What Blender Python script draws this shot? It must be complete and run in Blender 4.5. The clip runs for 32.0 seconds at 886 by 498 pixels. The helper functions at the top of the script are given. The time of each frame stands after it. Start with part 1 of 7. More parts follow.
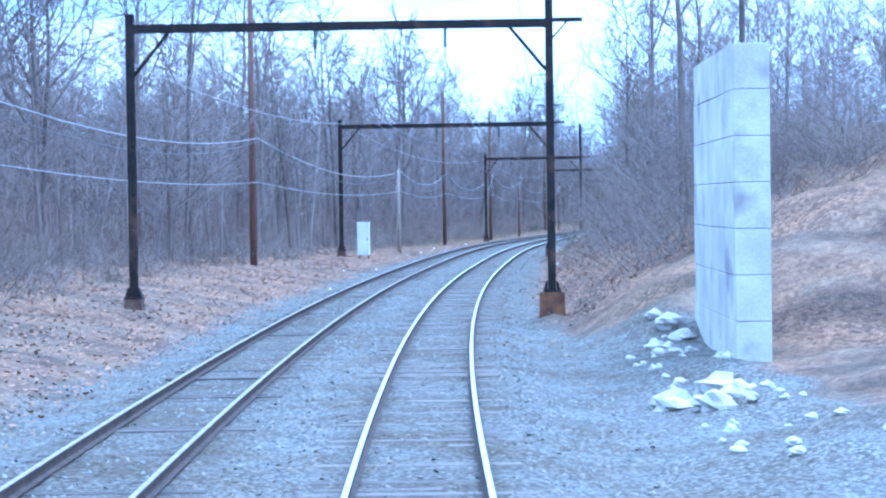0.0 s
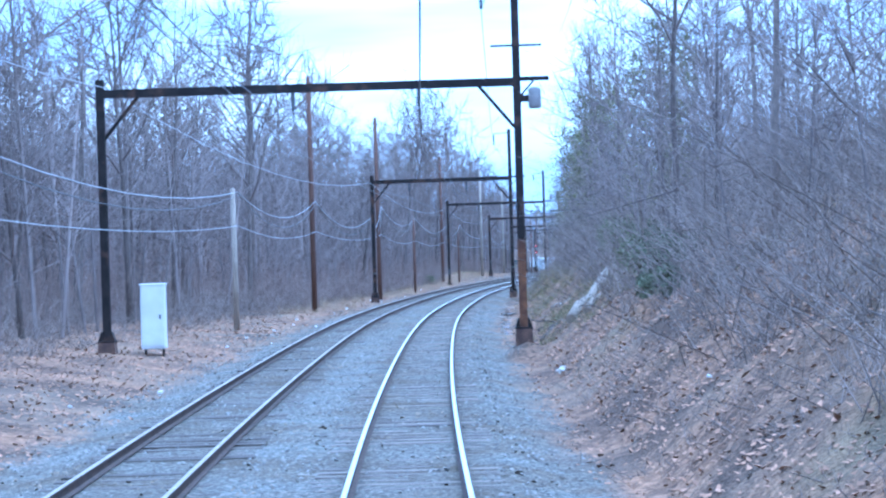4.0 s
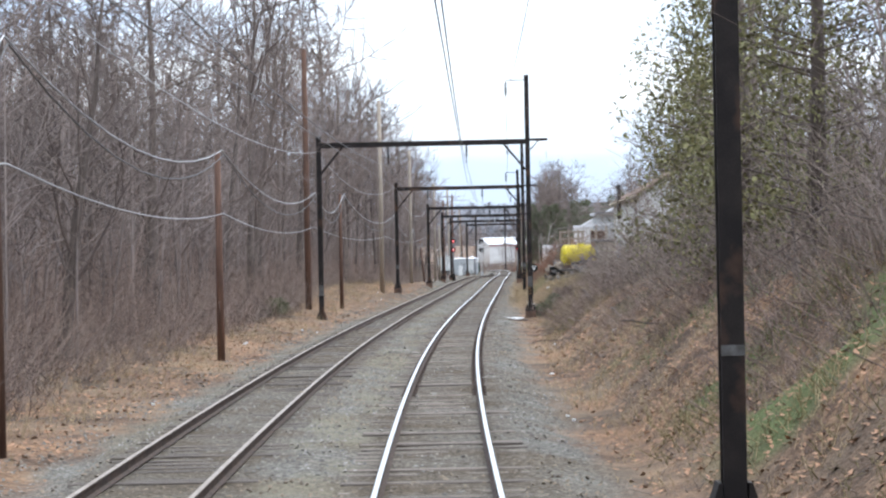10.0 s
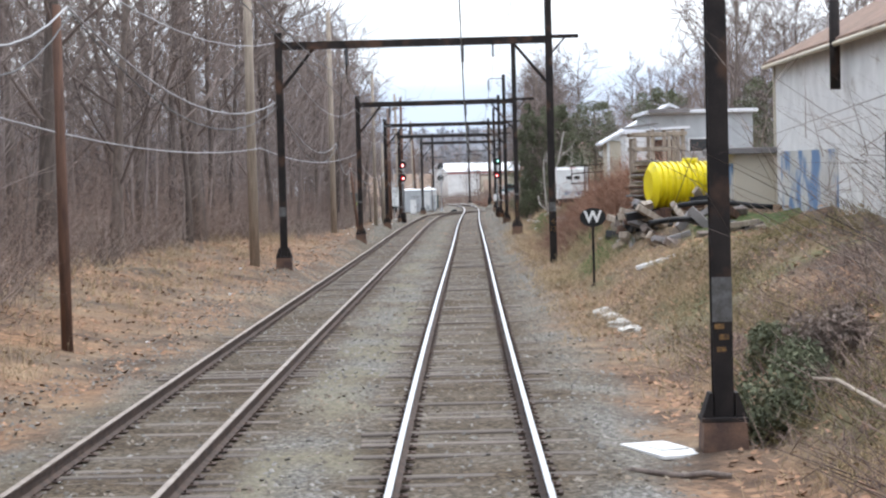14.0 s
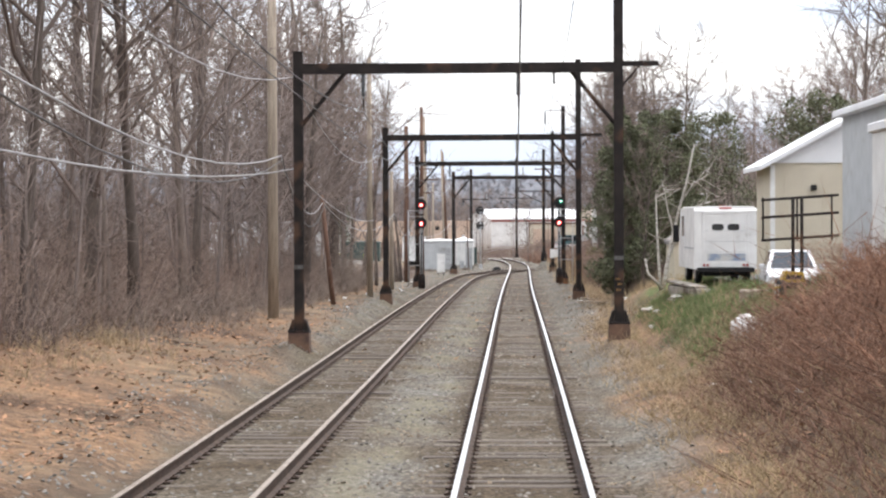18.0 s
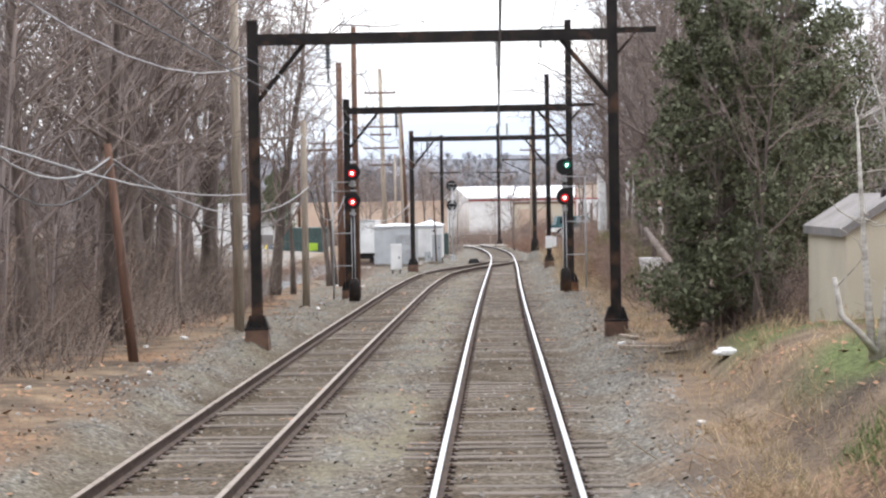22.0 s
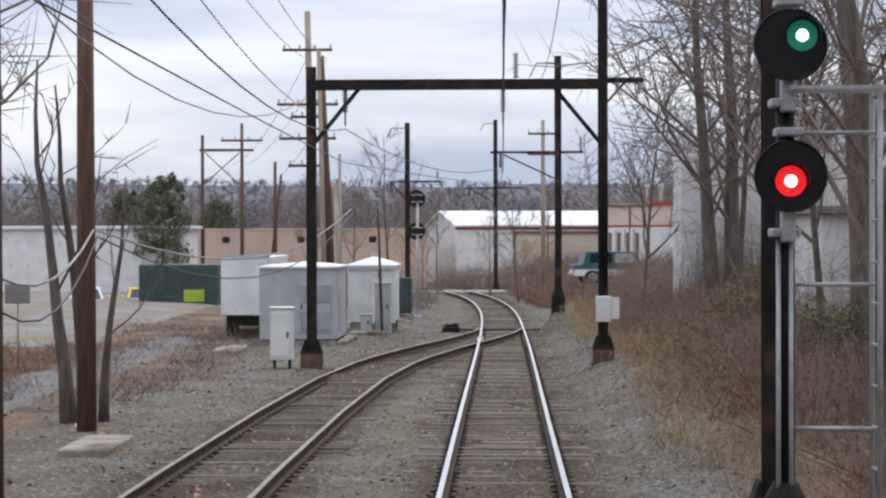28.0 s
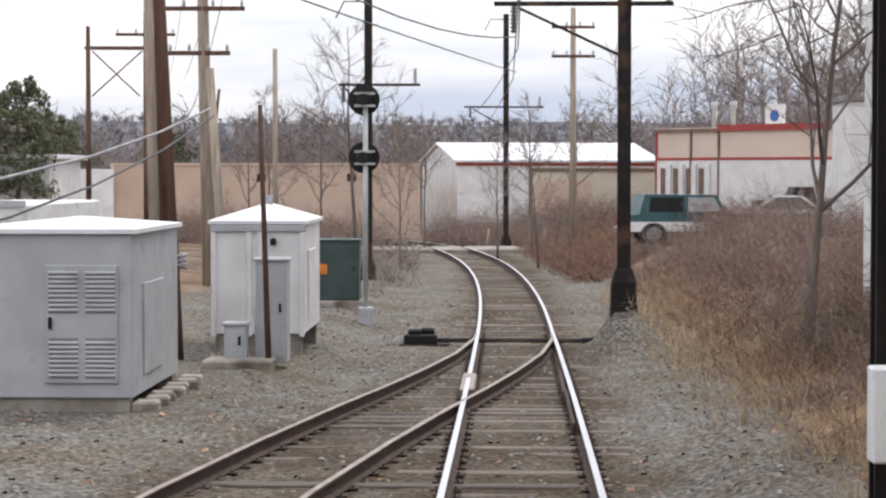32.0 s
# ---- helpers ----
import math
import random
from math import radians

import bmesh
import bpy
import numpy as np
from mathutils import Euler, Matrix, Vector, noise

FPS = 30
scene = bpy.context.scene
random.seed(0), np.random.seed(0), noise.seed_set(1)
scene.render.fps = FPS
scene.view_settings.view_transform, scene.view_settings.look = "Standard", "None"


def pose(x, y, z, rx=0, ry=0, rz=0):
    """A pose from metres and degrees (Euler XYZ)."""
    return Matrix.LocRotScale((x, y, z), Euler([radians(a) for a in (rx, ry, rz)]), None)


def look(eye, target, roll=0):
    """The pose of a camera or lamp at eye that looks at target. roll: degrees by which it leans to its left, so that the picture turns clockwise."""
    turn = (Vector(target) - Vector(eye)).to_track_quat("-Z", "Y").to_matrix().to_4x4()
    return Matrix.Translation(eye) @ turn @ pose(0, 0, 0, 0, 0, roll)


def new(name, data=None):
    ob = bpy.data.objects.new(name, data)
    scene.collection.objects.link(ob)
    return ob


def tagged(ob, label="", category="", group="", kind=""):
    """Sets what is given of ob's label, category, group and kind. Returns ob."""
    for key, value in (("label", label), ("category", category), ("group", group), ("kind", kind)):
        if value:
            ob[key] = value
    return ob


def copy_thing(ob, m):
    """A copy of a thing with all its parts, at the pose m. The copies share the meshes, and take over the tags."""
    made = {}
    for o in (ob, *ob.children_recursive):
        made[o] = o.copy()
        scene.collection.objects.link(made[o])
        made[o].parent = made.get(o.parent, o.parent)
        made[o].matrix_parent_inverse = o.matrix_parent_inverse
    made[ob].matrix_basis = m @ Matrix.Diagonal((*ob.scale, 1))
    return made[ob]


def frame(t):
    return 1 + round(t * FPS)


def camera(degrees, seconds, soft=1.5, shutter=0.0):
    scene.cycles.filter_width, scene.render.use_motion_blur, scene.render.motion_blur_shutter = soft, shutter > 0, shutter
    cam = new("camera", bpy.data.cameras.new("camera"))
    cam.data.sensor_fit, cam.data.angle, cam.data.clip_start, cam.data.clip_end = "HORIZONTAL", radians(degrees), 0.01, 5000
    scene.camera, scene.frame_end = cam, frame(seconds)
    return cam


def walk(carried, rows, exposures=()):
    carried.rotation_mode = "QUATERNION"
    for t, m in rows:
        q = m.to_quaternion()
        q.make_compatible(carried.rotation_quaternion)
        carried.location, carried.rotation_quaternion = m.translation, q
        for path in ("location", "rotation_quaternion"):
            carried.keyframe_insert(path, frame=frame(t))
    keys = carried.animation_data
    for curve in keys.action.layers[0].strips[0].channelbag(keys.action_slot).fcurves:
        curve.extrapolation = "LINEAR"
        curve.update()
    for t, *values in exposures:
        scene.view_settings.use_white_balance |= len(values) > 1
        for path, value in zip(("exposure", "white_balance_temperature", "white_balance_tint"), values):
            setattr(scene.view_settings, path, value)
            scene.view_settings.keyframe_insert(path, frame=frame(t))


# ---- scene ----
CAM_DEG = 23.93
# the camera's brightness and white balance
EXPOSURES = [(0.0, 1.12, 3950, 5), (4.5, 1.0, 3930, 5), (6.5, 0.92, 5100, 8), (7.6, 0.86, 5650, 8), (9.0, 0.68, 6050, 8), (14.0, 0.65, 6400, 10), (17.0, 0.7, 7000, 12), (20.0, 0.72, 7000, 12), (23.0, 0.74, 6700, 12), (24.0, 0.55, 6600, 12), (25.0, 0.18, 6500, 13), (28.0, -0.12, 6500, 13), (30.0, 0.12, 6700, 13), (32.0, 0.16, 6950, 14)]

# ---- the line of the track: curvature and grade at even steps, and the camera's ride along it ----
STEP = 40.0
CURVE = [1.051e-03, 1.051e-03, 8.495e-04, 8.311e-04, 3.539e-04, 8.770e-04, 4.762e-04, 5.697e-04, 1.587e-04, 1.209e-06, -4.444e-05, 1.017e-04, 9.860e-05, -4.954e-04, -2.556e-03, -2.571e-03, -2.571e-03, -2.571e-03, -2.571e-03]
GRADE = [-0.00642, -0.00645, -0.00373, -0.00279, -0.00194, -0.00548, -0.00594, -0.00695, -0.00663, -0.00735, -0.00519, -0.00919, -0.00669, -0.01055, -0.01757, -0.01751, -0.01728, -0.01713, -0.01705]
FIRST = -60.0
EYE_HEIGHT, EYE_ASIDE = 2.860, -0.060
# seconds, metres along the track, turn to the right, pitch, roll (degrees)
RIDE = [
    (0.0, -21.06, 1.604, -1.289, -0.78), (0.5, -13.27, 1.380, -1.075, 0.01), (1.0, -5.68, 1.836, -1.211, -0.57), (1.5, 1.81, 2.051, -1.062, -0.36),
    (2.0, 9.82, 1.976, -1.138, -0.61), (2.5, 17.22, 2.057, -0.739, -0.85), (3.0, 24.77, 2.020, -0.450, -1.06), (3.5, 32.41, 1.807, -0.409, -1.28),
    (4.0, 40.34, 1.961, -0.077, -1.74), (4.5, 48.50, 2.284, 0.479, -2.20), (6.5, 86.74, 2.213, 0.248, -1.53), (7.0, 95.46, 1.973, -0.136, -1.33),
    (7.5, 104.29, 1.622, -0.440, -1.42), (8.0, 112.37, 0.931, -0.056, -2.13), (8.5, 120.93, 0.560, 0.087, -1.74), (9.0, 129.47, 0.777, 0.375, -1.56),
    (9.5, 140.69, 0.888, -0.300, -0.96), (10.0, 155.25, 0.906, -0.227, -1.15), (10.5, 171.63, 1.065, -0.295, -1.34), (11.0, 182.65, -0.384, -0.040, -1.17),
    (11.5, 190.94, -0.831, -0.169, -0.57), (12.0, 202.85, -0.566, -0.230, -0.96), (12.5, 210.89, 0.196, -0.395, -1.21), (13.0, 217.63, -0.120, -1.329, -0.94),
    (13.5, 224.32, 0.024, -1.872, -1.44), (14.0, 230.51, -0.136, -2.187, -1.52), (14.5, 238.77, -0.338, -2.171, -1.73), (16.5, 267.90, -1.099, -2.052, -1.26),
    (17.0, 272.62, -1.273, -2.445, -1.05), (17.5, 277.71, -1.408, -1.691, -0.37), (18.0, 282.60, -1.990, -0.836, -0.25), (18.5, 287.51, -2.084, -0.833, -0.36),
    (19.0, 292.45, -0.886, -0.917, -0.61), (19.5, 297.55, -0.590, -1.153, -0.76), (20.0, 302.36, -0.560, -1.580, -0.77), (20.5, 307.14, -0.304, -1.043, -0.34),
    (21.0, 312.07, -0.161, -0.770, -0.55), (21.5, 317.01, -0.764, -0.882, -0.85), (22.0, 321.95, -1.536, -1.333, -0.92), (22.5, 326.78, -1.864, -0.832, -0.82),
    (23.0, 331.60, -1.885, -0.504, -0.60), (23.5, 335.86, -0.981, -1.449, -0.45), (24.0, 340.76, -0.579, 0.078, -1.10), (24.5, 345.47, -1.690, 1.177, -0.90),
    (25.0, 350.23, -2.020, 0.430, -0.73), (25.5, 354.96, -1.405, 0.206, -0.13), (27.5, 373.04, -0.564, -0.423, 0.19), (28.0, 377.82, -1.438, -0.463, -0.15),
    (28.5, 382.17, -2.021, -0.769, 0.50), (29.0, 386.56, -2.140, -0.777, 0.48), (29.5, 391.06, -2.178, -0.939, 0.44), (30.0, 395.48, -2.223, -1.640, 0.11),
    (30.5, 399.98, -1.533, -2.200, 0.01), (31.0, 404.48, -1.350, -2.138, -0.48), (31.5, 408.93, -1.445, -2.591, -0.02), (32.0, 413.40, -1.957, -2.083, 0.03),
]

SS = np.arange(FIRST, FIRST + STEP * (len(CURVE) - 1), 2.0)
_kn = FIRST + STEP * np.arange(len(CURVE))
TURN = np.cumsum(np.interp(SS, _kn, CURVE)) * 2.0
TURN -= np.interp(400, SS, TURN)
LX, LY, LZ = np.cumsum(np.sin(TURN)) * 2, np.cumsum(np.cos(TURN)) * 2, np.cumsum(np.interp(SS, _kn, GRADE)) * 2
LX -= np.interp(400, SS, LX)
LY += 400 - np.interp(400, SS, LY)
LZ -= np.interp(400, SS, LZ)
END = SS[-1]


def line(s):
    """Arrays of x, y, z and heading of the track's middle, straight beyond both ends."""
    s = np.asarray(s, float)
    c = np.clip(s, SS[0], END)
    th = np.interp(c, SS, TURN)
    more = s - c
    return (np.interp(c, SS, LX) + more * np.sin(th), np.interp(c, SS, LY) + more * np.cos(th), np.interp(c, SS, LZ), th)


def spot(s, lat, z):
    """World places, as an (n, 3) array, from metres along the track, to its right and above the rails."""
    s, lat, z = np.broadcast_arrays(np.asarray(s, float), lat, z)
    x, y, h, th = line(s)
    return np.stack([x + lat * np.cos(th), y - lat * np.sin(th), h + z], -1)


def lead_bend(s):
    """How far the single track beyond the switch swings to the left."""
    return -0.0004 * (np.clip(s, 458, 560) - 458) ** 2


def lead_rise(s):
    """How far the single track beyond the switch climbs."""
    return 0.012 * (np.clip(s, 456, 506) - 456)


def place(s, lat, z=0.0, turn=0.0):
    """A pose beside the track: y along it, x to its right; turn to the left in degrees."""
    p, th = spot(s, lat, z), float(line(s)[3])
    return Matrix.Translation(p) @ Matrix.Rotation(radians(turn) - th, 4, "Z")


cam = camera(CAM_DEG, 32.0, soft=2.3)
rows = []
for t, s, turn, pitch, roll in RIDE:
    eye, yaw, up = spot(s, EYE_ASIDE, EYE_HEIGHT), float(line(s)[3]) + radians(turn), radians(pitch)
    way = np.array([math.sin(yaw) * math.cos(up), math.cos(yaw) * math.cos(up), math.sin(up)])
    rows.append((t, look(Vector(eye), Vector(eye + way), roll)))
walk(cam, rows, exposures=EXPOSURES)

# ---- world and sun: a bright overcast sky with thin blue-grey gaps ----
world = bpy.data.worlds.new("sky")
scene.world = world
world.use_nodes = True
wn, wl = world.node_tree.nodes, world.node_tree.links
sky = wn.new("ShaderNodeTexSky")
sky.sky_type, sky.sun_disc = "NISHITA", False
sky.sun_elevation, sky.sun_rotation = radians(35), radians(150)
tc = wn.new("ShaderNodeTexCoord")
mp = wn.new("ShaderNodeMapping")
mp.inputs["Scale"].default_value = (1.0, 1.0, 7.0)
cn = wn.new("ShaderNodeTexNoise")
cn.inputs["Scale"].default_value, cn.inputs["Detail"].default_value, cn.inputs["Roughness"].default_value = 2.2, 5.0, 0.5
cr = wn.new("ShaderNodeValToRGB")
cr.color_ramp.elements[0].position, cr.color_ramp.elements[0].color = 0.40, (6.0, 7.1, 9.2, 1)
cr.color_ramp.elements[1].position, cr.color_ramp.elements[1].color = 0.57, (11.4, 11.7, 12.1, 1)
mx = wn.new("ShaderNodeMix")
mx.data_type = "RGBA"
mx.inputs[0].default_value = 0.88
wl.new(tc.outputs["Generated"], mp.inputs["Vector"])
wl.new(mp.outputs["Vector"], cn.inputs["Vector"])
# a long blue-grey gap between two layers of cloud
up = wn.new("ShaderNodeSeparateXYZ")
wl.new(tc.outputs["Generated"], up.inputs[0])
gap = wn.new("ShaderNodeValToRGB")
for e in (0.125, 0.112):
    gap.color_ramp.elements.new(e)
for e, (at_, v) in zip(gap.color_ramp.elements, ((0.080, 0.0), (0.094, 1.0), (0.112, 1.0), (0.126, 0.0))):
    e.position, e.color = at_, (v, v, v, 1)
wl.new(up.outputs["Z"], gap.inputs["Fac"])
less = wn.new("ShaderNodeMath")
less.operation, less.inputs[1].default_value = "MULTIPLY", -0.13
wl.new(gap.outputs["Color"], less.inputs[0])
both = wn.new("ShaderNodeMath")
both.operation = "ADD"
wl.new(cn.outputs["Fac"], both.inputs[0])
wl.new(less.outputs[0], both.inputs[1])
wl.new(both.outputs[0], cr.inputs["Fac"])
wl.new(sky.outputs["Color"], mx.inputs[6])
wl.new(cr.outputs["Color"], mx.inputs[7])
# an overcast sky is brighter overhead than near the horizon
sep = wn.new("ShaderNodeSeparateXYZ")
wl.new(tc.outputs["Generated"], sep.inputs[0])
rise = wn.new("ShaderNodeMapRange")
rise.inputs[1].default_value, rise.inputs[2].default_value = 0.0, 0.9
rise.inputs[3].default_value, rise.inputs[4].default_value = 0.90, 2.0
wl.new(sep.outputs["Z"], rise.inputs[0])
dome = wn.new("ShaderNodeVectorMath")
dome.operation = "SCALE"
wl.new(mx.outputs[2], dome.inputs[0])
wl.new(rise.outputs[0], dome.inputs["Scale"])
wl.new(dome.outputs[0], wn["Background"].inputs["Color"])
wn["Background"].inputs["Strength"].default_value = 0.1
sun = new("sun", bpy.data.lights.new("sun", "SUN"))
sun.data.energy, sun.data.angle, sun.data.color = 1.4, radians(18), (1.0, 0.96, 0.9)
sun.matrix_world = look((0, 0, 60), (-12, -25, 20))


# ---- materials ----
def mat(name, a, b=None, scale=4.0, rough=0.85, bump=0.2, metal=0.0, fine=60.0, stain=None, stain_scale=0.7, stain_at=0.62, grit=0.12, stretch=None, vary=0.0, spec=0.3, sheen_from=None):
    """A surface of two tones, with grain, stains and relief at two scales, in metres."""
    m = bpy.data.materials.new(name)
    m.use_nodes = True
    n, l = m.node_tree.nodes, m.node_tree.links
    p = n["Principled BSDF"]
    b = b or tuple(0.72 * c for c in a)
    co = n.new("ShaderNodeTexCoord")
    vec = co.outputs["Object"]
    if stretch:
        ma = n.new("ShaderNodeMapping")
        ma.inputs["Scale"].default_value = stretch
        l.new(vec, ma.inputs["Vector"])
        vec = ma.outputs["Vector"]

    def noise_of(sc, detail=4.0):
        t = n.new("ShaderNodeTexNoise")
        t.inputs["Scale"].default_value, t.inputs["Detail"].default_value = sc, detail
        l.new(vec, t.inputs["Vector"])
        return t.outputs["Fac"]

    def ramp(f, lo, hi):
        t = n.new("ShaderNodeMapRange")
        t.inputs[1].default_value, t.inputs[2].default_value = lo, hi
        l.new(f, t.inputs[0])
        return t.outputs[0]

    def mixed(f, c1, c2, kind="MIX", fac=None):
        t = n.new("ShaderNodeMix")
        t.data_type, t.blend_type = "RGBA", kind
        if f is None:
            t.inputs[0].default_value = fac
        else:
            l.new(f, t.inputs[0])
        for s, c in ((6, c1), (7, c2)):
            if isinstance(c, tuple):
                t.inputs[s].default_value = (*c, 1)
            else:
                l.new(c, t.inputs[s])
        return t.outputs[2]

    big, small = noise_of(scale), noise_of(fine, 3.0)
    col = mixed(ramp(big, 0.35, 0.65), a, b)
    gr = ramp(small, 0.3, 0.7)
    dark = mixed(gr, tuple([1 - grit * 2] * 3), tuple([1 + grit] * 3))
    col = mixed(None, col, dark, "MULTIPLY", 1.0)
    if stain:
        col = mixed(ramp(noise_of(stain_scale, 6.0), stain_at - 0.05, stain_at + 0.06), col, stain)
    if vary:
        oi = n.new("ShaderNodeObjectInfo")
        hs = n.new("ShaderNodeHueSaturation")
        l.new(col, hs.inputs["Color"])
        vr = n.new("ShaderNodeMapRange")
        vr.inputs[3].default_value, vr.inputs[4].default_value = 1 - vary, 1 + vary
        l.new(oi.outputs["Random"], vr.inputs[0])
        l.new(vr.outputs[0], hs.inputs["Value"])
        col = hs.outputs["Color"]
    l.new(col, p.inputs["Base Color"])
    p.inputs["Roughness"].default_value, p.inputs["Metallic"].default_value = rough, metal
    p.inputs["Specular IOR Level"].default_value = spec
    if bump:
        bp = n.new("ShaderNodeBump")
        bp.inputs["Strength"].default_value, bp.inputs["Distance"].default_value = bump, 0.02
        ad = n.new("ShaderNodeMath")
        ad.operation = "ADD"
        l.new(big, ad.inputs[0])
        l.new(small, ad.inputs[1])
        l.new(ad.outputs[0], bp.inputs["Height"])
        l.new(bp.outputs["Normal"], p.inputs["Normal"])
    return m


def islands(m, lo=0.6, hi=1.4):
    """Gives each loose piece of a joined mesh its own brightness."""
    n, l = m.node_tree.nodes, m.node_tree.links
    p = n["Principled BSDF"]
    src = p.inputs["Base Color"].links[0].from_socket
    g = n.new("ShaderNodeNewGeometry")
    r = n.new("ShaderNodeMapRange")
    r.inputs[3].default_value, r.inputs[4].default_value = lo, hi
    h = n.new("ShaderNodeHueSaturation")
    l.new(g.outputs["Random Per Island"], r.inputs[0])
    l.new(r.outputs[0], h.inputs["Value"])
    l.new(src, h.inputs["Color"])
    l.new(h.outputs["Color"], p.inputs["Base Color"])
    return m


def lamp_mat(name, color, power):
    m = bpy.data.materials.new(name)
    m.use_nodes = True
    p = m.node_tree.nodes["Principled BSDF"]
    p.inputs["Base Color"].default_value = (*color, 1)
    p.inputs["Emission Color"].default_value = (*color, 1)
    p.inputs["Emission Strength"].default_value = power
    return m


RUST = mat("rusted_steel", (0.030, 0.024, 0.022), (0.016, 0.013, 0.013), 3.0, 0.8, 0.15, 0.25, stain=(0.085, 0.048, 0.032), stain_scale=1.4, stain_at=0.60)
RUST_BRIGHT = mat("flaking_rust", (0.20, 0.095, 0.045), (0.09, 0.045, 0.028), 3.0, 0.9, 0.3)
CONCRETE = mat("weathered_concrete", (0.36, 0.33, 0.29), (0.22, 0.19, 0.16), 2.5, 0.9, 0.3, stain=(0.10, 0.07, 0.05))
BROWN_BLOCK = mat("iron_stained_concrete", (0.16, 0.095, 0.065), (0.07, 0.045, 0.038), 3.0, 0.9, 0.3)
TIE = mat("creosoted_wood", (0.150, 0.124, 0.106), (0.100, 0.083, 0.072), 1.6, 0.9, 0.5, fine=45, stretch=(1, 9, 9), vary=0.24, stain=(0.17, 0.145, 0.12), stain_scale=1.1, stain_at=0.58)
RAIL_SIDE = mat("rail_rust", (0.085, 0.055, 0.042), (0.045, 0.032, 0.027), 6.0, 0.85, 0.2)
RAIL_TOP = mat("polished_rail", (0.80, 0.80, 0.80), (0.70, 0.70, 0.70), 8.0, 0.3, 0.02, 1.0, grit=0.03)
RAIL_DULL = mat("worn_rail", (0.34, 0.29, 0.25), (0.22, 0.18, 0.15), 5.0, 0.5, 0.04, 0.75, grit=0.05)
WOOD_POLE = mat("tarred_pole", (0.155, 0.085, 0.058), (0.085, 0.050, 0.038), 2.0, 0.9, 0.3, stretch=(6, 6, 0.6), vary=0.25)
PALE_POLE = mat("weathered_pole", (0.42, 0.355, 0.285), (0.27, 0.22, 0.175), 2.0, 0.9, 0.3, stretch=(6, 6, 0.6))
BARK = mat("grey_brown_bark", (0.195, 0.157, 0.135), (0.115, 0.093, 0.082), 3.0, 0.95, 0.5, stretch=(3, 3, 0.7), vary=0.35)
TWIG = mat("bare_twigs", (0.235, 0.186, 0.164), (0.160, 0.128, 0.115), 1.0, 0.95, 0.0, vary=0.3)
BIRCH = mat("pale_bark", (0.55, 0.52, 0.47), (0.30, 0.27, 0.24), 3.0, 0.85, 0.2, stretch=(2, 2, 6))
WIRE = mat("weathered_wire", (0.10, 0.10, 0.105), (0.06, 0.06, 0.06), 3.0, 0.5, 0.0, 0.6)
CABLE = mat("grey_cable", (0.42, 0.42, 0.43), (0.25, 0.25, 0.25), 2.0, 0.45, 0.0, 0.3)
INSULATOR = mat("glazed_insulator", (0.10, 0.11, 0.12), None, 5.0, 0.25, 0.0)
PALE_INS = mat("grey_insulator", (0.45, 0.46, 0.47), None, 5.0, 0.35, 0.0)
SILVER = mat("silver_paint", (0.50, 0.51, 0.52), (0.38, 0.39, 0.40), 3.0, 0.5, 0.08, 0.3, stain=(0.30, 0.27, 0.24), stain_scale=2.0, stain_at=0.66)
GREY_BOX = mat("grey_cabinet_paint", (0.42, 0.44, 0.45), (0.36, 0.375, 0.385), 2.0, 0.55, 0.05, stain=(0.29, 0.27, 0.25), stain_scale=2.2, stain_at=0.67, grit=0.05)
WHITE = mat("white_paint", (0.74, 0.74, 0.73), (0.62, 0.62, 0.61), 1.5, 0.5, 0.05, stain=(0.42, 0.39, 0.36), stain_scale=1.6, stain_at=0.68, grit=0.05)
ROOF_WHITE = mat("pale_metal_roof", (0.74, 0.75, 0.77), (0.64, 0.65, 0.67), 0.6, 0.55, 0.05, grit=0.04)
CREAM = mat("cream_siding", (0.56, 0.51, 0.41), (0.49, 0.44, 0.35), 0.8, 0.8, 0.1, grit=0.06)
TAN = mat("tan_wall", (0.55, 0.42, 0.33), (0.48, 0.36, 0.285), 0.5, 0.85, 0.1, grit=0.06)
BROWN_ROOF = mat("faded_brown_shingle", (0.24, 0.155, 0.115), (0.16, 0.11, 0.085), 1.2, 0.9, 0.4)
GREY_ROOF = mat("grey_shingle", (0.27, 0.25, 0.245), (0.19, 0.18, 0.175), 1.2, 0.9, 0.4)
RED = mat("red_trim", (0.42, 0.07, 0.06), (0.33, 0.06, 0.05), 2.0, 0.6, 0.05)
YELLOW = mat("yellow_plastic", (0.80, 0.66, 0.012), (0.66, 0.53, 0.01), 1.5, 0.45, 0.05, stain=(0.45, 0.36, 0.06), stain_scale=1.8, stain_at=0.66, grit=0.05)
GREEN_BOX = mat("dark_green_paint", (0.052, 0.085, 0.078), (0.038, 0.06, 0.056), 2.0, 0.5, 0.1)
BLACK = mat("black_paint", (0.012, 0.012, 0.013), None, 5.0, 0.6, 0.05, grit=0.05)
RUBBER = mat("black_rubber", (0.018, 0.018, 0.019), None, 6.0, 0.8, 0.1)
GLASS = mat("dark_glass", (0.02, 0.024, 0.028), (0.015, 0.018, 0.02), 3.0, 0.08, 0.0, spec=0.6, grit=0.0)
CHROME = mat("dull_chrome", (0.55, 0.55, 0.56), None, 5.0, 0.3, 0.0, 1.0)
LOT = mat("gravelled_lot", (0.235, 0.222, 0.205), (0.165, 0.15, 0.135), 0.6, 0.95, 0.3, stain=(0.20, 0.15, 0.105), stain_scale=0.3, stain_at=0.55)
BAND = mat("faded_band", (0.13, 0.13, 0.13), (0.07, 0.065, 0.06), 9.0, 0.8, 0.1)
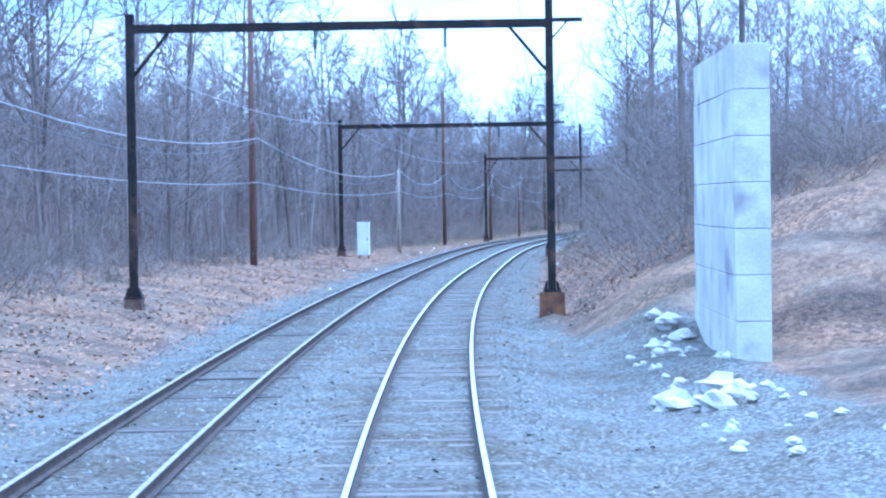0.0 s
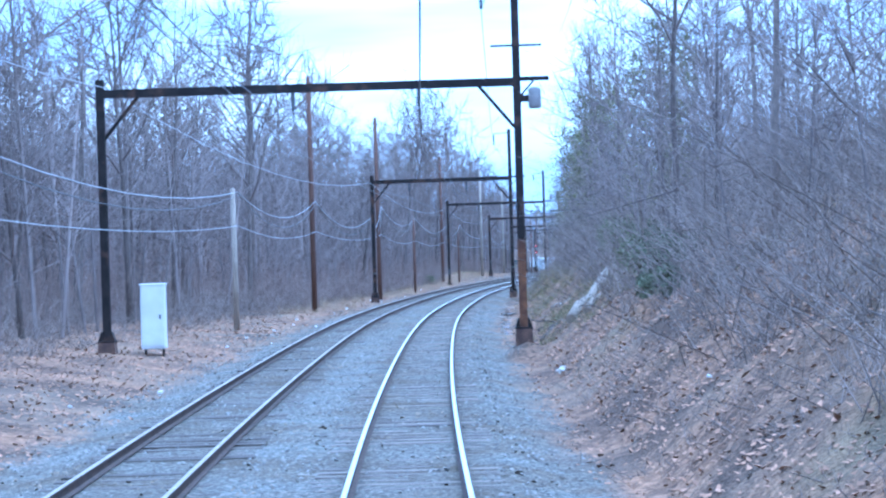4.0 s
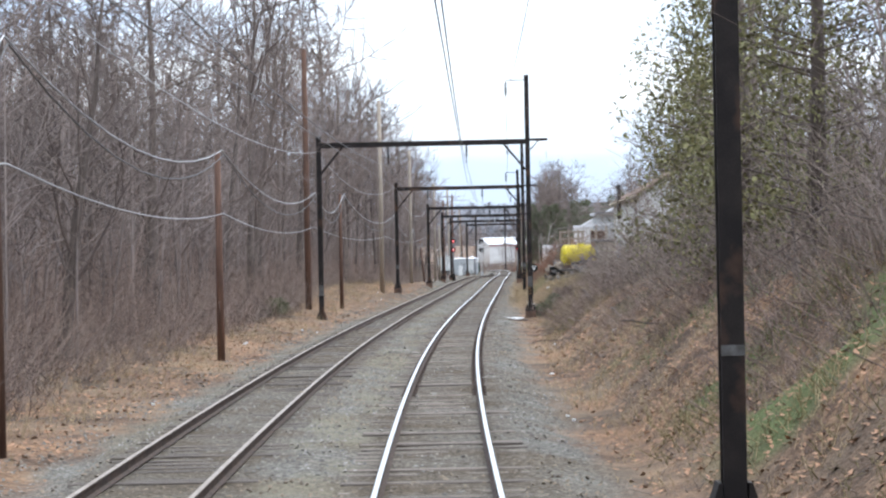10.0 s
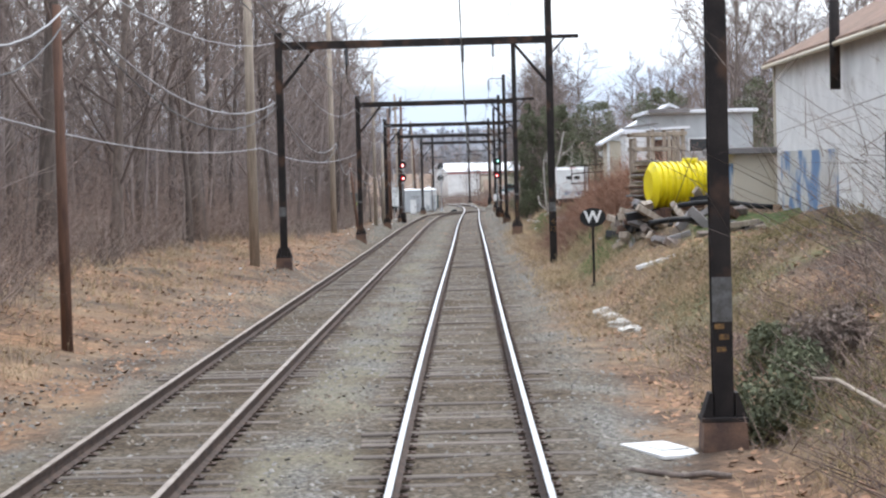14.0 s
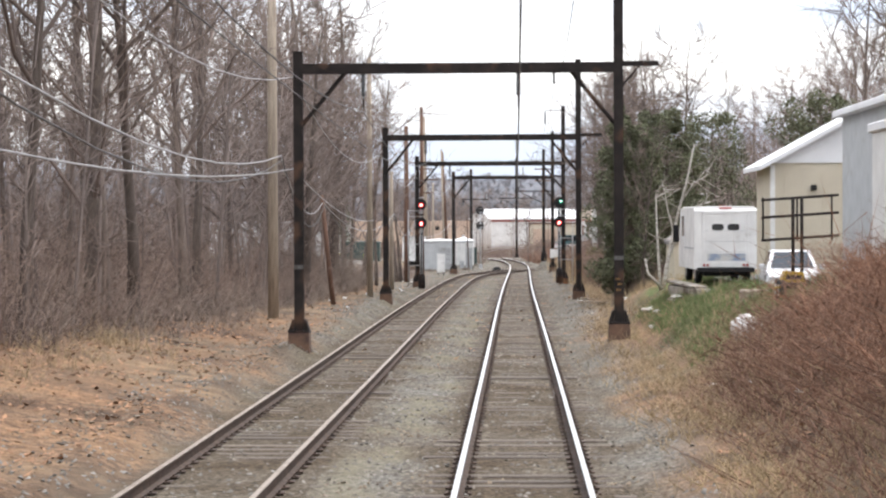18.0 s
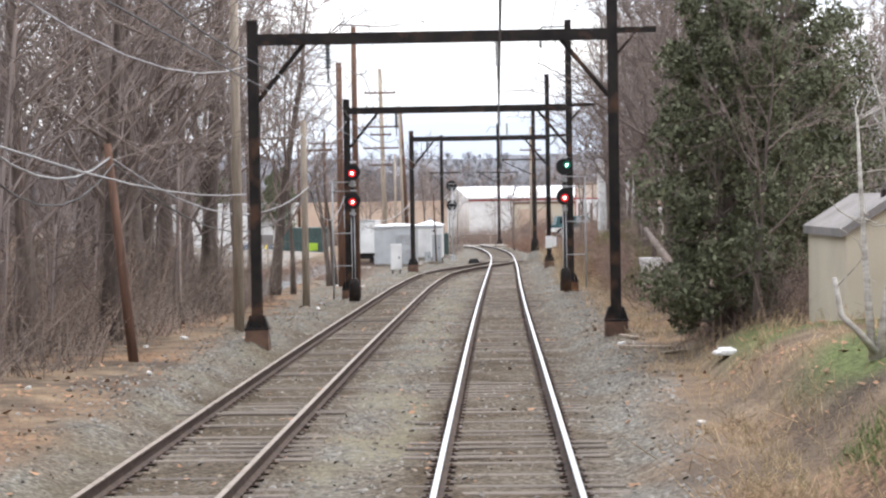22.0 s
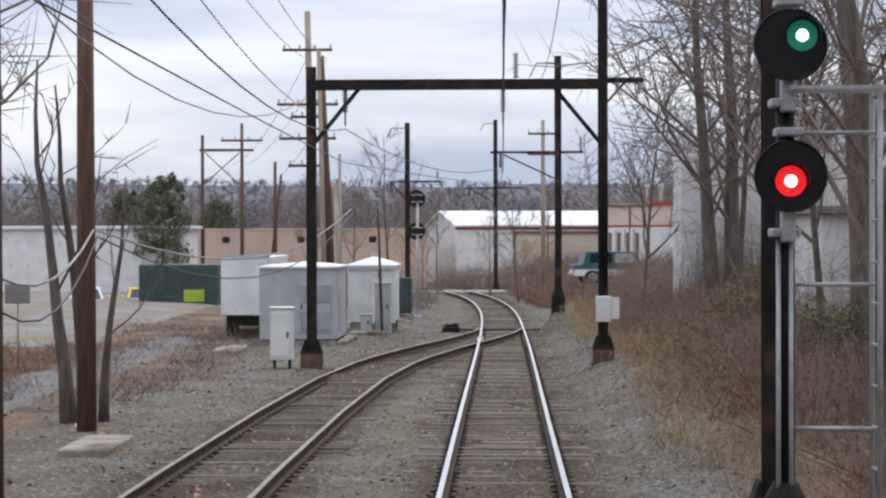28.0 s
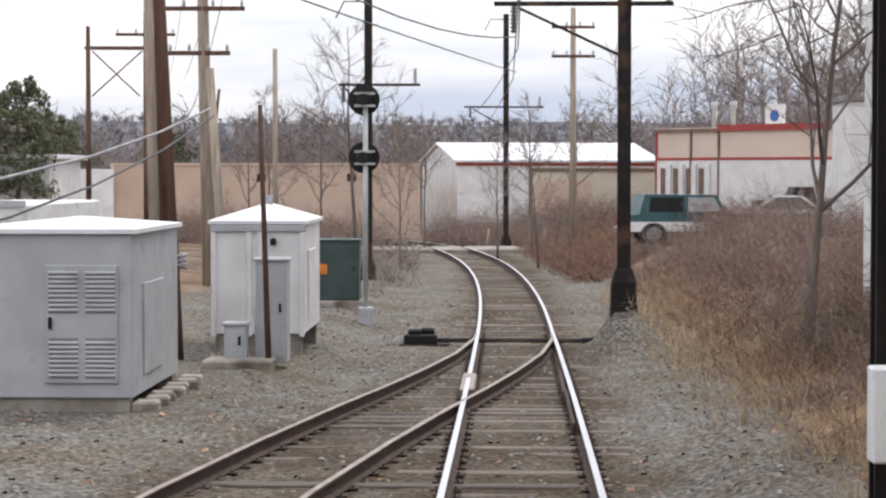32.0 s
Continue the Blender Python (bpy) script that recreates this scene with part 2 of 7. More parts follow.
ASPHALT = mat("worn_asphalt", (0.17, 0.168, 0.165), (0.12, 0.118, 0.115), 1.0, 0.92, 0.3, stain=(0.14, 0.135, 0.13), stain_scale=0.5)
STONE = islands(mat("ballast_stone", (0.232, 0.220, 0.203), (0.150, 0.140, 0.126), 1.2, 0.92, 0.1, stain=(0.17, 0.135, 0.10), stain_scale=0.35, stain_at=0.52), 0.45, 1.35)
LEAF = islands(mat("dead_leaves", (0.345, 0.195, 0.115), (0.225, 0.130, 0.080), 0.6, 0.85, 0.0), 0.65, 1.45)
STRAW = islands(mat("dry_grass", (0.36, 0.27, 0.16), (0.25, 0.18, 0.11), 0.5, 0.9, 0.0), 0.6, 1.3)
RED_BRUSH = islands(mat("rust_red_brush", (0.27, 0.135, 0.085), (0.18, 0.10, 0.068), 0.5, 0.95, 0.0), 0.6, 1.35)
GREY_BRUSH = islands(mat("dry_thicket", (0.240, 0.188, 0.158), (0.160, 0.126, 0.108), 0.5, 0.95, 0.0), 0.6, 1.35)
EVERGREEN = islands(mat("evergreen_needles", (0.175, 0.185, 0.095), (0.115, 0.125, 0.07), 0.8, 0.85, 0.0), 0.6, 1.5)
GRASS = islands(mat("green_grass", (0.10, 0.135, 0.045), (0.075, 0.10, 0.04), 0.6, 0.9, 0.0), 0.6, 1.4)
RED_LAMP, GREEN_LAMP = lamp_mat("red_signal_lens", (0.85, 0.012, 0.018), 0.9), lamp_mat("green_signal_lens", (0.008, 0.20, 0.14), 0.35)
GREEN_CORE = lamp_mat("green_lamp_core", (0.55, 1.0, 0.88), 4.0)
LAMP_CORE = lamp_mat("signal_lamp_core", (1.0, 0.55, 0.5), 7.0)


# ---- mesh building ----
class Shape:
    """Vertices and faces of one part."""

    def __init__(self):
        self.v, self.f, self.m, self.s = [], [], [], []

    def add(self, verts, faces, mi=0, smooth=False, convex=False):
        o = len(self.v)
        verts = [tuple(map(float, p)) for p in verts]
        if convex:
            c = np.mean(verts, 0)
            fixed = []
            for f in faces:
                p = np.array([verts[i] for i in f])
                nn = np.cross(p[1] - p[0], p[2] - p[0])
                fixed.append(f if nn @ (p.mean(0) - c) >= 0 else f[::-1])
            faces = fixed
        self.v += verts
        self.f += [tuple(i + o for i in f) for f in faces]
        self.m += [mi] * len(faces)
        self.s += [smooth] * len(faces)
        return self

    def box(self, x0, x1, y0, y1, z0, z1, c=0.0, mi=0):
        """A box with its edges cut back by c."""
        if c <= 0:
            vs = [(x, y, z) for x in (x0, x1) for y in (y0, y1) for z in (z0, z1)]
            fs = [(0, 1, 3, 2), (4, 5, 7, 6), (0, 1, 5, 4), (2, 3, 7, 6), (0, 2, 6, 4), (1, 3, 7, 5)]
            return self.add(vs, fs, mi, convex=True)
        vs, ix = [], {}
        for a, x in enumerate((x0, x1)):
            for b, y in enumerate((y0, y1)):
                for d, z in enumerate((z0, z1)):
                    xi, yi, zi = (x + c, x - c)[a], (y + c, y - c)[b], (z + c, z - c)[d]
                    for k, p in enumerate(((x, yi, zi), (xi, y, zi), (xi, yi, z))):
                        ix[a, b, d, k] = len(vs)
                        vs.append(p)
        fs = [tuple(ix[a, b, d, k] for k in range(3)) for a in (0, 1) for b in (0, 1) for d in (0, 1)]
        ring = ((0, 0), (0, 1), (1, 1), (1, 0))
        for e in (0, 1):
            fs += [tuple(ix[e, p, q, 0] for p, q in ring), tuple(ix[p, e, q, 1] for p, q in ring), tuple(ix[p, q, e, 2] for p, q in ring)]
        for p in (0, 1):
            for q in (0, 1):
                fs += [(ix[0, p, q, 1], ix[1, p, q, 1], ix[1, p, q, 2], ix[0, p, q, 2])]
                fs += [(ix[p, 0, q, 0], ix[p, 1, q, 0], ix[p, 1, q, 2], ix[p, 0, q, 2])]
                fs += [(ix[p, q, 0, 0], ix[p, q, 1, 0], ix[p, q, 1, 1], ix[p, q, 0, 1])]
        return self.add(vs, fs, mi, convex=True)

    def prism(self, outline, lo, hi, axis="z", mi=0):
        """An outline drawn in the two other axes, pushed from lo to hi along one."""
        def put(a, b, h):
            return {"z": (a, b, h), "x": (h, a, b), "y": (a, h, b)}[axis]
        n = len(outline)
        vs = [put(a, b, lo) for a, b in outline] + [put(a, b, hi) for a, b in outline]
        area = sum(outline[i][0] * outline[(i + 1) % n][1] - outline[(i + 1) % n][0] * outline[i][1] for i in range(n))
        flip = (area > 0) == (axis == "y")
        fs = [(i, (i + 1) % n, n + (i + 1) % n, n + i) for i in range(n)] + [tuple(range(n))[::-1], tuple(range(n, 2 * n))]
        return self.add(vs, [f[::-1] for f in fs] if flip else fs, mi)

    def tube(self, pts, rad, n=8, mi=0, cap=True, smooth=True):
        """A round bar along points, with one radius or one for each point."""
        pts = np.array(pts, float)
        rad = np.broadcast_to(rad, (len(pts),))
        d = np.gradient(pts, axis=0)
        d /= np.linalg.norm(d, axis=1, keepdims=True) + 1e-9
        ref = np.array([0, 0, 1.0]) if abs(d[0][2]) < 0.9 else np.array([1.0, 0, 0])
        u = np.cross(d, ref)
        u /= np.linalg.norm(u, axis=1, keepdims=True) + 1e-9
        w = np.cross(d, u)
        a = np.arange(n) * 2 * np.pi / n
        ring = pts[:, None] + rad[:, None, None] * (np.cos(a)[None, :, None] * u[:, None] + np.sin(a)[None, :, None] * w[:, None])
        fs = [(k * n + i, k * n + (i + 1) % n, (k + 1) * n + (i + 1) % n, (k + 1) * n + i) for k in range(len(pts) - 1) for i in range(n)]
        self.add(ring.reshape(-1, 3), [f[::-1] for f in fs], mi, smooth)
        if cap:
            o = len(self.v) - len(pts) * n
            e = len(self.v) - n
            self.f += [tuple(range(o, o + n)), tuple(range(e, e + n))[::-1]]
            self.m += [mi] * 2
            self.s += [False] * 2
        return self

    def mesh(self, name, mats):
        me = bpy.data.meshes.new(name)
        me.from_pydata(self.v, [], self.f)
        for m in mats if isinstance(mats, (list, tuple)) else [mats]:
            me.materials.append(m)
        me.polygons.foreach_set("material_index", self.m)
        me.polygons.foreach_set("use_smooth", self.s)
        me.update()
        return me


def soup(name, verts, faces, material):
    """One mesh from arrays of vertices and equal-sided faces."""
    me = bpy.data.meshes.new(name)
    verts, faces = np.asarray(verts, np.float32), np.asarray(faces, np.int32)
    k = faces.shape[1]
    me.vertices.add(len(verts))
    me.vertices.foreach_set("co", verts.ravel())
    me.loops.add(faces.size)
    me.loops.foreach_set("vertex_index", faces.ravel())
    me.polygons.add(len(faces))
    me.polygons.foreach_set("loop_start", np.arange(0, faces.size, k, dtype=np.int32))
    me.update(calc_edges=True)
    me.validate()
    me.materials.append(material)
    return me


def part(name, shape, mats, parent, label=""):
    ob = new(name, shape.mesh(name, mats) if isinstance(shape, Shape) else shape)
    ob.parent = parent
    return tagged(ob, label)


def thing(name, m, label, category, group="", kind=""):
    ob = new(name)
    ob.matrix_world = m
    ob.empty_display_size = 0.2
    return tagged(ob, label, category, group, kind)


def solid(name, shape, mats, m, label, category, group="", kind=""):
    ob = new(name, shape.mesh(name, mats) if isinstance(shape, Shape) else shape)
    ob.matrix_world = m
    return tagged(ob, label, category, group, kind)

# ---- ground ----
GANTRIES = [  # along, left post, right post, foot of left, foot of right, beam
    (38.5, -9.0, 2.95, 0.50, 0.55, 8.30), (102.0, -9.4, 2.90, 0.49, 0.54, 7.92), (175.0, -6.1, 2.82, 0.20, 0.34, 7.74),
    (254.0, -7.0, 2.88, -0.10, 0.13, 8.22), (297.2, -5.86, 2.74, 0.64, 0.58, 7.48), (332.5, -5.26, 2.38, 0.50, 0.69, 6.90),
    (367.5, -5.34, 2.49, 0.40, 0.48, 6.82), (397.4, -5.50, 2.52, 0.24, 0.41, 6.80), (426.8, -4.50, 2.33, 0.42, 0.52, 6.82)]
LEFT_TRACK = -3.70
rng = np.random.default_rng(7)
_grid = rng.random((256, 256))


def bumps(x, y, size):
    """Smooth value noise, 0 to 1."""
    x, y = np.asarray(x, float) / size, np.asarray(y, float) / size
    i, j = np.floor(x).astype(int), np.floor(y).astype(int)
    u, v = x - i, y - j
    u, v = u * u * (3 - 2 * u), v * v * (3 - 2 * v)
    g = lambda a, b: _grid[(i + a) % 256, (j + b) % 256]
    return (g(0, 0) * (1 - u) + g(1, 0) * u) * (1 - v) + (g(0, 1) * (1 - u) + g(1, 1) * u) * v


R_AT = [-60, 24, 34, 60, 190, 232, 262, 285, 300, 318, 330, 341, 352, 368, 400, 432, 450, 475, 520, 560]
R_FROM = [3.6, 3.4, 3.3, 3.3, 3.3, 3.4, 3.5, 3.15, 3.1, 3.3, 3.2, 3.2, 3.3, 3.8, 3.8, 3.5, 3.2, 3.0, 3.5, 4.0]
R_SLOPE = [0.08, 0.12, 0.72, 0.85, 0.85, 0.7, 0.6, 0.85, 1.25, 1.2, 1.4, 1.5, 1.5, 0.35, 0.15, 0.35, 0.4, 0.4, 0.3, 0.3]
R_TOP = [0.6, 0.7, 6.0, 7.5, 7.5, 4.6, 2.4, 2.1, 2.9, 2.3, 1.56, 1.34, 1.25, 0.6, 0.4, 1.0, 1.4, 1.6, 1.6, 1.6]
BERM_AT = [0, 240, 262, 285, 310, 376, 397, 412, 427, 445, 470]
BERM_R = [-0.20, -0.20, -0.10, 0.25, 0.28, 0.28, 0.10, 0.20, 0.45, 0.20, 0.0]
BERM_L = [-0.12, -0.12, -0.05, 0.28, 0.30, 0.30, 0.0, 0.0, 0.05, 0.0, 0.0]
L_AT = [-60, 60, 130, 200, 250, 275, 310, 335, 360, 390, 440, 470, 560]
L_SLOPE = [0.22, 0.20, 0.10, 0.06, 0.14, 0.24, 0.22, 0.14, 0.05, 0.0, 0.03, 0.06, 0.06]
L_TOP = [1.6, 1.5, 1.0, 0.8, 1.6, 2.2, 2.0, 1.2, 0.4, 0.0, 0.1, 0.5, 0.6]


def height(s, lat):
    """The ground above the rails, with a small mound round each portal foot."""
    z = plain_height(s, lat)
    s, lat = np.broadcast_arrays(np.asarray(s, float), np.asarray(lat, float))
    for sp, lp, d in MOUNDS:
        z = z + d * np.exp(-((s - sp) / 1.5) ** 2 - ((lat - lp) / 0.5) ** 2)
    return z


def plain_height(s, lat):
    s, lat = np.broadcast_arrays(np.asarray(s, float), np.asarray(lat, float))
    z = np.full(s.shape, -0.195)
    berm = np.interp(s, BERM_AT, BERM_R)
    z += berm * np.clip((lat - 1.5) / 0.8, 0, 1)
    over = np.maximum(lat - np.interp(s, R_AT, R_FROM), 0)
    top = np.maximum(np.interp(s, R_AT, R_TOP) + 0.195 - berm, 0.12)
    z += top * (1 - np.exp(-over * np.interp(s, R_AT, R_SLOPE) / top * 1.15))
    z += np.where(over > 0, np.minimum(over, 2) * 0.22 * (bumps(s, lat, 1.7) - 0.5) * np.clip(top, 0, 1.5), 0)
    out = np.maximum(-6.2 - lat, 0)
    berm = np.interp(s, BERM_AT, BERM_L)
    ltop = np.maximum(np.interp(s, L_AT, L_TOP) - berm, 0.05)
    z += berm * np.clip((-4.95 - lat) / 0.6, 0, 1)
    z += ltop * (1 - np.exp(-out * np.interp(s, L_AT, L_SLOPE) / np.maximum(ltop, 0.05)))
    z += np.where(out > 0, 0.12 * (bumps(s + 40, lat, 2.2) - 0.5), 0)
    z += 0.05 * (bumps(s, lat * 2, 0.9) - 0.5)
    side = np.clip((np.abs(lat + 1.8) - 4.3) / 4, 0, 1)
    z += side * np.interp(s, [440, 470, 500], [0, 0.45, 0.6]) + (1 - side) * lead_rise(s)
    z += (1 - side) * np.interp(s, [425, 440, 465, 480], [0, 0.18, 0.3, 0.0]) * np.clip((-3.0 - lat) / 1.1, 0, 1)
    return z


MOUNDS = []
for g in GANTRIES:
    for lp, fz, show in ((g[1], g[3], 0.3), (g[2], g[4], 0.55 if g[0] < 50 else 0.3)):
        MOUNDS.append((g[0], lp, max(0.0, fz - show - float(plain_height(g[0], lp)))))
for sp, lp, fz in ((452.1, 1.98, 1.1), (478.0, -4.2, 0.5)):
    MOUNDS.append((sp, lp, max(0.0, fz - 0.3 - float(plain_height(sp, lp)))))

g_lat = np.r_[-900, -500, -250, -140, -80, -60, -45, -35, -28, -22, -18, -15, -12.5, np.arange(-11, 8.01, 0.4), 9, 10, 11.5, 13, 15, 18, 22, 28, 36, 48, 64, 80, 140, 250, 500, 900]
g_s = np.r_[-900, -400, -200, -120, np.arange(-80, 500, 1.0), np.arange(500, 640, 4.0), 680, 760, 860, 980, 1100, 1180, 1260, 1400, 1800, 2600]
GS, GL = np.meshgrid(g_s, g_lat, indexing="ij")
cs, cl = np.clip(GS, -120, 560), np.clip(GL, -80, 80)
gp = spot(cs, cl, height(cs, cl))
gp[..., 0] += GL - cl
gp[..., 1] += GS - cs
far = np.clip((gp[..., 1] - 760) / 420, 0, 1)
ridge = 20 * far * far * (3 - 2 * far) * (0.75 + 0.5 * bumps(gp[..., 0], gp[..., 1], 260))
gp[..., 2] += ridge
ni, nj = GS.shape
qi = np.arange(ni * nj).reshape(ni, nj)
quads = np.stack([qi[:-1, :-1], qi[1:, :-1], qi[1:, 1:], qi[:-1, 1:]], -1).reshape(-1, 4)
# which cover lies where: crushed stone, fallen leaves, green, bare grit
wob = 0.9 * (bumps(GS, GL * 2, 1.3) - 0.5)
edge_r = np.interp(GS, [0, 26, 32, 60, 250, 275, 345, 360, 420, 470], [7.5, 6.5, 3.4, 2.8, 2.5, 2.15, 2.2, 2.8, 3.6, 3.2])
edge_l = np.interp(GS, [0, 120, 250, 280, 330, 370, 420, 500], [-7.0, -6.2, -5.9, -5.15, -5.3, -6.6, -9.0, -8.0])
stone = np.clip((np.minimum(edge_r - GL, GL - edge_l) + wob) / 0.5, 0, 1)
leaf = np.clip(np.interp(GS, [0, 180, 260, 290, 330, 390, 420], [0.8, 0.72, 0.6, 0.5, 0.42, 0.3, 0.2]) + 1.25 * (bumps(GS, GL, 3.1) - 0.5) + 0.75 * (bumps(GS + 91, GL, 0.9) - 0.5), 0, 1)
grn = np.clip((10.5 - GL) / 2.5, 0, 1) * np.clip((bumps(GS + 300, GL + 50, 2.6) - 0.60) * 7, 0, 1) * np.clip((GL - np.interp(GS, [270, 285, 296, 310], [3.6, 2.9, 2.9, 3.6])) / 0.5, 0, 1) * np.interp(GS, [20, 40, 60, 110, 150, 185, 205, 240, 275, 282, 300, 304, 312, 320, 330, 345, 360, 380], [0.05, 0.1, 0.25, 0.3, 0.3, 1.0, 1.0, 0.4, 0.6, 1.6, 1.6, 0.6, 0.3, 0.4, 1.4, 1.4, 0.9, 0.0])

more = np.clip((bumps(GS * 1.2 + 500, GL + 9, 1.5) - 0.36) * 6, 0, 1) * np.exp(-((GS - 293.5) / 5.5) ** 2) * np.clip((GL - 3.0) / 0.4, 0, 1) * np.clip((5.6 - GL) / 0.6, 0, 1)
grn = np.maximum(grn, more)


def ground_material():
    m = bpy.data.materials.new("ground_cover")
    m.use_nodes = True
    n, l = m.node_tree.nodes, m.node_tree.links
    p = n["Principled BSDF"]
    geo = n.new("ShaderNodeNewGeometry")

    def tex(kind, sc, **kw):
        t = n.new(kind)
        t.inputs["Scale"].default_value = sc
        for k, v in kw.items():
            t.inputs[k].default_value = v
        l.new(geo.outputs["Position"], t.inputs["Vector"])
        return t

    def ramp(src, stops):
        r = n.new("ShaderNodeValToRGB")
        while len(r.color_ramp.elements) < len(stops):
            r.color_ramp.elements.new(0.5)
        for e, (at, c) in zip(r.color_ramp.elements, stops):
            e.position, e.color = at, (*c, 1)
        l.new(src, r.inputs["Fac"])
        return r.outputs["Color"]

    def mix(f, a, b, kind="MIX"):
        t = n.new("ShaderNodeMix")
        t.data_type, t.blend_type = "RGBA", kind
        if isinstance(f, float):
            t.inputs[0].default_value = f
        else:
            l.new(f, t.inputs[0])
        for s, c in ((6, a), (7, b)):
            if isinstance(c, tuple):
                t.inputs[s].default_value = (*c, 1)
            else:
                l.new(c, t.inputs[s])
        return t.outputs[2]

    def mask(name):
        a = n.new("ShaderNodeAttribute")
        a.attribute_name = name
        return a.outputs["Fac"]

    vor = tex("ShaderNodeTexVoronoi", 17.0)
    chips = ramp(vor.outputs["Color"], [(0.0, (0.072, 0.067, 0.060)), (0.5, (0.170, 0.161, 0.146)), (1.0, (0.31, 0.300, 0.282))])
    gaps = ramp(vor.outputs["Distance"], [(0.0, (1, 1, 1)), (0.55, (0.8, 0.8, 0.8)), (0.9, (0.35, 0.33, 0.31))])
    dirt = tex("ShaderNodeTexNoise", 0.55, Detail=6.0)
    chips = mix(1.0, chips, gaps, "MULTIPLY")
    stones = mix(1.0, chips, ramp(dirt.outputs["Fac"], [(0.35, (0.82, 0.72, 0.60)), (0.62, (1.06, 1.06, 1.04))]), "MULTIPLY")
    lit = tex("ShaderNodeTexVoronoi", 9.0)
    litter = ramp(lit.outputs["Color"], [(0.0, (0.075, 0.052, 0.040)), (0.5, (0.180, 0.112, 0.072)), (1.0, (0.335, 0.212, 0.135))])
    soilN = tex("ShaderNodeTexNoise", 1.6, Detail=8.0)
    soil = ramp(soilN.outputs["Fac"], [(0.3, (0.10, 0.078, 0.06)), (0.55, (0.19, 0.145, 0.105)), (0.75, (0.28, 0.225, 0.16))])
    bladesN = tex("ShaderNodeTexNoise", 7.0, Detail=6.0)
    green = ramp(bladesN.outputs["Fac"], [(0.3, (0.055, 0.07, 0.028)), (0.7, (0.13, 0.155, 0.06))])
    base = mix(mask("leaf"), soil, litter)
    patch = tex("ShaderNodeTexNoise", 0.42, Detail=5.0)
    base = mix(1.0, base, ramp(patch.outputs["Fac"], [(0.36, (0.50, 0.50, 0.52)), (0.5, (0.88, 0.86, 0.84)), (0.66, (1.15, 1.06, 0.95))]), "MULTIPLY")
    base = mix(mask("green"), base, green)
    bed = ramp(dirt.outputs["Fac"], [(0.3, (0.50, 0.43, 0.36)), (0.7, (0.78, 0.69, 0.60))])
    stones = mix(mask("bed"), stones, mix(1.0, stones, bed, "MULTIPLY"))
    weeds = ramp(bladesN.outputs["Fac"], [(0.3, (0.115, 0.104, 0.070)), (0.7, (0.225, 0.202, 0.142))])
    stones = mix(mask("weed"), stones, weeds)
    base = mix(mask("stone"), base, stones)
    # the far cover turns blue-grey, with distance haze painted into its colour
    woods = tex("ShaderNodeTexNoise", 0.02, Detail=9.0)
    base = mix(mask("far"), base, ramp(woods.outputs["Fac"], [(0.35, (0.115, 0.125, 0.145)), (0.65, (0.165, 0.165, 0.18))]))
    l.new(base, p.inputs["Base Color"])
    p.inputs["Roughness"].default_value = 0.95
    p.inputs["Specular IOR Level"].default_value = 0.15
    b = n.new("ShaderNodeBump")
    b.inputs["Strength"].default_value, b.inputs["Distance"].default_value = 0.7, 0.04
    add = n.new("ShaderNodeMath")
    add.operation = "SUBTRACT"
    l.new(bladesN.outputs["Fac"], add.inputs[0])
    l.new(vor.outputs["Distance"], add.inputs[1])
    l.new(add.outputs[0], b.inputs["Height"])
    l.new(b.outputs["Normal"], p.inputs["Normal"])
    return m


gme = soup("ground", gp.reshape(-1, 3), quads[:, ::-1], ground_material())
two = np.interp(GS, [405, 415, 424, 430, 433, 437, 440.5, 443.7, 446.5, 450, 454], [LEFT_TRACK, -3.6, -3.38, -3.02, -2.74, -2.22, -1.7, -1.18, -0.76, -0.32, -0.03])
near_rail = np.minimum(np.abs(GL), np.abs(GL - two))
bed = np.clip((1.55 - near_rail + 0.5 * wob) / 0.4, 0, 1) * np.interp(GS, [60, 200, 240], [0.45, 0.7, 1.0])
weed = np.clip((bumps(GS * 0.8, GL * 2.5 + 20, 1.4) - 0.45) * 4, 0, 0.75) * (near_rail > 1.2) * (GL < 0) * np.where(GL > -4.6, 1.0, 0.35) * np.interp(GS, [100, 200, 400, 440], [0.1, 0.8, 0.9, 0.2])
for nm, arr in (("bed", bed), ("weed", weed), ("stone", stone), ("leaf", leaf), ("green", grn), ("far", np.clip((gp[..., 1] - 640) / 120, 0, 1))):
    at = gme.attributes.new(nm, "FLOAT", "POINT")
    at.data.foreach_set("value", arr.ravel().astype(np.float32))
gme.polygons.foreach_set("use_smooth", [True] * len(gme.polygons))
ground = tagged(new("ground", gme), "gravel, leaf litter and patchy grass beside a railway", "ground", kind="structure")

# ---- tracks ----
RAIL_OUT = [(-0.070, -0.175), (0.070, -0.175), (0.070, -0.163), (0.012, -0.140), (0.012, -0.045), (0.036, -0.036), (0.036, -0.006), (0.028, 0.0), (-0.028, 0.0), (-0.036, -0.006), (-0.036, -0.036), (-0.012, -0.045), (-0.012, -0.140), (-0.070, -0.163)]


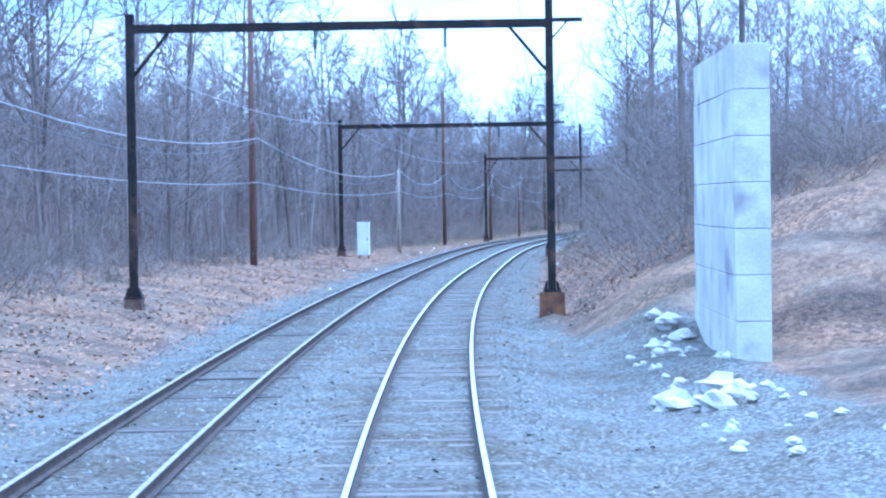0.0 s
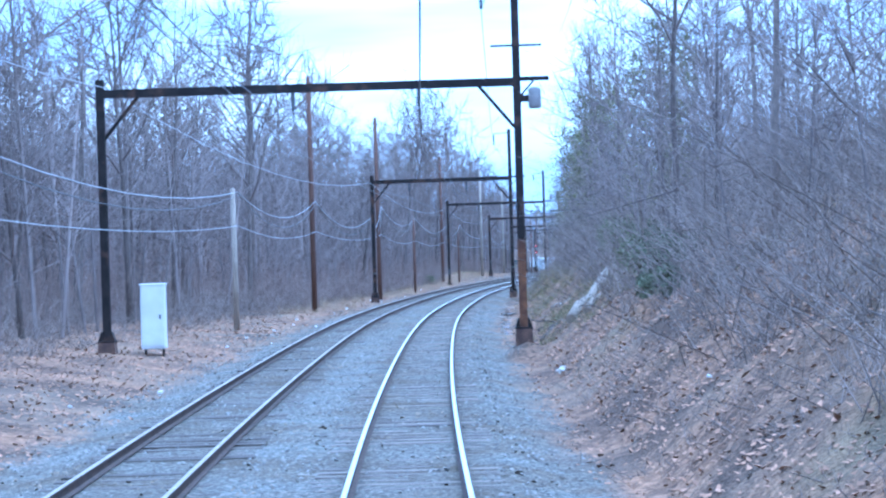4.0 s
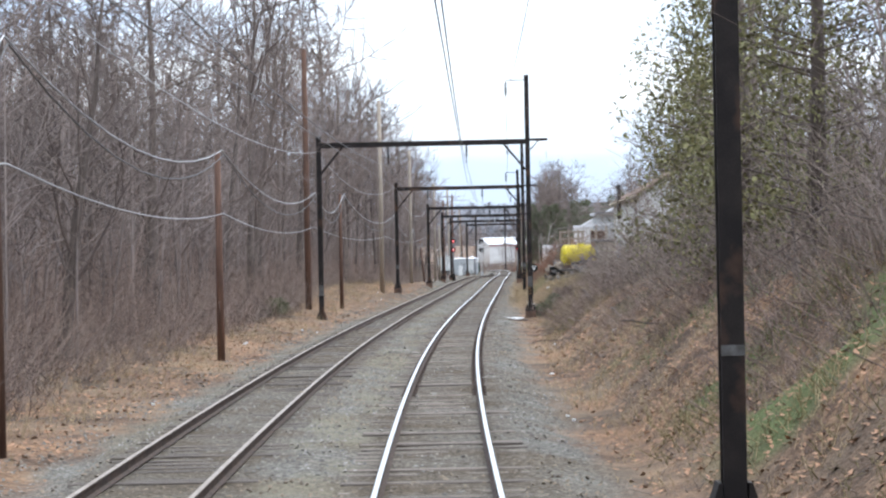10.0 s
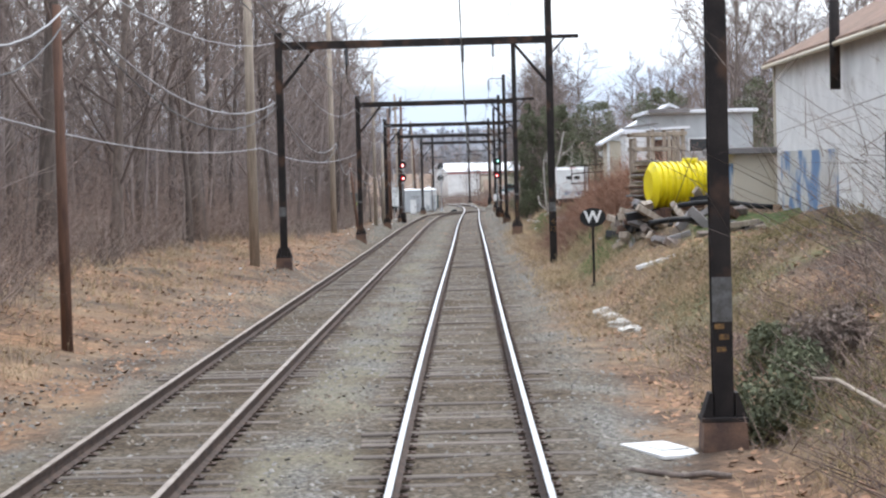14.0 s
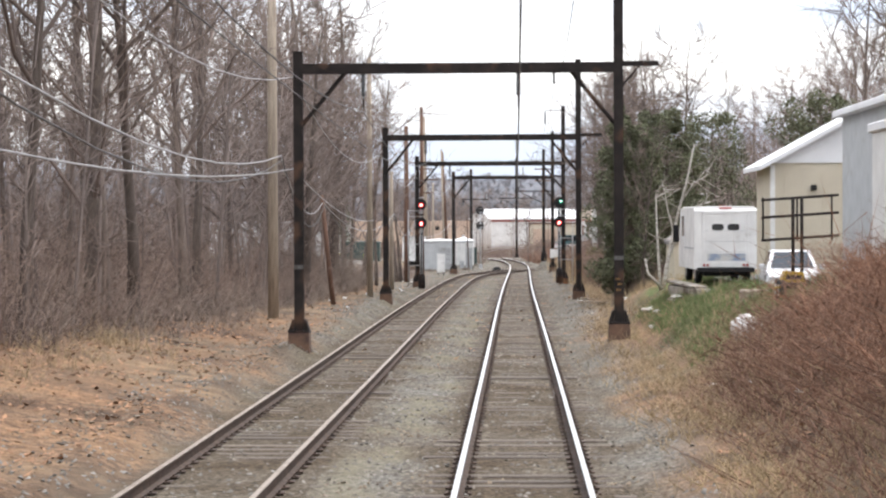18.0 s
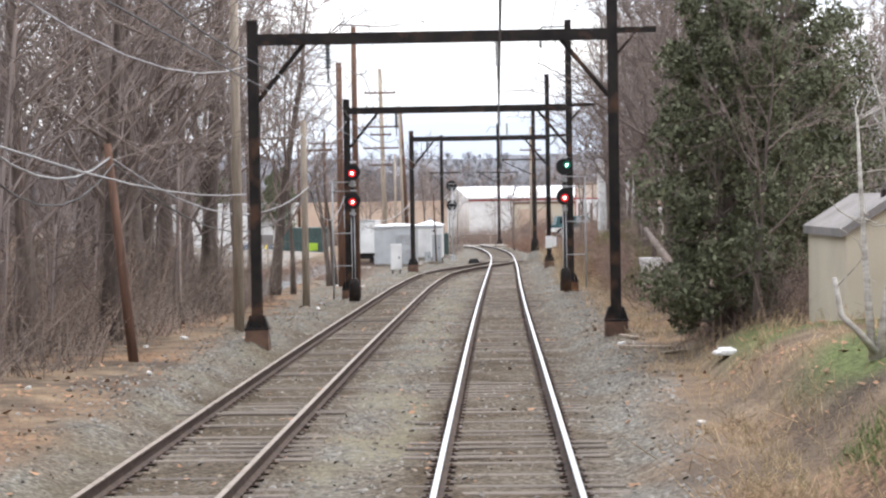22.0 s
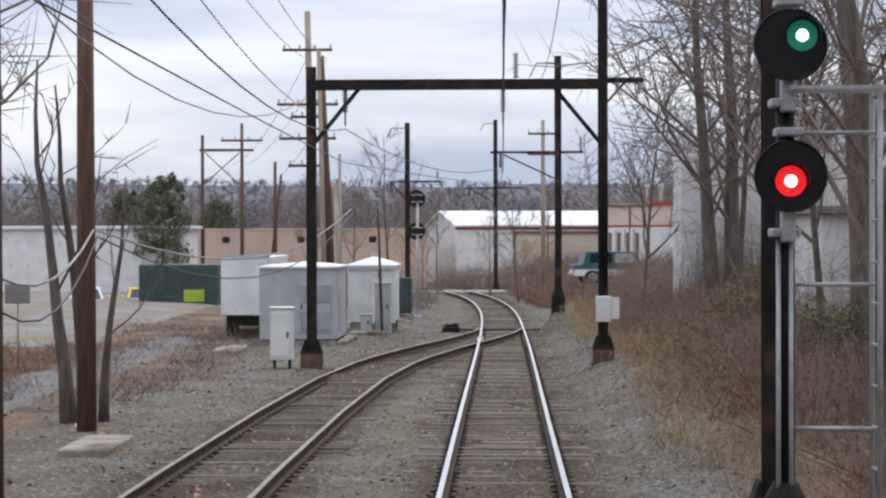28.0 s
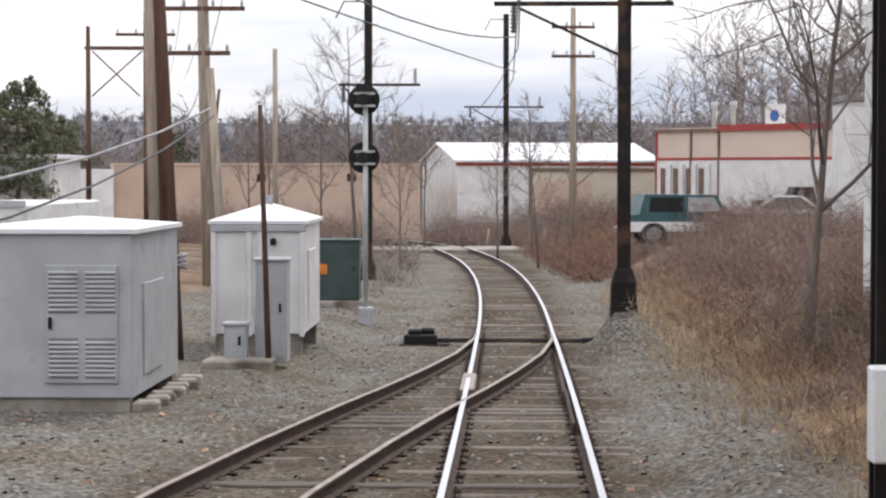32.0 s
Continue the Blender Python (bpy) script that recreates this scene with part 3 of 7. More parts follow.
def rail_mesh(name, s, lat, top, side):
    """A rail swept along the track; lat may change along it."""
    s = np.asarray(s, float)
    lat = np.broadcast_to(lat, s.shape)
    n = len(RAIL_OUT)
    v = np.stack([spot(s, lat + a, b + lead_rise(s)) for a, b in RAIL_OUT], 1).reshape(-1, 3)
    f, mi = [], []
    for k in range(len(s) - 1):
        for i in range(n):
            f.append((k * n + i, (k + 1) * n + i, (k + 1) * n + (i + 1) % n, k * n + (i + 1) % n))
            mi.append(0 if i in (6, 7, 8) else 1)
    sh = Shape()
    sh.v, sh.f, sh.m, sh.s = [tuple(p) for p in v], f, mi, [False] * len(f)
    return sh.mesh(name, [top, side])


def turnout(s):
    """The second track's middle, which joins ours at the switch."""
    return np.interp(s, [405, 415, 424, 430, 433, 437, 440.5, 443.7, 446.5, 450, 454], [LEFT_TRACK, -3.6, -3.38, -3.02, -2.74, -2.22, -1.7, -1.18, -0.76, -0.32, -0.03])


main_track = thing("main_track", Matrix(), "railway track with polished rails on weathered wooden ties", "railway track", kind="structure")
left_track = thing("second_track", Matrix(), "railway track with duller rails on weathered wooden ties", "railway track", kind="structure")
rs = np.r_[np.arange(-58, 440, 2.0), np.arange(440, 640, 1.0)]
for side in (-1, 1):
    part("rail", rail_mesh("rail", rs, lead_bend(rs) + side * 0.755, RAIL_TOP, RAIL_SIDE), [], main_track)
rs2 = np.r_[np.arange(-58, 404, 2.0), np.arange(404, 455.1, 1.0)]
for side in (-1, 1):
    part("rail", rail_mesh("rail", rs2, turnout(rs2) + side * 0.755, RAIL_DULL, RAIL_SIDE), [], left_track)

tie_shape = Shape().box(-1.3, 1.3, -0.115, 0.115, -0.36, -0.176, 0.012)
tie_me = tie_shape.mesh("tie", TIE)
plate = Shape()
for x in (-0.755, 0.755):
    plate.box(x - 0.16, x + 0.16, -0.09, 0.09, -0.178, -0.160, 0.004)
    for dx in (-0.1, 0.1):
        plate.box(x + dx - 0.015, x + dx + 0.015, -0.05, -0.02, -0.162, -0.140)


def ties(track, mid, s0, s1, near0, near1, seed):
    r = np.random.default_rng(seed)
    base_v = np.array(tie_shape.v)
    fs, vs, k = [], [], 0
    for s in np.arange(s0, s1, 0.54):
        s = s + r.normal(0, 0.02)
        m = place(s, float(mid(s)) + r.normal(0, 0.03), r.normal(-0.022, 0.013) + float(lead_rise(s)), r.normal(0, 0.7) + 0.046 * max(0.0, s - 458))
        if near0 <= s < near1:
            ob = new("tie", tie_me)
            ob.parent, ob.matrix_local = track, m
        else:
            vs.append(base_v @ np.array(m.to_3x3()).T + np.array(m.translation))
            fs += [tuple(i + k for i in f) for f in tie_shape.f]
            k += len(base_v)
    sh = Shape()
    sh.v, sh.f = [tuple(p) for p in np.concatenate(vs)], fs
    sh.m, sh.s = [0] * len(fs), [False] * len(fs)
    tagged(part("ties", sh, islands(TIE.copy(), 0.75, 1.25), track), kind="stuff")


def plates(track, mid, s0, s1):
    vs, fs, k = [], [], 0
    base_v = np.array(plate.v)
    for s in np.arange(s0, s1, 0.54):
        m = place(s, float(mid(s)), 0)
        vs.append(base_v @ np.array(m.to_3x3()).T + np.array(m.translation))
        fs += [tuple(i + k for i in f) for f in plate.f]
        k += len(base_v)
    sh = Shape()
    sh.v, sh.f, sh.m, sh.s = [tuple(p) for p in np.concatenate(vs)], fs, [0] * len(fs), [False] * len(fs)
    tagged(part("tie_plates", sh, RAIL_SIDE, track), kind="stuff")


# ---- catenary gantries ----
OCHRE = mat("worn_ochre_paint", (0.22, 0.125, 0.045), (0.05, 0.032, 0.022), 22.0, 0.85, 0.1)


def lettering(body, size, material):
    """A mesh of raised characters in the built-in font."""
    curve = bpy.data.curves.new("letter", "FONT")
    curve.body, curve.size, curve.align_x, curve.align_y, curve.extrude = body, size, "CENTER", "CENTER", 0.003
    ob = bpy.data.objects.new("letter_curve", curve)
    me = bpy.data.meshes.new_from_object(ob)
    bpy.data.objects.remove(ob)
    me.materials.append(material)
    return me


def h_section(w, d, t):
    a, b = w / 2, d / 2
    return [(-a, -b), (a, -b), (a, -b + t), (t / 2, -b + t), (t / 2, b - t), (a, b - t), (a, b), (-a, b), (-a, b - t), (-t / 2, b - t), (-t / 2, -b + t), (-a, -b + t)]


def insulator(name, x, y, z0, z1, parent, mats=INSULATOR):
    sh = Shape()
    n = 7
    zs, rr = [], []
    for k in range(n):
        a = z0 + (z1 - z0) * k / n
        b = z0 + (z1 - z0) * (k + 0.5) / n
        zs += [a, b]
        rr += [0.025, 0.075]
    sh.tube([(x, y, z) for z in zs + [z1]], rr + [0.02], 8)
    return part(name, sh, mats, parent)


def gantry(i, spec):
    s, xl, xr, fl, fr, beam = spec
    g = thing("catenary_gantry", place(s, 0), "black rusted steel portal carrying the overhead line" + (" on rusty concrete feet" if i > 4 else ""), "catenary gantry", "catenary gantries")
    w = 0.222
    tall = beam + 3.0
    for x, f, top, nm in ((xl, fl, beam + 0.28, "post"), (xr, fr, tall, "post")):
        post = part(nm, Shape().prism([(a + x, b) for a, b in h_section(w, 0.23, 0.032)], f - (0.9 if i == 4 and x > 0 else 0.1), top), RUST, g)
        part("cap_plate", Shape().box(x - w / 2 - 0.01, x + w / 2 + 0.01, -0.125, 0.125, top, top + 0.02), RUST, post)
        if i == 1 and top > beam + 1:
            part("rusted_lower_post", Shape().prism([(a * 1.03 + x, b * 1.03) for a, b in h_section(w, 0.235, 0.042)], f, f + 2.6), RUST_BRIGHT, post, "orange flaking rust")
        elif 2 <= i <= 5:
            part("painted_band", Shape().box(x - 0.113, x + 0.113, -0.122, -0.1155, f + 1.1 + 0.2 * (i % 3), f + 1.6), BAND, post, "faded painted band")
        if i == 4 and x > 0:
            continue
        gz = float(height(s, x)) - 0.3
        shoe = Shape()
        shoe.box(x - 0.26, x + 0.26, -0.24, 0.24, f - 0.02, f + 0.03, 0.006)
        for dx in (-1, 1):
            shoe.prism([(x + dx * 0.125, f + 0.03), (x + dx * 0.25, f + 0.03), (x + dx * 0.16, f + 0.3), (x + dx * 0.125, f + 0.3)][::dx], -0.15, 0.15, "y")
        part("base_shoe", shoe, RUST, g)
        foot = Shape()
        b0, b1 = (0.37, 0.35) if i == 0 and x > 0 else (0.27, 0.24)
        vs = [(x + sx * b, sy * b, z) for z, b in ((gz, b0), (f - 0.02, b1)) for sx, sy in ((-1, -1), (1, -1), (1, 1), (-1, 1))]
        foot.add(vs, [(0, 1, 2, 3), (4, 5, 6, 7), (0, 1, 5, 4), (1, 2, 6, 5), (2, 3, 7, 6), (3, 0, 4, 7)], convex=True)
        part("footing", foot, RUST_BRIGHT if x > 0 and i in (0, 7) else BROWN_BLOCK, g)
    bz = beam - 0.12
    part("beam", Shape().prism([(b, a + bz) for a, b in h_section(0.24, 0.24, 0.03)], xl + w / 2, xr - w / 2, "x"), RUST, g)
    for x, dx in ((xl + 0.1, 1), (xr - 0.1, -1)):
        br = Shape().tube([(x, 0, beam - 1.45), (x + dx * 1.05, 0, bz - 0.06)], 0.055, 6, smooth=False)
        part("brace", br, RUST, g)
    arm = Shape().box(xr + w / 2, xr + 0.95, -0.06, 0.06, beam - 0.1, beam + 0.02)
    arm.tube([(xr + 0.1, 0, beam - 0.55), (xr + 0.5, 0, beam - 0.1)], 0.03, 6)
    part("side_arm", arm, RUST, g)
    if i < 8:
        tip = Shape().tube([(xr, 0, tall - 0.22), (xr - 0.9, 0, tall - 0.22), (xr - 1.0, 0, tall - 0.3)], 0.025, 6)
        br = part("bracket_arm", tip, RUST, g)
        insulator("insulator", xr - 0.98, 0, tall - 0.95, tall - 0.32, br)
    hang = Shape().tube([(0, 0, bz - 0.1), (0, 0, bz - 0.95)], 0.02, 6)
    hg = part("hanger", hang, RUST, g)
    insulator("insulator", 0, 0, bz - 0.65, bz - 0.12, hg, PALE_INS if i > 5 else INSULATOR)
    hg = part("hanger", Shape().tube([(LEFT_TRACK, 0, bz - 0.1), (LEFT_TRACK, 0, bz - 0.95)], 0.02, 6), RUST, g)
    insulator("insulator", LEFT_TRACK, 0, bz - 0.65, bz - 0.12, hg)
    if i == 1:
        tf = part("transformer", Shape().tube([(xr + 0.52, 0, 7.0), (xr + 0.52, 0, 7.06), (xr + 0.52, 0, 7.56), (xr + 0.52, 0, 7.62)], [0.16, 0.19, 0.19, 0.12], 12), GREY_ROOF, g, "grey can transformer")
        part("hanger_plate", Shape().box(xr + 0.1, xr + 0.36, -0.04, 0.04, 7.2, 7.4), RUST, tf)
        part("cross_bar", Shape().box(xr - 0.75, xr + 0.75, -0.04, 0.04, beam + 0.92, beam + 0.98), RUST, g)
    if i == 4:
        for body, zz in (("4", fr + 0.98), ("13", fr + 0.74)):
            lo_ = part("painted_figure", lettering(body, 0.24, OCHRE), [], g, "worn ochre figure")
            lo_.matrix_local = pose(xr, -0.124, zz, 90, 0, 0)
    if i in (3, 5):
        for dx, zz in ((-0.03, 1.02), (0.02, 0.9), (-0.01, 0.76)):
            part("painted_mark", Shape().box(xr + dx - 0.06, xr + dx + 0.05, -0.122, -0.1165, fr + zz, fr + zz + 0.06), OCHRE, g, "worn ochre mark")
    if i == 8:
        for x in (0.3,):
            insulator("insulator", x, 0, beam + 0.02, beam + 0.62, g, PALE_INS)
        for x in (xr + 0.35, xr + 0.85):
            insulator("insulator", x, 0, beam - 0.35, beam + 0.05, g, PALE_INS)
        box = part("switch_box", Shape().box(xr - 0.18, xr + 0.16, -0.42, -0.2, 1.15, 1.75, 0.015), WHITE, g, "white metal switch box")
        part("door", Shape().box(xr + 0.17, xr + 0.36, -0.40, -0.36, 1.22, 1.72, 0.006), WHITE, box)
        for dx in (-0.05, 0.03, 0.09):
            part("conduit", Shape().tube([(xr + dx, -0.17, 1.7), (xr + dx, -0.17, beam - 0.5)], 0.022, 6), RUST, g)
    return g


for gi, spec in enumerate(GANTRIES):
    gantry(gi, spec)

# ---- trees and brush ----
def bare_tree(seed, h, limbs=15, subs=5, twigs=5, lean=0.0, low=0.3, thick=0.0095):
    """Trunk and crown meshes of a leafless tree."""
    r = np.random.default_rng(seed)
    t = np.linspace(0, 1, 8)
    wander = np.cumsum(r.normal(0, 0.012 * h, (8, 2)), 0) * t[:, None]
    tr = np.stack([wander[:, 0] + lean * h * t, wander[:, 1], t * h], 1)
    tr[0, 2] = -0.5
    trunk = Shape().tube(tr, thick * h * (1 - 0.86 * t) * np.r_[1.45, 1.05, np.ones(6)], 8)
    crown = Shape()

    def at(f):
        return np.array([np.interp(f, t, tr[:, k]) for k in range(3)])

    def grow(p, d, length, rad, segs, sides, curl):
        q, pts = p.copy(), [p.copy()]
        for _ in range(segs):
            d = d + r.normal(0, 0.13, 3) + np.array([0, 0, curl])
            d /= np.linalg.norm(d)
            q = q + d * length / segs
            pts.append(q.copy())
        crown.tube(pts, np.linspace(rad, rad * 0.3, segs + 1), sides, cap=False)
        return np.array(pts), d

    for k in range(limbs):
        f = low + (0.97 - low) * (k + r.random() * 0.8) / limbs
        az, el = k * 2.4 + r.normal(0, 0.4), radians(r.uniform(25, 62))
        d = np.array([math.cos(az) * math.cos(el), math.sin(az) * math.cos(el), math.sin(el)])
        ln = h * (0.40 * (1 - f) + 0.10) * r.uniform(0.75, 1.2)
        pts, _ = grow(at(f), d, ln, 0.0055 * h * (1.15 - f), 4, 4, 0.10)
        for j in range(subs):
            u = 0.3 + 0.7 * (j + r.random()) / subs
            p = np.array([np.interp(u, np.linspace(0, 1, 5), pts[:, c]) for c in range(3)])
            d2 = r.normal(0, 1, 3) + np.array([d[0], d[1], 0.7]) * 1.1
            d2 /= np.linalg.norm(d2)
            p2, _ = grow(p, d2, ln * r.uniform(0.3, 0.55), 0.0021 * h, 2, 3, 0.12)
            for _k in range(twigs):
                w = r.random()
                q = p2[0] * (1 - w) + p2[-1] * w
                d3 = d2 + r.normal(0, 0.75, 3) + np.array([0, 0, 0.35])
                d3 /= np.linalg.norm(d3)
                grow(q, d3, ln * r.uniform(0.16, 0.34), 0.013, 1, 3, 0.0)
    return trunk, crown


KINDS = []
for k in range(9):
    hh = (17, 20, 15, 22, 13, 18, 10, 14, 12)[k]
    a, b = bare_tree(40 + k, hh, limbs=(15, 17, 14, 18, 13, 15, 12, 20, 18)[k], subs=6, twigs=6, lean=(0.0, 0.02, -0.04, 0.0, 0.05, -0.02, 0.06, 0.03, 0.12)[k], low=(0.34, 0.42, 0.28, 0.45, 0.22, 0.36, 0.15, 0.2, 0.15)[k], thick=0.0185 if k > 6 else 0.0095)
    KINDS.append((hh, a.mesh("trunk", BARK), b.mesh("crown", TWIG)))
_first = {}


def tree(k, s, lat, h=None, turn=None, label="tall leafless deciduous tree with grey-brown bark", group="woods"):
    hh, tm, cm = KINDS[k]
    sc = (h or hh) / hh
    z = float(height(np.clip(s, -120, 560), np.clip(lat, -80, 80)))
    m = place(s, lat, z, rng.uniform(0, 360) if turn is None else turn) @ Matrix.Diagonal((sc, sc, sc, 1))
    if k not in _first:
        ob = thing("bare_tree", Matrix(), label, "tree", group)
        ob.scale = (1, 1, 1)
        part("trunk", tm, [], ob)
        part("crown", cm, [], ob, "fine bare twigs")
        _first[k] = ob
    else:
        ob = copy_thing(_first[k], Matrix())
        tagged(ob, label, "tree", group)
    ob.matrix_world = m
    return ob


def spikes(base, tip, rad, material, name):
    """Thin three-sided stems from base to tip."""
    n = len(base)
    d = tip - base
    d /= np.linalg.norm(d, axis=1, keepdims=True) + 1e-9
    u = np.cross(d, rng.normal(0, 1, (n, 3)))
    u /= np.linalg.norm(u, axis=1, keepdims=True) + 1e-9
    w = np.cross(d, u)
    rad = np.broadcast_to(rad, (n,))[:, None]
    v = np.stack([base + u * rad, base - 0.5 * u * rad + 0.87 * w * rad, base - 0.5 * u * rad - 0.87 * w * rad, tip], 1)
    o = np.arange(n)[:, None] * 4
    f = np.stack([o + [0, 1, 3], o + [1, 2, 3], o + [2, 0, 3]], 1).reshape(-1, 3)
    return soup(name, v.reshape(-1, 3), f, material)


def ground_at(s, lat, up=0.0):
    return spot(s, lat, height(s, lat) + up)


def thicket(name, n, srange, lrange, high, material, label, category="brush", keep=None, spread=0.5, rad=0.011, clump=14):
    """Clumps of thin stems rooted on the ground, as one mass."""
    c = max(1, n // clump)
    s0, l0 = rng.uniform(*srange, c), rng.uniform(*lrange, c)
    if keep is not None:
        ok = keep(s0, l0)
        s0, l0 = s0[ok], l0[ok]
    c = len(s0)
    s, lat = np.repeat(s0, clump) + rng.normal(0, 0.28, c * clump), np.repeat(l0, clump) + rng.normal(0, 0.28, c * clump)
    hh = np.repeat(rng.uniform(high[0], high[1], c), clump) * rng.uniform(0.4, 1.1, c * clump)
    base = ground_at(s, lat, -0.05)
    tip = base + np.stack([rng.normal(0, spread, len(s)) * hh, rng.normal(0, spread, len(s)) * hh, hh], 1)
    mid = base + (tip - base) * 0.55 + rng.normal(0, 0.08, base.shape) * hh[:, None]
    # side twigs
    k = rng.integers(0, len(s), len(s) * 2)
    w = rng.uniform(0.3, 0.95, (len(k), 1))
    tb = base[k] * (1 - w) + tip[k] * w
    tt = tb + rng.normal(0, 0.33, tb.shape) * hh[k][:, None] + np.array([0, 0, 0.1])
    me = spikes(np.concatenate([base, tb]), np.concatenate([tip, tt]), np.concatenate([np.full(len(base), rad), np.full(len(tb), rad * 0.6)]), material, name)
    return tagged(new(name, me), label, category, kind="stuff")


def leafy(name, centres, radii, n, material, label, category, size=0.09):
    """A crown of many small leaf sprays round a few uneven lobes."""
    k = rng.integers(0, len(centres), n)
    d = rng.normal(0, 1, (n, 3))
    d /= np.linalg.norm(d, axis=1, keepdims=True)
    p = np.asarray(centres)[k] + d * (np.asarray(radii)[k] * rng.uniform(0.35, 1.08, n)[:, None] ** 0.6)
    a, b = rng.normal(0, 1, (n, 3)), rng.normal(0, 1, (n, 3))
    sz = rng.uniform(0.5, 1.5, n)[:, None] * size
    a, b = a / np.linalg.norm(a, axis=1, keepdims=True) * sz, b / np.linalg.norm(b, axis=1, keepdims=True) * sz * 0.6
    v = np.stack([p - a, p + b, p + a, p - b], 1).reshape(-1, 3)
    return soup(name, v, np.arange(4 * n).reshape(-1, 4), material)



# ---- signals ----
def disc(cx, y, cz, r, mi=0, n=24, th=0.05):
    sh = Shape()
    a = np.arange(n) * 2 * math.pi / n
    vs = [(cx + r * math.cos(t), y + d, cz + r * math.sin(t)) for d in (0, th) for t in a]
    fs = [(i, (i + 1) % n, n + (i + 1) % n, n + i) for i in range(n)] + [tuple(range(n)), tuple(range(n, 2 * n))]
    return sh.add(vs, fs, mi, convex=True)


def signal_head(name, parent, x, y, z, r, lit, label):
    head = part(name, disc(x, y, z, r), BLACK, parent, label)
    part("rim", Shape().tube([(x + r * math.cos(t), y - 0.005, z + r * math.sin(t)) for t in np.linspace(0, 2 * math.pi, 25)], 0.012, 5, cap=False), BLACK, head)
    part("housing", Shape().tube([(x, y + 0.04, z), (x, y + 0.26, z)], [r * 0.62, r * 0.5], 14), BLACK, head)
    dx, dz = lit[2:] if lit else (0.0, -0.03)
    a = np.linspace(-0.3, math.pi + 0.3, 11)
    hood = Shape()
    for q in range(10):
        p = [(x + dx + 0.14 * math.cos(t), yy, z + dz + 0.14 * math.sin(t)) for t, yy in ((a[q], y), (a[q + 1], y), (a[q + 1], y - 0.12), (a[q], y - 0.12))]
        hood.add(p + [(px, py, pz + 0.006) for px, py, pz in p], [(0, 1, 2, 3), (7, 6, 5, 4)])
    part("hood", hood, BLACK, head)
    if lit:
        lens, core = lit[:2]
        # lit lens is wider than the unlit one, so its disc includes some glow
        part("lens", disc(x + dx, y - 0.012, z + dz, 0.122, n=20, th=0.012), lens, head, "lit signal lens, widened to take in its glow")
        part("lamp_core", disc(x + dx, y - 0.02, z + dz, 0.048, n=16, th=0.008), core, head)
    else:
        part("lens", disc(x + dx, y - 0.012, z + dz, 0.098, n=20, th=0.012), GLASS, head)
    return head


def colour_signal(s, x, foot, heads, label, ladder_x, ladder_top, r=0.28):
    g = thing("railway_signal", place(s, 0), label, "railway signal", "railway signals")
    top = heads[0][0] + 0.1
    part("mast", Shape().tube([(x, 0, foot), (x, 0, top)], 0.075, 12), BLACK, g, "black painted mast")
    for dx in (-0.065, 0.035):
        part("conduit", Shape().tube([(x + dx, -0.075, foot - 0.2), (x + dx, -0.075, heads[-1][0] - 0.5)], 0.021, 6), SILVER, g, "silver conduit")
    part("base", Shape().tube([(x, 0, foot - 0.4), (x, 0, foot + 0.25), (x, 0, foot + 0.42)], [0.2, 0.19, 0.1], 10), RUST, g)
    for z, lit in heads:
        signal_head("signal_head", g, x, -0.32, z, r, lit, "round black target with a lit lens" if lit else "round black target, unlit")
        br = part("bracket", Shape().box(x - 0.055, x + 0.055, -0.24, -0.08, z - r - 0.24, z - r + 0.03, 0.012), SILVER, g)
        part("clamp", Shape().box(x - 0.13, x + 0.1, -0.2, 0.08, z - r - 0.2, z - r - 0.13, 0.012), SILVER, br)
        part("clamp", Shape().box(x - 0.09, x + 0.13, -0.18, 0.08, z + r + 0.04, z + r + 0.11, 0.012), SILVER, br)
    lad = Shape()
    for yy in (-0.25, 0.1):
        lad.tube([(ladder_x, yy, foot - 0.3), (ladder_x, yy, ladder_top)], 0.024, 6)
    for z in np.arange(foot + 0.2, ladder_top, 0.33):
        lad.tube([(ladder_x, -0.25, z), (ladder_x, 0.1, z)], 0.013, 6)
    ladder = part("ladder", lad, SILVER, g, "grey steel ladder")
    for z in (foot + 0.85, foot + 2.0, heads[-1][0] + 0.35):
        part("stay", Shape().tube([(x, 0, z), (ladder_x, -0.05, z)], 0.02, 6), SILVER, ladder)
    lo, hi = min(x, ladder_x), max(x, ladder_x)
    for yy in np.linspace(-0.3, 0.2, 6):
        part("platform_slat", Shape().box(lo, hi + 0.1, yy - 0.02, yy + 0.02, ladder_top - 0.03, ladder_top, 0.0), SILVER, g)
    return g


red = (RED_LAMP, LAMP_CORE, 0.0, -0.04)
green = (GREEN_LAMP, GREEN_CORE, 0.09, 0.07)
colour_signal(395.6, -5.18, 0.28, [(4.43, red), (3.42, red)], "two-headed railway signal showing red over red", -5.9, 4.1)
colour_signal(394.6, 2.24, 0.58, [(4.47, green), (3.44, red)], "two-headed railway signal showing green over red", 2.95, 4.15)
mast = thing("railway_signal", place(459.2, 0), "slim grey signal mast with two black targets seen from behind", "railway signal", "railway signals")
part("mast", Shape().tube([(-3.26, 0, 0.2), (-3.26, 0, 4.9)], 0.055, 12), SILVER, mast)
for z in (4.85, 3.58):
    hd = part("signal_head", disc(-3.3, 0.14, z, 0.345), BLACK, mast)
    part("housing", Shape().tube([(-3.3, -0.14, z), (-3.3, 0.16, z)], [0.12, 0.2], 14), BLACK, hd)
    part("clamp", Shape().box(-3.5, -3.05, -0.1, 0.05, z - 0.16, z - 0.11).box(-3.5, -3.05, -0.1, 0.05, z + 0.11, z + 0.16), SILVER, hd)
part("mast_base", Shape().box(-3.42, -3.1, -0.16, 0.16, -0.3, 0.3, 0.02), SILVER, mast)

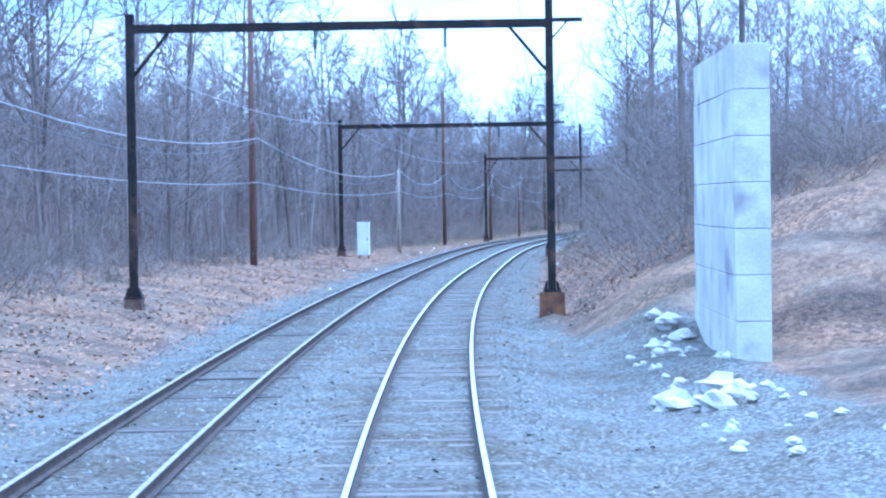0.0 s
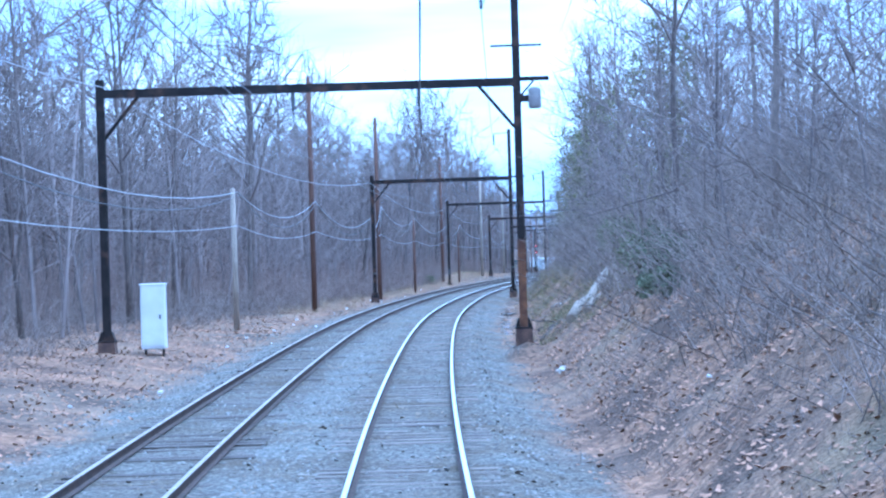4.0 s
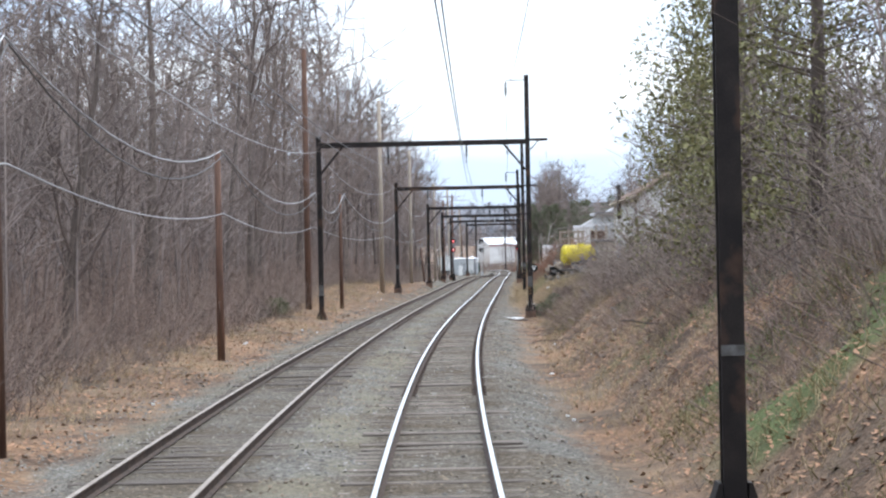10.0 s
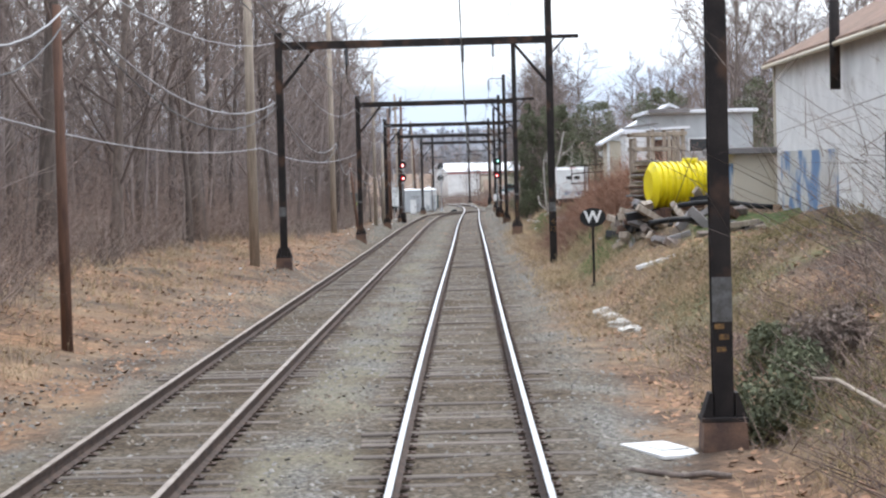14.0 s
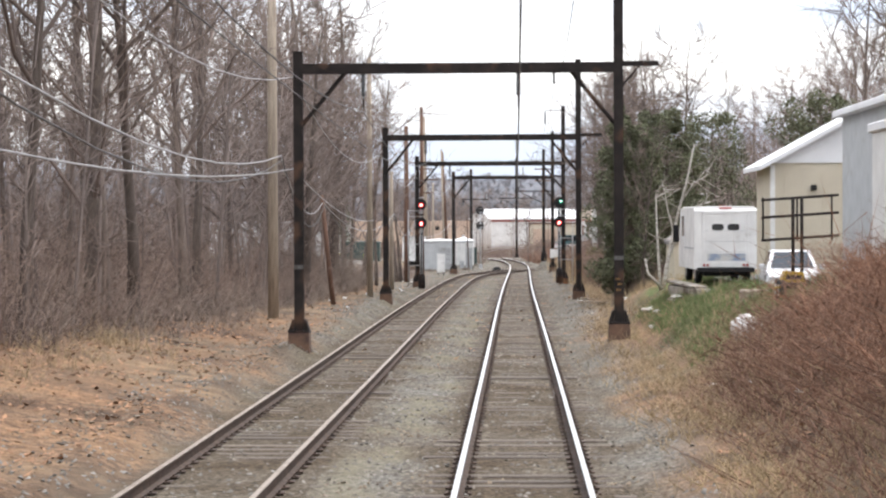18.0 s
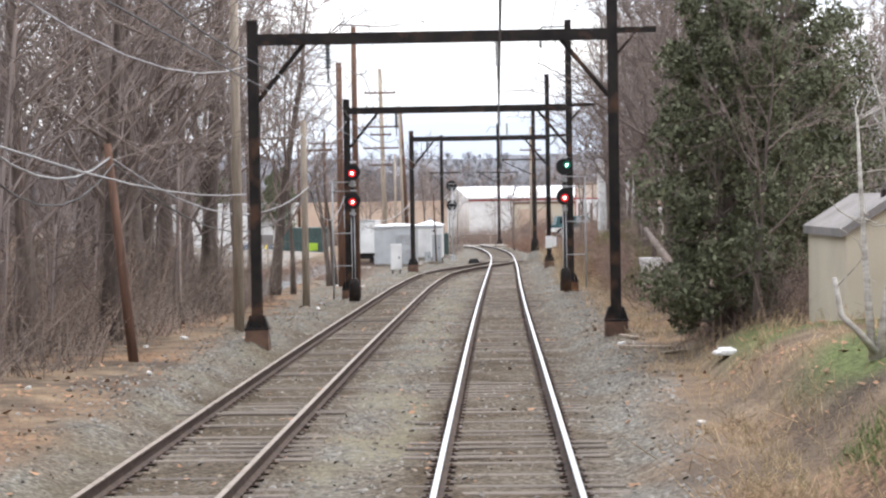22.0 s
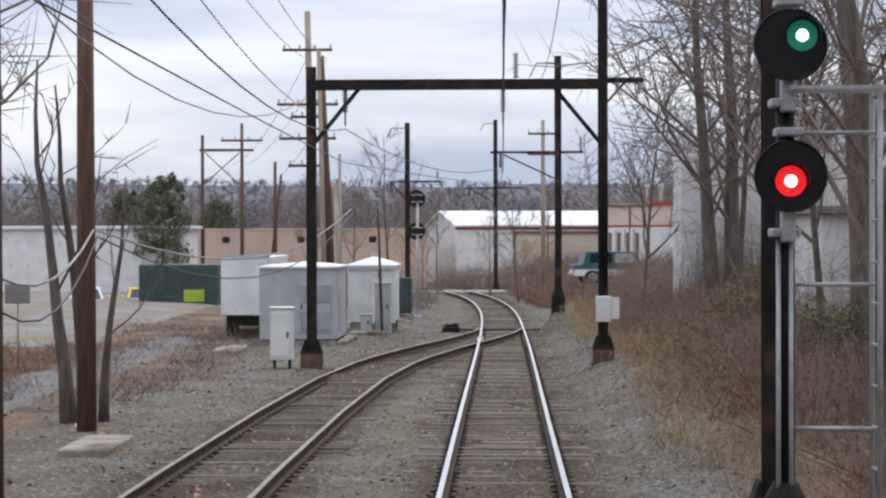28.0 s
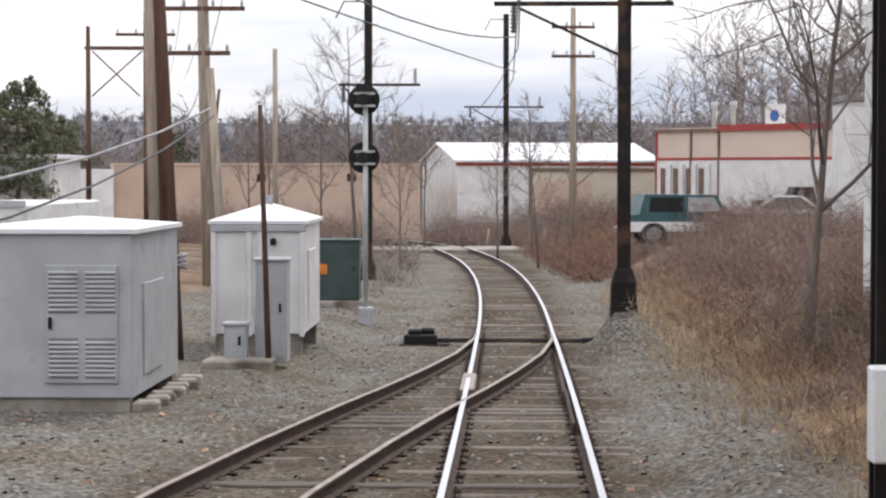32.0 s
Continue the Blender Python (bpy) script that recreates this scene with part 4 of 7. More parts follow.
# ---- poles ----
def pole(s, lat, h, r=0.15, pale=False, lean=0.0, arms=(), label="", pegs=0, up=None):
    z = float(height(s, lat)) - 0.3 if up is None else up
    g = thing("utility_pole", place(s, lat, z), label or ("weathered pale wooden utility pole" if pale else "reddish-brown wooden utility pole beside the woods"), "utility pole", "utility poles")
    part("shaft", Shape().tube([(0, 0, 0), (lean * 0.5, 0, h * 0.5), (lean, 0, h)], [r, r * 0.88, r * 0.72], 12), PALE_POLE if pale else WOOD_POLE, g)
    for z, w in arms:
        arm = part("crossarm", Shape().box(lean - w, lean + w, -0.15, -0.06, z - 0.06, z + 0.06, 0.01), WOOD_POLE, g)
        for x in np.linspace(-w + 0.08, w - 0.08, 4):
            part("insulator", Shape().tube([(lean + x, -0.1, z + 0.06), (lean + x, -0.1, z + 0.12), (lean + x, -0.1, z + 0.24)], [0.02, 0.05, 0.03], 8), PALE_INS, arm)
    for k in range(pegs):
        zz = h - 0.5 - k * 1.3
        part("bracket", Shape().tube([(lean, 0, zz), (lean + 0.42, 0, zz + 0.06), (lean + 0.46, 0, zz + 0.2)], [0.03, 0.03, 0.045], 6), PALE_INS, g)
    return g


pole(78, -10.9, 13.5, 0.17, pegs=3)
pole(127, -8.4, 6.2, 0.13, pale=True, label="short weathered wooden pole carrying a cable")
pole(157, -8.0, 13.5, 0.16, pegs=4)
pole(188, -6.95, 13.2, 0.16, pegs=3)
pole(218, -6.95, 6.6, 0.12, label="short reddish-brown wooden pole carrying cables")
pole(262, -8.4, 13.6, 0.17, pegs=2)
pole(268, -7.2, 6.5, 0.11, label="short brown wooden pole carrying cables")
pole(300, -7.1, 13.6, 0.17, pale=True, pegs=2, label="tall pale weathered wooden utility pole")
pole(346, -7.45, 12.5, 0.17, pale=True)
pole(361, -6.9, 4.4, 0.1, lean=-0.45, label="short leaning brown wooden pole")
pole(372, -6.3, 10.5, 0.13, pale=True)
pole(393, -6.65, 6.6, 0.13, pale=True, label="bare weathered wooden pole on gravel")
pole(412.4, -6.93, 10.0, 0.17, label="thick red-brown wooden utility pole")
pole(399.5, -5.35, 10.4, 0.13, pegs=3, label="dark wooden pole behind a signal")
pole(470, -8.15, 13.4, 0.18, pale=True, lean=-0.25, arms=((11.7, 1.1), (9.3, 1.35), (8.75, 0.75), (7.8, 1.25), (6.6, 0.85)), label="weathered utility pole with five crossarms")
pole(447.9, -5.68, 9.6, 0.155, lean=-0.42, label="thick brown utility pole between relay cabins")
pole(447.6, -5.92, 9.8, 0.095, pale=True, lean=-0.22, label="slim grey pole beside a thick brown pole")
solid("cable_coil", Shape().tube([(0.3 * math.cos(t), 0.22 * math.sin(t), 0.012 * t) for t in np.linspace(0, 22, 70)], 0.025, 6), CABLE, place(447.75, -5.78, 1.55), "coil of grey cable wound round two poles", "cable coil")
pole(456.5, -5.95, 5.6, 0.11, pale=True, lean=-0.35, label="short leaning pale pole behind a cabin")
pole(521, -12.0, 8.9, 0.14, label="dark wooden pole beyond the cabins")
pole(488, -7.85, 8.0, 0.11, pale=True, label="thin weathered pole beyond the cabins")
pole(500, 3.8, 10.4, 0.15, pale=True, arms=((9.6, 0.9), (8.4, 0.9)), label="pale wooden utility pole with lamps")
pole(446.7, -3.98, 4.5, 0.05, lean=-0.14, label="thin black steel post beside a cabinet")
pole(498, -15.9, 9.2, 0.12, label="slender brown wooden pole of a braced pair")
pole(499, -13.7, 10.0, 0.12, arms=((9.0, 1.2),), label="slender brown wooden pole of a braced pair")
pole(520, -12.5, 8.0, 0.1, label="leaning slender brown pole", lean=0.9)
hb = thing("cross_brace", place(498.5, 0), "wooden crossbeam and wire braces between two poles", "brace")
part("crossbeam", Shape().box(-16.1, -13.0, -0.06, 0.06, 8.75, 8.9, 0.01), WOOD_POLE, hb)
for a, b in (((-15.8, 0, 8.7), (-13.9, 0, 6.9)), ((-13.8, 0, 8.7), (-15.8, 0, 6.9))):
    part("brace", Shape().tube([a, b], 0.035, 6), WOOD_POLE, hb)

# catenary poles past the last portal
def line_pole(s, lat, foot, top, arm_l, arm_r, arm_z, label):
    g = thing("catenary_pole", place(s, 0), label, "catenary pole", "catenary poles")
    part("post", Shape().prism([(a + lat, b) for a, b in h_section(0.24, 0.24, 0.035)], foot, top), RUST, g)
    gz = float(height(s, lat)) - 0.3
    sh = Shape()
    vs = [(lat + sx * b, sy * b, z) for z, b in ((gz, 0.25), (foot + 0.05, 0.23), (foot + 0.32, 0.15)) for sx, sy in ((-1, -1), (1, -1), (1, 1), (-1, 1))]
    fs = [(0, 1, 2, 3), (8, 9, 10, 11)] + [(k * 4 + i, k * 4 + (i + 1) % 4, k * 4 + 4 + (i + 1) % 4, k * 4 + 4 + i) for k in (0, 1) for i in range(4)]
    part("base_shoe", sh.add(vs, fs, convex=True), RUST, g)
    part("arm", Shape().box(lat - arm_l, lat + arm_r, -0.04, 0.04, arm_z - 0.05, arm_z + 0.03), RUST, g)
    part("strut", Shape().tube([(lat, 0, arm_z - 1.0), (lat - arm_l * 0.8, 0, arm_z - 0.1)], 0.03, 6), RUST, g)
    tip = part("bracket_arm", Shape().tube([(lat, 0, top - 0.25), (lat - 0.75, 0, top - 0.25), (lat - 1.0, 0, top - 0.75)], 0.025, 6), RUST, g)
    insulator("insulator", lat - arm_l * 0.85, 0, arm_z - 0.55, arm_z - 0.05, g)
    insulator("insulator", lat + arm_r * 0.9, 0, arm_z + 0.03, arm_z + 0.5, g, PALE_INS)
    return g


line_pole(452.1, 1.98, 1.1, 9.7, 2.4, 0.9, 6.3, "black steel catenary pole with a long bracket arm")
line_pole(513.0, 2.15, 0.75, 11.6, 2.0, 1.8, 7.2, "black steel catenary pole beyond the curve")
line_pole(478.0, -4.2, 0.5, 9.0, 0.9, 1.6, 6.2, "black steel catenary pole on the curve")

# ---- wires ----
def sagging(a, b, sag, n=10):
    t = np.linspace(0, 1, n)
    p = np.array(a)[None] * (1 - t[:, None]) + np.array(b)[None] * t[:, None]
    p[:, 2] -= sag * 4 * t * (1 - t)
    return p


def wire_run(name, stops, sag, r, material, label, n=10, sides=5):
    w = thing(name, Matrix(), label, "overhead wire", "overhead wires")
    for a, b in zip(stops, stops[1:]):
        part("span", Shape().tube(sagging(a, b, sag, n), r, sides, cap=False), material, w)
    return w


for lat, nm in ((0.0, "over our track"), (LEFT_TRACK, "over the second track")):
    mess = [spot(g[0], lat, g[5] - 1.15) for g in GANTRIES] + ([spot(463, 0.1, 6.2), spot(500, -1.0, 6.2)] if lat == 0 else [spot(455, 0, 5.9)])
    wire_run("messenger_wire", mess, 0.55, 0.013, WIRE, "thin dark messenger wire " + nm)
    cont = [spot(g[0], lat, g[5] - 1.95) for g in GANTRIES] + ([spot(463, 0.0, 5.5), spot(500, 0, 5.4)] if lat == 0 else [spot(455, 0, 5.2)])
    w = wire_run("contact_wire", cont, 0.03, 0.011, WIRE, "thin dark contact wire " + nm)
wire_run("feeder_wire", [spot(g[0], g[2] - 0.98, g[5] + 2.05) for g in GANTRIES] + [spot(452, 1.2, 8.9)], 0.7, 0.012, WIRE, "thin feeder wire on bracket arms")
cable_stops = [spot(s, l, z) for s, l, z in ((20, -12.0, 6.6), (78, -10.6, 6.4), (127, -8.2, 5.6), (157, -7.8, 6.0), (175, -6.3, 5.3), (188, -6.7, 6.4), (218, -6.8, 6.1), (254, -7.2, 5.9), (268, -7.0, 6.2), (297.4, -6.0, 5.6), (346, -7.2, 5.2), (361, -7.3, 4.0), (393, -6.5, 3.9), (397.2, -5.6, 3.6), (412.4, -6.8, 3.2), (448, -5.1, 4.2))]
wire_run("telephone_cable", cable_stops, 1.0, 0.02, CABLE, "drooping grey cable strung along the poles")
wire_run("telephone_cable", [p + np.array([0.06, 0, -0.12]) for p in cable_stops], 1.35, 0.016, WIRE, "drooping dark cable strung along the poles")
low_stops = [spot(s, l, z) for s, l, z in ((20, -12.0, 4.6), (78, -10.6, 4.3), (127, -8.2, 4.2), (157, -7.8, 4.3), (188, -6.7, 4.4), (218, -6.8, 4.2), (262, -8.1, 4.4), (300, -6.8, 4.2), (332.6, -5.4, 4.4), (372, -6.1, 3.4))]
wire_run("telephone_cable", low_stops, 0.45, 0.016, CABLE, "low grey cable along the wood's edge")
high_stops = [spot(s, l, z) for s, l, z in ((20, -11.5, 9.0), (102, -9.3, 8.0), (175, -6.2, 7.6), (254, -7.1, 7.8), (297.4, -5.95, 7.5), (332.6, -5.4, 6.6), (368, -5.5, 6.2), (397.2, -5.5, 6.3), (426.8, -4.6, 6.4))]
wire_run("telephone_cable", high_stops, 1.15, 0.013, CABLE, "thin grey cable between portal posts")
for dz, dx in ((0.0, -0.9), (0.0, 0.9), (-2.5, 0.8)):
    wire_run("power_line", [spot(s, l + dx * 0.5, z + dz) for s, l, z in ((346, -7.4, 12.2), (399, -5.3, 10.5), (470, -8.0, 11.3), (540, -14.0, 10.0))], 0.9, 0.013, WIRE, "thin power line between utility poles")

# ---- cabinets and cabins by the junction ----
def cabin(s0, s1, x0, x1, z0, z1, label, hip=0.12, doors=1, mats=SILVER):
    g = thing("relay_cabin", place(s0, 0), label, "relay cabin", "relay cabins")
    ln = s1 - s0
    part("body", Shape().box(x0, x1, 0, ln, z0, z1, 0.02), mats, g)
    o = 0.06
    rf = Shape()
    vs = [(x0 - o, -o, z1), (x1 + o, -o, z1), (x1 + o, ln + o, z1), (x0 - o, ln + o, z1)]
    vs += [(x, y, z + 0.06) for x, y, z in vs] + [((x0 + x1) / 2, ln * 0.3, z1 + 0.06 + hip), ((x0 + x1) / 2, ln * 0.7, z1 + 0.06 + hip)]
    rf.add(vs, [(0, 1, 2, 3), (0, 1, 5, 4), (1, 2, 6, 5), (2, 3, 7, 6), (3, 0, 4, 7), (4, 5, 8), (5, 6, 9, 8), (6, 7, 9), (7, 4, 8, 9)], convex=True)
    part("roof", rf, ROOF_WHITE, g, "pale metal roof")
    w = x1 - x0
    for k in range(doors):
        a = x0 + w * 0.51
        d = part("door", Shape().box(a, a + 0.95 * min(1, w / 2), -0.035, 0, z0 + 0.2, z1 - 0.4, 0.008), mats, g)
        ww = 0.95 * min(1, w / 2)
        for c in (0, 1):
            for lo, hi in ((z0 + 0.26, z0 + 0.78), (z1 - 1.02, z1 - 0.48)):
                vx = a + 0.06 + c * ww * 0.5
                part("vent", Shape().box(vx, vx + ww * 0.4, -0.04, -0.035, lo, hi), GREY_ROOF, d, "dark louvred vent")
                for q in np.arange(lo + 0.03, hi - 0.02, 0.06):
                    part("slat", Shape().prism([(-0.06, q), (-0.04, q + 0.02), (-0.04, q + 0.035), (-0.06, q + 0.015)], vx, vx + ww * 0.4, "x"), mats, d)
        part("handle", Shape().box(a + 0.06, a + 0.1, -0.08, -0.035, z0 + 0.9, z0 + 1.05), BLACK, d)
    part("side_hatch", Shape().box(x1, x1 + 0.03, ln * 0.2, ln * 0.62, z0 + 0.25, z0 + 1.45, 0.006), mats, g)
    for yy in (0.15, ln - 0.15):
        part("skid", Shape().box(x0 + 0.05, x1 - 0.05, yy - 0.1, yy + 0.1, z0 - 0.45, z0, 0.01), CONCRETE, g)
    return g


cabin(440.0, 443.6, -7.28, -4.96, 0.16, 2.28, "big silver-grey metal relay cabin on gravel", 0.12, 1, GREY_BOX)
for k in range(7):
    solid("concrete_block", Shape().box(-0.16, 0.16, -0.2, 0.2, -0.3, 0.12, 0.03), CONCRETE, place(440.2 + k * 0.62, -4.82 + 0.04 * (k % 2), float(height(441, -5.0)) + 0.02, 8 * (k % 3)), "pale concrete block along a cabin's base", "concrete block", "concrete blocks")
white_cabin = cabin(449.6, 452.6, -5.31, -3.70, 0.34, 2.26, "white metal relay cabin with corner posts and a hipped roof", 0.28, 0, WHITE)
for x in (-5.28, -4.66, -4.46, -3.74):
    part("corner_post", Shape().box(x - 0.045, x + 0.045, -0.05, 0.0, 0.3, 2.24, 0.012), WHITE, white_cabin)
part("eave_band", Shape().box(-5.34, -3.67, -0.06, 0.0, 2.13, 2.25, 0.01), GREY_BOX, white_cabin)
part("vent_cap", Shape().tube([(-4.5, 1.4, 2.5), (-4.5, 1.4, 2.72), (-4.5, 1.4, 2.75)], [0.1, 0.1, 0.14], 10), SILVER, white_cabin)
part("wall_lamp", Shape().box(-4.28, -4.18, -0.16, 0.0, 1.9, 2.02, 0.02), BLACK, white_cabin)


def cabinet(s, x, z, w, d, h, mats, label, category="cabinet", leg=0.0, name="cabinet"):
    g = thing(name, place(s, x, z), label, category, "lineside cabinets")
    part("body", Shape().box(-w / 2, w / 2, -d / 2, d / 2, leg, h, 0.015), mats, g)
    part("lid", Shape().box(-w / 2 - 0.03, w / 2 + 0.03, -d / 2 - 0.03, d / 2 + 0.03, h, h + 0.05, 0.012), mats, g)
    dr = part("door", Shape().box(-w / 2 + 0.05, w / 2 - 0.05, -d / 2 - 0.018, -d / 2, leg + 0.08, h - 0.08, 0.005), mats, g)
    part("handle", Shape().box(w / 2 - 0.13, w / 2 - 0.09, -d / 2 - 0.05, -d / 2 - 0.018, h * 0.5, h * 0.5 + 0.14), BLACK, dr)
    if leg:
        for sx in (-1, 1):
            part("leg", Shape().box(sx * (w / 2 - 0.08) - 0.03, sx * (w / 2 - 0.08) + 0.03, -0.06, 0.06, -0.3, leg), RUST, g)
    return g


cabinet(429.6, -5.50, -0.05, 0.54, 0.5, 1.42, WHITE, "small white lineside cabinet on a dark stand", leg=0.16)
cabinet(447.2, -3.98, 0.06, 0.52, 0.5, 1.64, GREY_BOX, "tall grey lineside cabinet on a concrete pad")
cabinet(446.8, -4.52, 0.06, 0.36, 0.35, 0.62, GREY_BOX, "small grey meter cabinet with slats")
cabinet(462.5, -4.1, 0.26, 1.0, 0.8, 1.42, GREEN_BOX, "dark green transformer cabinet on a pad")
solid("warning_label", Shape().box(-0.09, 0.09, -0.006, 0.006, -0.12, 0.12, 0.002), mat("orange_label", (0.75, 0.24, 0.04), None, 3.0, 0.6, 0.0), place(462.05, -4.42, 1.03), "orange warning label on a green cabinet", "label")
cabinet(104.0, -8.3, 0.05, 0.7, 0.7, 2.05, WHITE, "tall pale grey cabinet among fallen leaves", leg=0.12)
cabinet(392.0, 5.15, 0.28, 0.98, 0.8, 1.0, WHITE, "pale metal cabinet among brush")
for s, x, w, d in ((446.6, -4.45, 1.1, 0.9), (462.5, -4.1, 1.4, 1.2), (409.5, -6.2, 0.75, 2.2), (436.5, -7.7, 0.7, 2.6)):
    solid("concrete_slab", Shape().box(-w / 2, w / 2, -d / 2, d / 2, -0.3, 0.13, 0.03), CONCRETE, place(s, x, float(height(s, x))), "pale weathered concrete slab lying on gravel", "slab", "concrete slabs")

# switch machine
sm = thing("switch_machine", place(454.6, 0), "low black switch machine with throw rods across the ties", "switch machine")
part("casing", Shape().box(-2.2, -1.55, -0.22, 0.22, -0.2, 0.02, 0.03).box(-2.12, -1.85, -0.18, 0.18, 0.02, 0.12, 0.03), BLACK, sm)
part("motor", Shape().tube([(-1.86, 0.0, 0.07), (-1.6, 0.0, 0.07)], 0.075, 10), BLACK, sm)
part("mounting_plate", Shape().box(-2.3, -1.3, -0.3, 0.3, -0.22, -0.17, 0.01), RUST, sm)
for yy in (-0.25, 0.1):
    part("throw_rod", Shape().tube([(-1.6, yy, -0.1), (1.35, yy, -0.1)], 0.03, 6), RUST, sm)
part("bracket", Shape().box(1.3, 1.75, -0.12, 0.12, -0.2, -0.04, 0.02), BLACK, sm)
frog = thing("frog", place(444.6, 0), "worn shining steel crossing piece of the turnout", "rail crossing")
part("frog_casting", Shape().box(-0.86, -0.64, -1.2, 1.2, -0.16, -0.004, 0.02), RAIL_DULL, frog)
part("guard_rail", Shape().box(0.62, 0.68, -1.6, 1.6, -0.12, 0.01, 0.02), RAIL_SIDE, frog)
solid("guard_rail", Shape().box(0.64, 0.68, -2.0, 2.0, -0.12, 0.01, 0.015), RAIL_SIDE, place(441, 0), "short rusty guard rail inside the running rail", "guard rail")

# level crossing
cr = thing("road_crossing", place(507, -0.96, 0.6, 2.2), "pale worn road crossing the single track", "road crossing", kind="structure")
for x0, x1 in ((-4.6, -0.86), (-0.62, 0.62), (0.86, 3.4)):
    part("crossing_panel", Shape().box(x0, x1, -2.2, 2.2, -0.2, 0.0, 0.02), CONCRETE, cr)
for s, x in ((506.0, 3.1), (509.5, 0.9), (511.0, -3.4)):
    solid("marker_post", Shape().tube([(0, 0, -0.2), (0.12, 0, 0.9)], 0.05, 8), PALE_POLE, place(s, x, float(height(s, x)) + 0.1), "short leaning pale marker post", "post", "marker posts")

# ---- the yard on the right ----
def box_building(name, s0, s1, x0, x1, z0, z1, wall, label, roof=None, ridge=0.0, over=0.25, along=True, category="building"):
    """A walled box with a gabled or flat roof; y runs along the track."""
    g = thing(name, place(s0, 0), label, category)
    ln = s1 - s0
    part("wall", Shape().box(x0, x1, 0, ln, z0, z1, 0.0), wall, g)
    if ridge:
        rf, t = Shape(), 0.14
        if along:
            m = (x0 + x1) / 2
            part("gable", Shape().prism([(x0 + 0.02, z1), (x1 - 0.02, z1), (m, z1 + ridge)], 0.02, ln - 0.02, "y"), wall, g)
            for xe, sg in ((x0, -1), (x1, 1)):
                k = ridge / (m - x0)
                e = (xe + sg * over, z1 - over * k)
                pts = [e, (m, z1 + ridge), (m, z1 + ridge + t), (e[0], e[1] + t)]
                rf.prism(pts if sg < 0 else pts[::-1], -over, ln + over, "y")
        else:
            m = ln / 2
            part("gable", Shape().prism([(0.02, z1), (ln - 0.02, z1), (m, z1 + ridge)], x0 + 0.02, x1 - 0.02, "x"), wall, g)
            for ye, sg in ((0, -1), (ln, 1)):
                k = ridge / m
                e = (ye + sg * over, z1 - over * k)
                pts = [e, (m, z1 + ridge), (m, z1 + ridge + t), (e[0], e[1] + t)]
                rf.prism(pts if sg < 0 else pts[::-1], x0 - over, x1 + over, "x")
        part("roof", rf, roof, g)
    else:
        part("roof", Shape().box(x0 - over, x1 + over, -over, ln + over, z1, z1 + 0.18, 0.02), roof or wall, g)
    return g


def window(parent, x, z, w, h, y=-0.02, mats=GLASS, frame=WHITE):
    f = part("window", Shape().box(x - w / 2, x + w / 2, y - 0.02, y, z - h / 2, z + h / 2), mats, parent)
    fr = Shape()
    for a, b, c, d in ((x - w / 2 - 0.05, x + w / 2 + 0.05, z + h / 2, z + h / 2 + 0.06), (x - w / 2 - 0.05, x + w / 2 + 0.05, z - h / 2 - 0.06, z - h / 2), (x - w / 2 - 0.05, x - w / 2, z - h / 2, z + h / 2), (x + w / 2, x + w / 2 + 0.05, z - h / 2, z + h / 2)):
        fr.box(a, b, y - 0.05, y, c, d)
    part("frame", fr, frame, f)
    return f


MURAL = mat("faded_wall_paint", (0.60, 0.60, 0.58), (0.46, 0.45, 0.42), 0.5, 0.85, 0.1, stain=(0.12, 0.20, 0.34), stain_scale=0.9, stain_at=0.53)
barn = box_building("barn", 261, 288, 8.6, 17.0, 0.8, 5.75, WHITE, "long white barn with a faded brown roof and stained walls", BROWN_ROOF, 2.2, 0.3, along=True)
part("painted_panel", Shape().box(8.57, 8.6, 17.5, 26.0, 1.5, 3.3), MURAL, barn, "scrawled blue and grey paint")
# flat black panel on the solid wall, painted-in shade of an opening
part("dark_opening", Shape().box(8.57, 8.6, 3.0, 12.0, 1.4, 3.6), BLACK, barn)
part("vent_pipe", Shape().tube([(8.3, 16, 4.6), (8.3, 16, 6.6)], 0.12, 8), RUST, barn)
part("corner_board", Shape().box(8.55, 8.72, 26.9, 27.06, 0.8, 5.75), CREAM, barn)
part("gutter", Shape().tube([(8.28, 0, 5.6), (8.28, 27, 5.6)], 0.06, 8), CREAM, barn)
lean = box_building("lean_to", 288.1, 293, 7.42, 8.6, 1.3, 3.45, CREAM, "cream lean-to shed with a shallow grey roof", GREY_ROOF, 0.0, 0.3)
part("door", Shape().box(7.38, 7.42, 0.3, 1.3, 1.45, 3.2, 0.01), MURAL, lean, "scrawled pale door")
wshed = box_building("white_shed", 320.5, 323.5, 6.85, 8.05, 0.9, 4.75, WHITE, "narrow white shed in the yard", ROOF_WHITE, 0.0, 0.08)
# closed dark box: the bay's brown interior with its shade in the colour
part("dark_doorway", Shape().box(8.06, 9.2, 0.3, 2.9, 1.0, 4.5), BROWN_BLOCK, wshed, "solid dark brown block for the shaded inside of a bay")
part("porch_roof", Shape().prism([(8.06, 4.9), (9.6, 4.95), (9.6, 5.05), (8.06, 5.0)], -0.3, 3.3, "y"), ROOF_WHITE, wshed)
for x in (8.5, 9.3):
    part("porch_post", Shape().box(x - 0.08, x + 0.08, -0.1, 0.06, 0.8, 5.0), PALE_POLE, wshed)
rack = thing("timber_rack", place(294.6, 0), "open weathered timber frame with crossbeams", "timber rack")
for x, zt in ((5.2, 4.1), (5.75, 4.35), (6.4, 4.3), (6.68, 4.2)):
    for y in (0.0, 1.6):
        part("post", Shape().box(x - 0.055, x + 0.055, y - 0.055, y + 0.055, 1.2, zt, 0.006), PALE_POLE, rack)
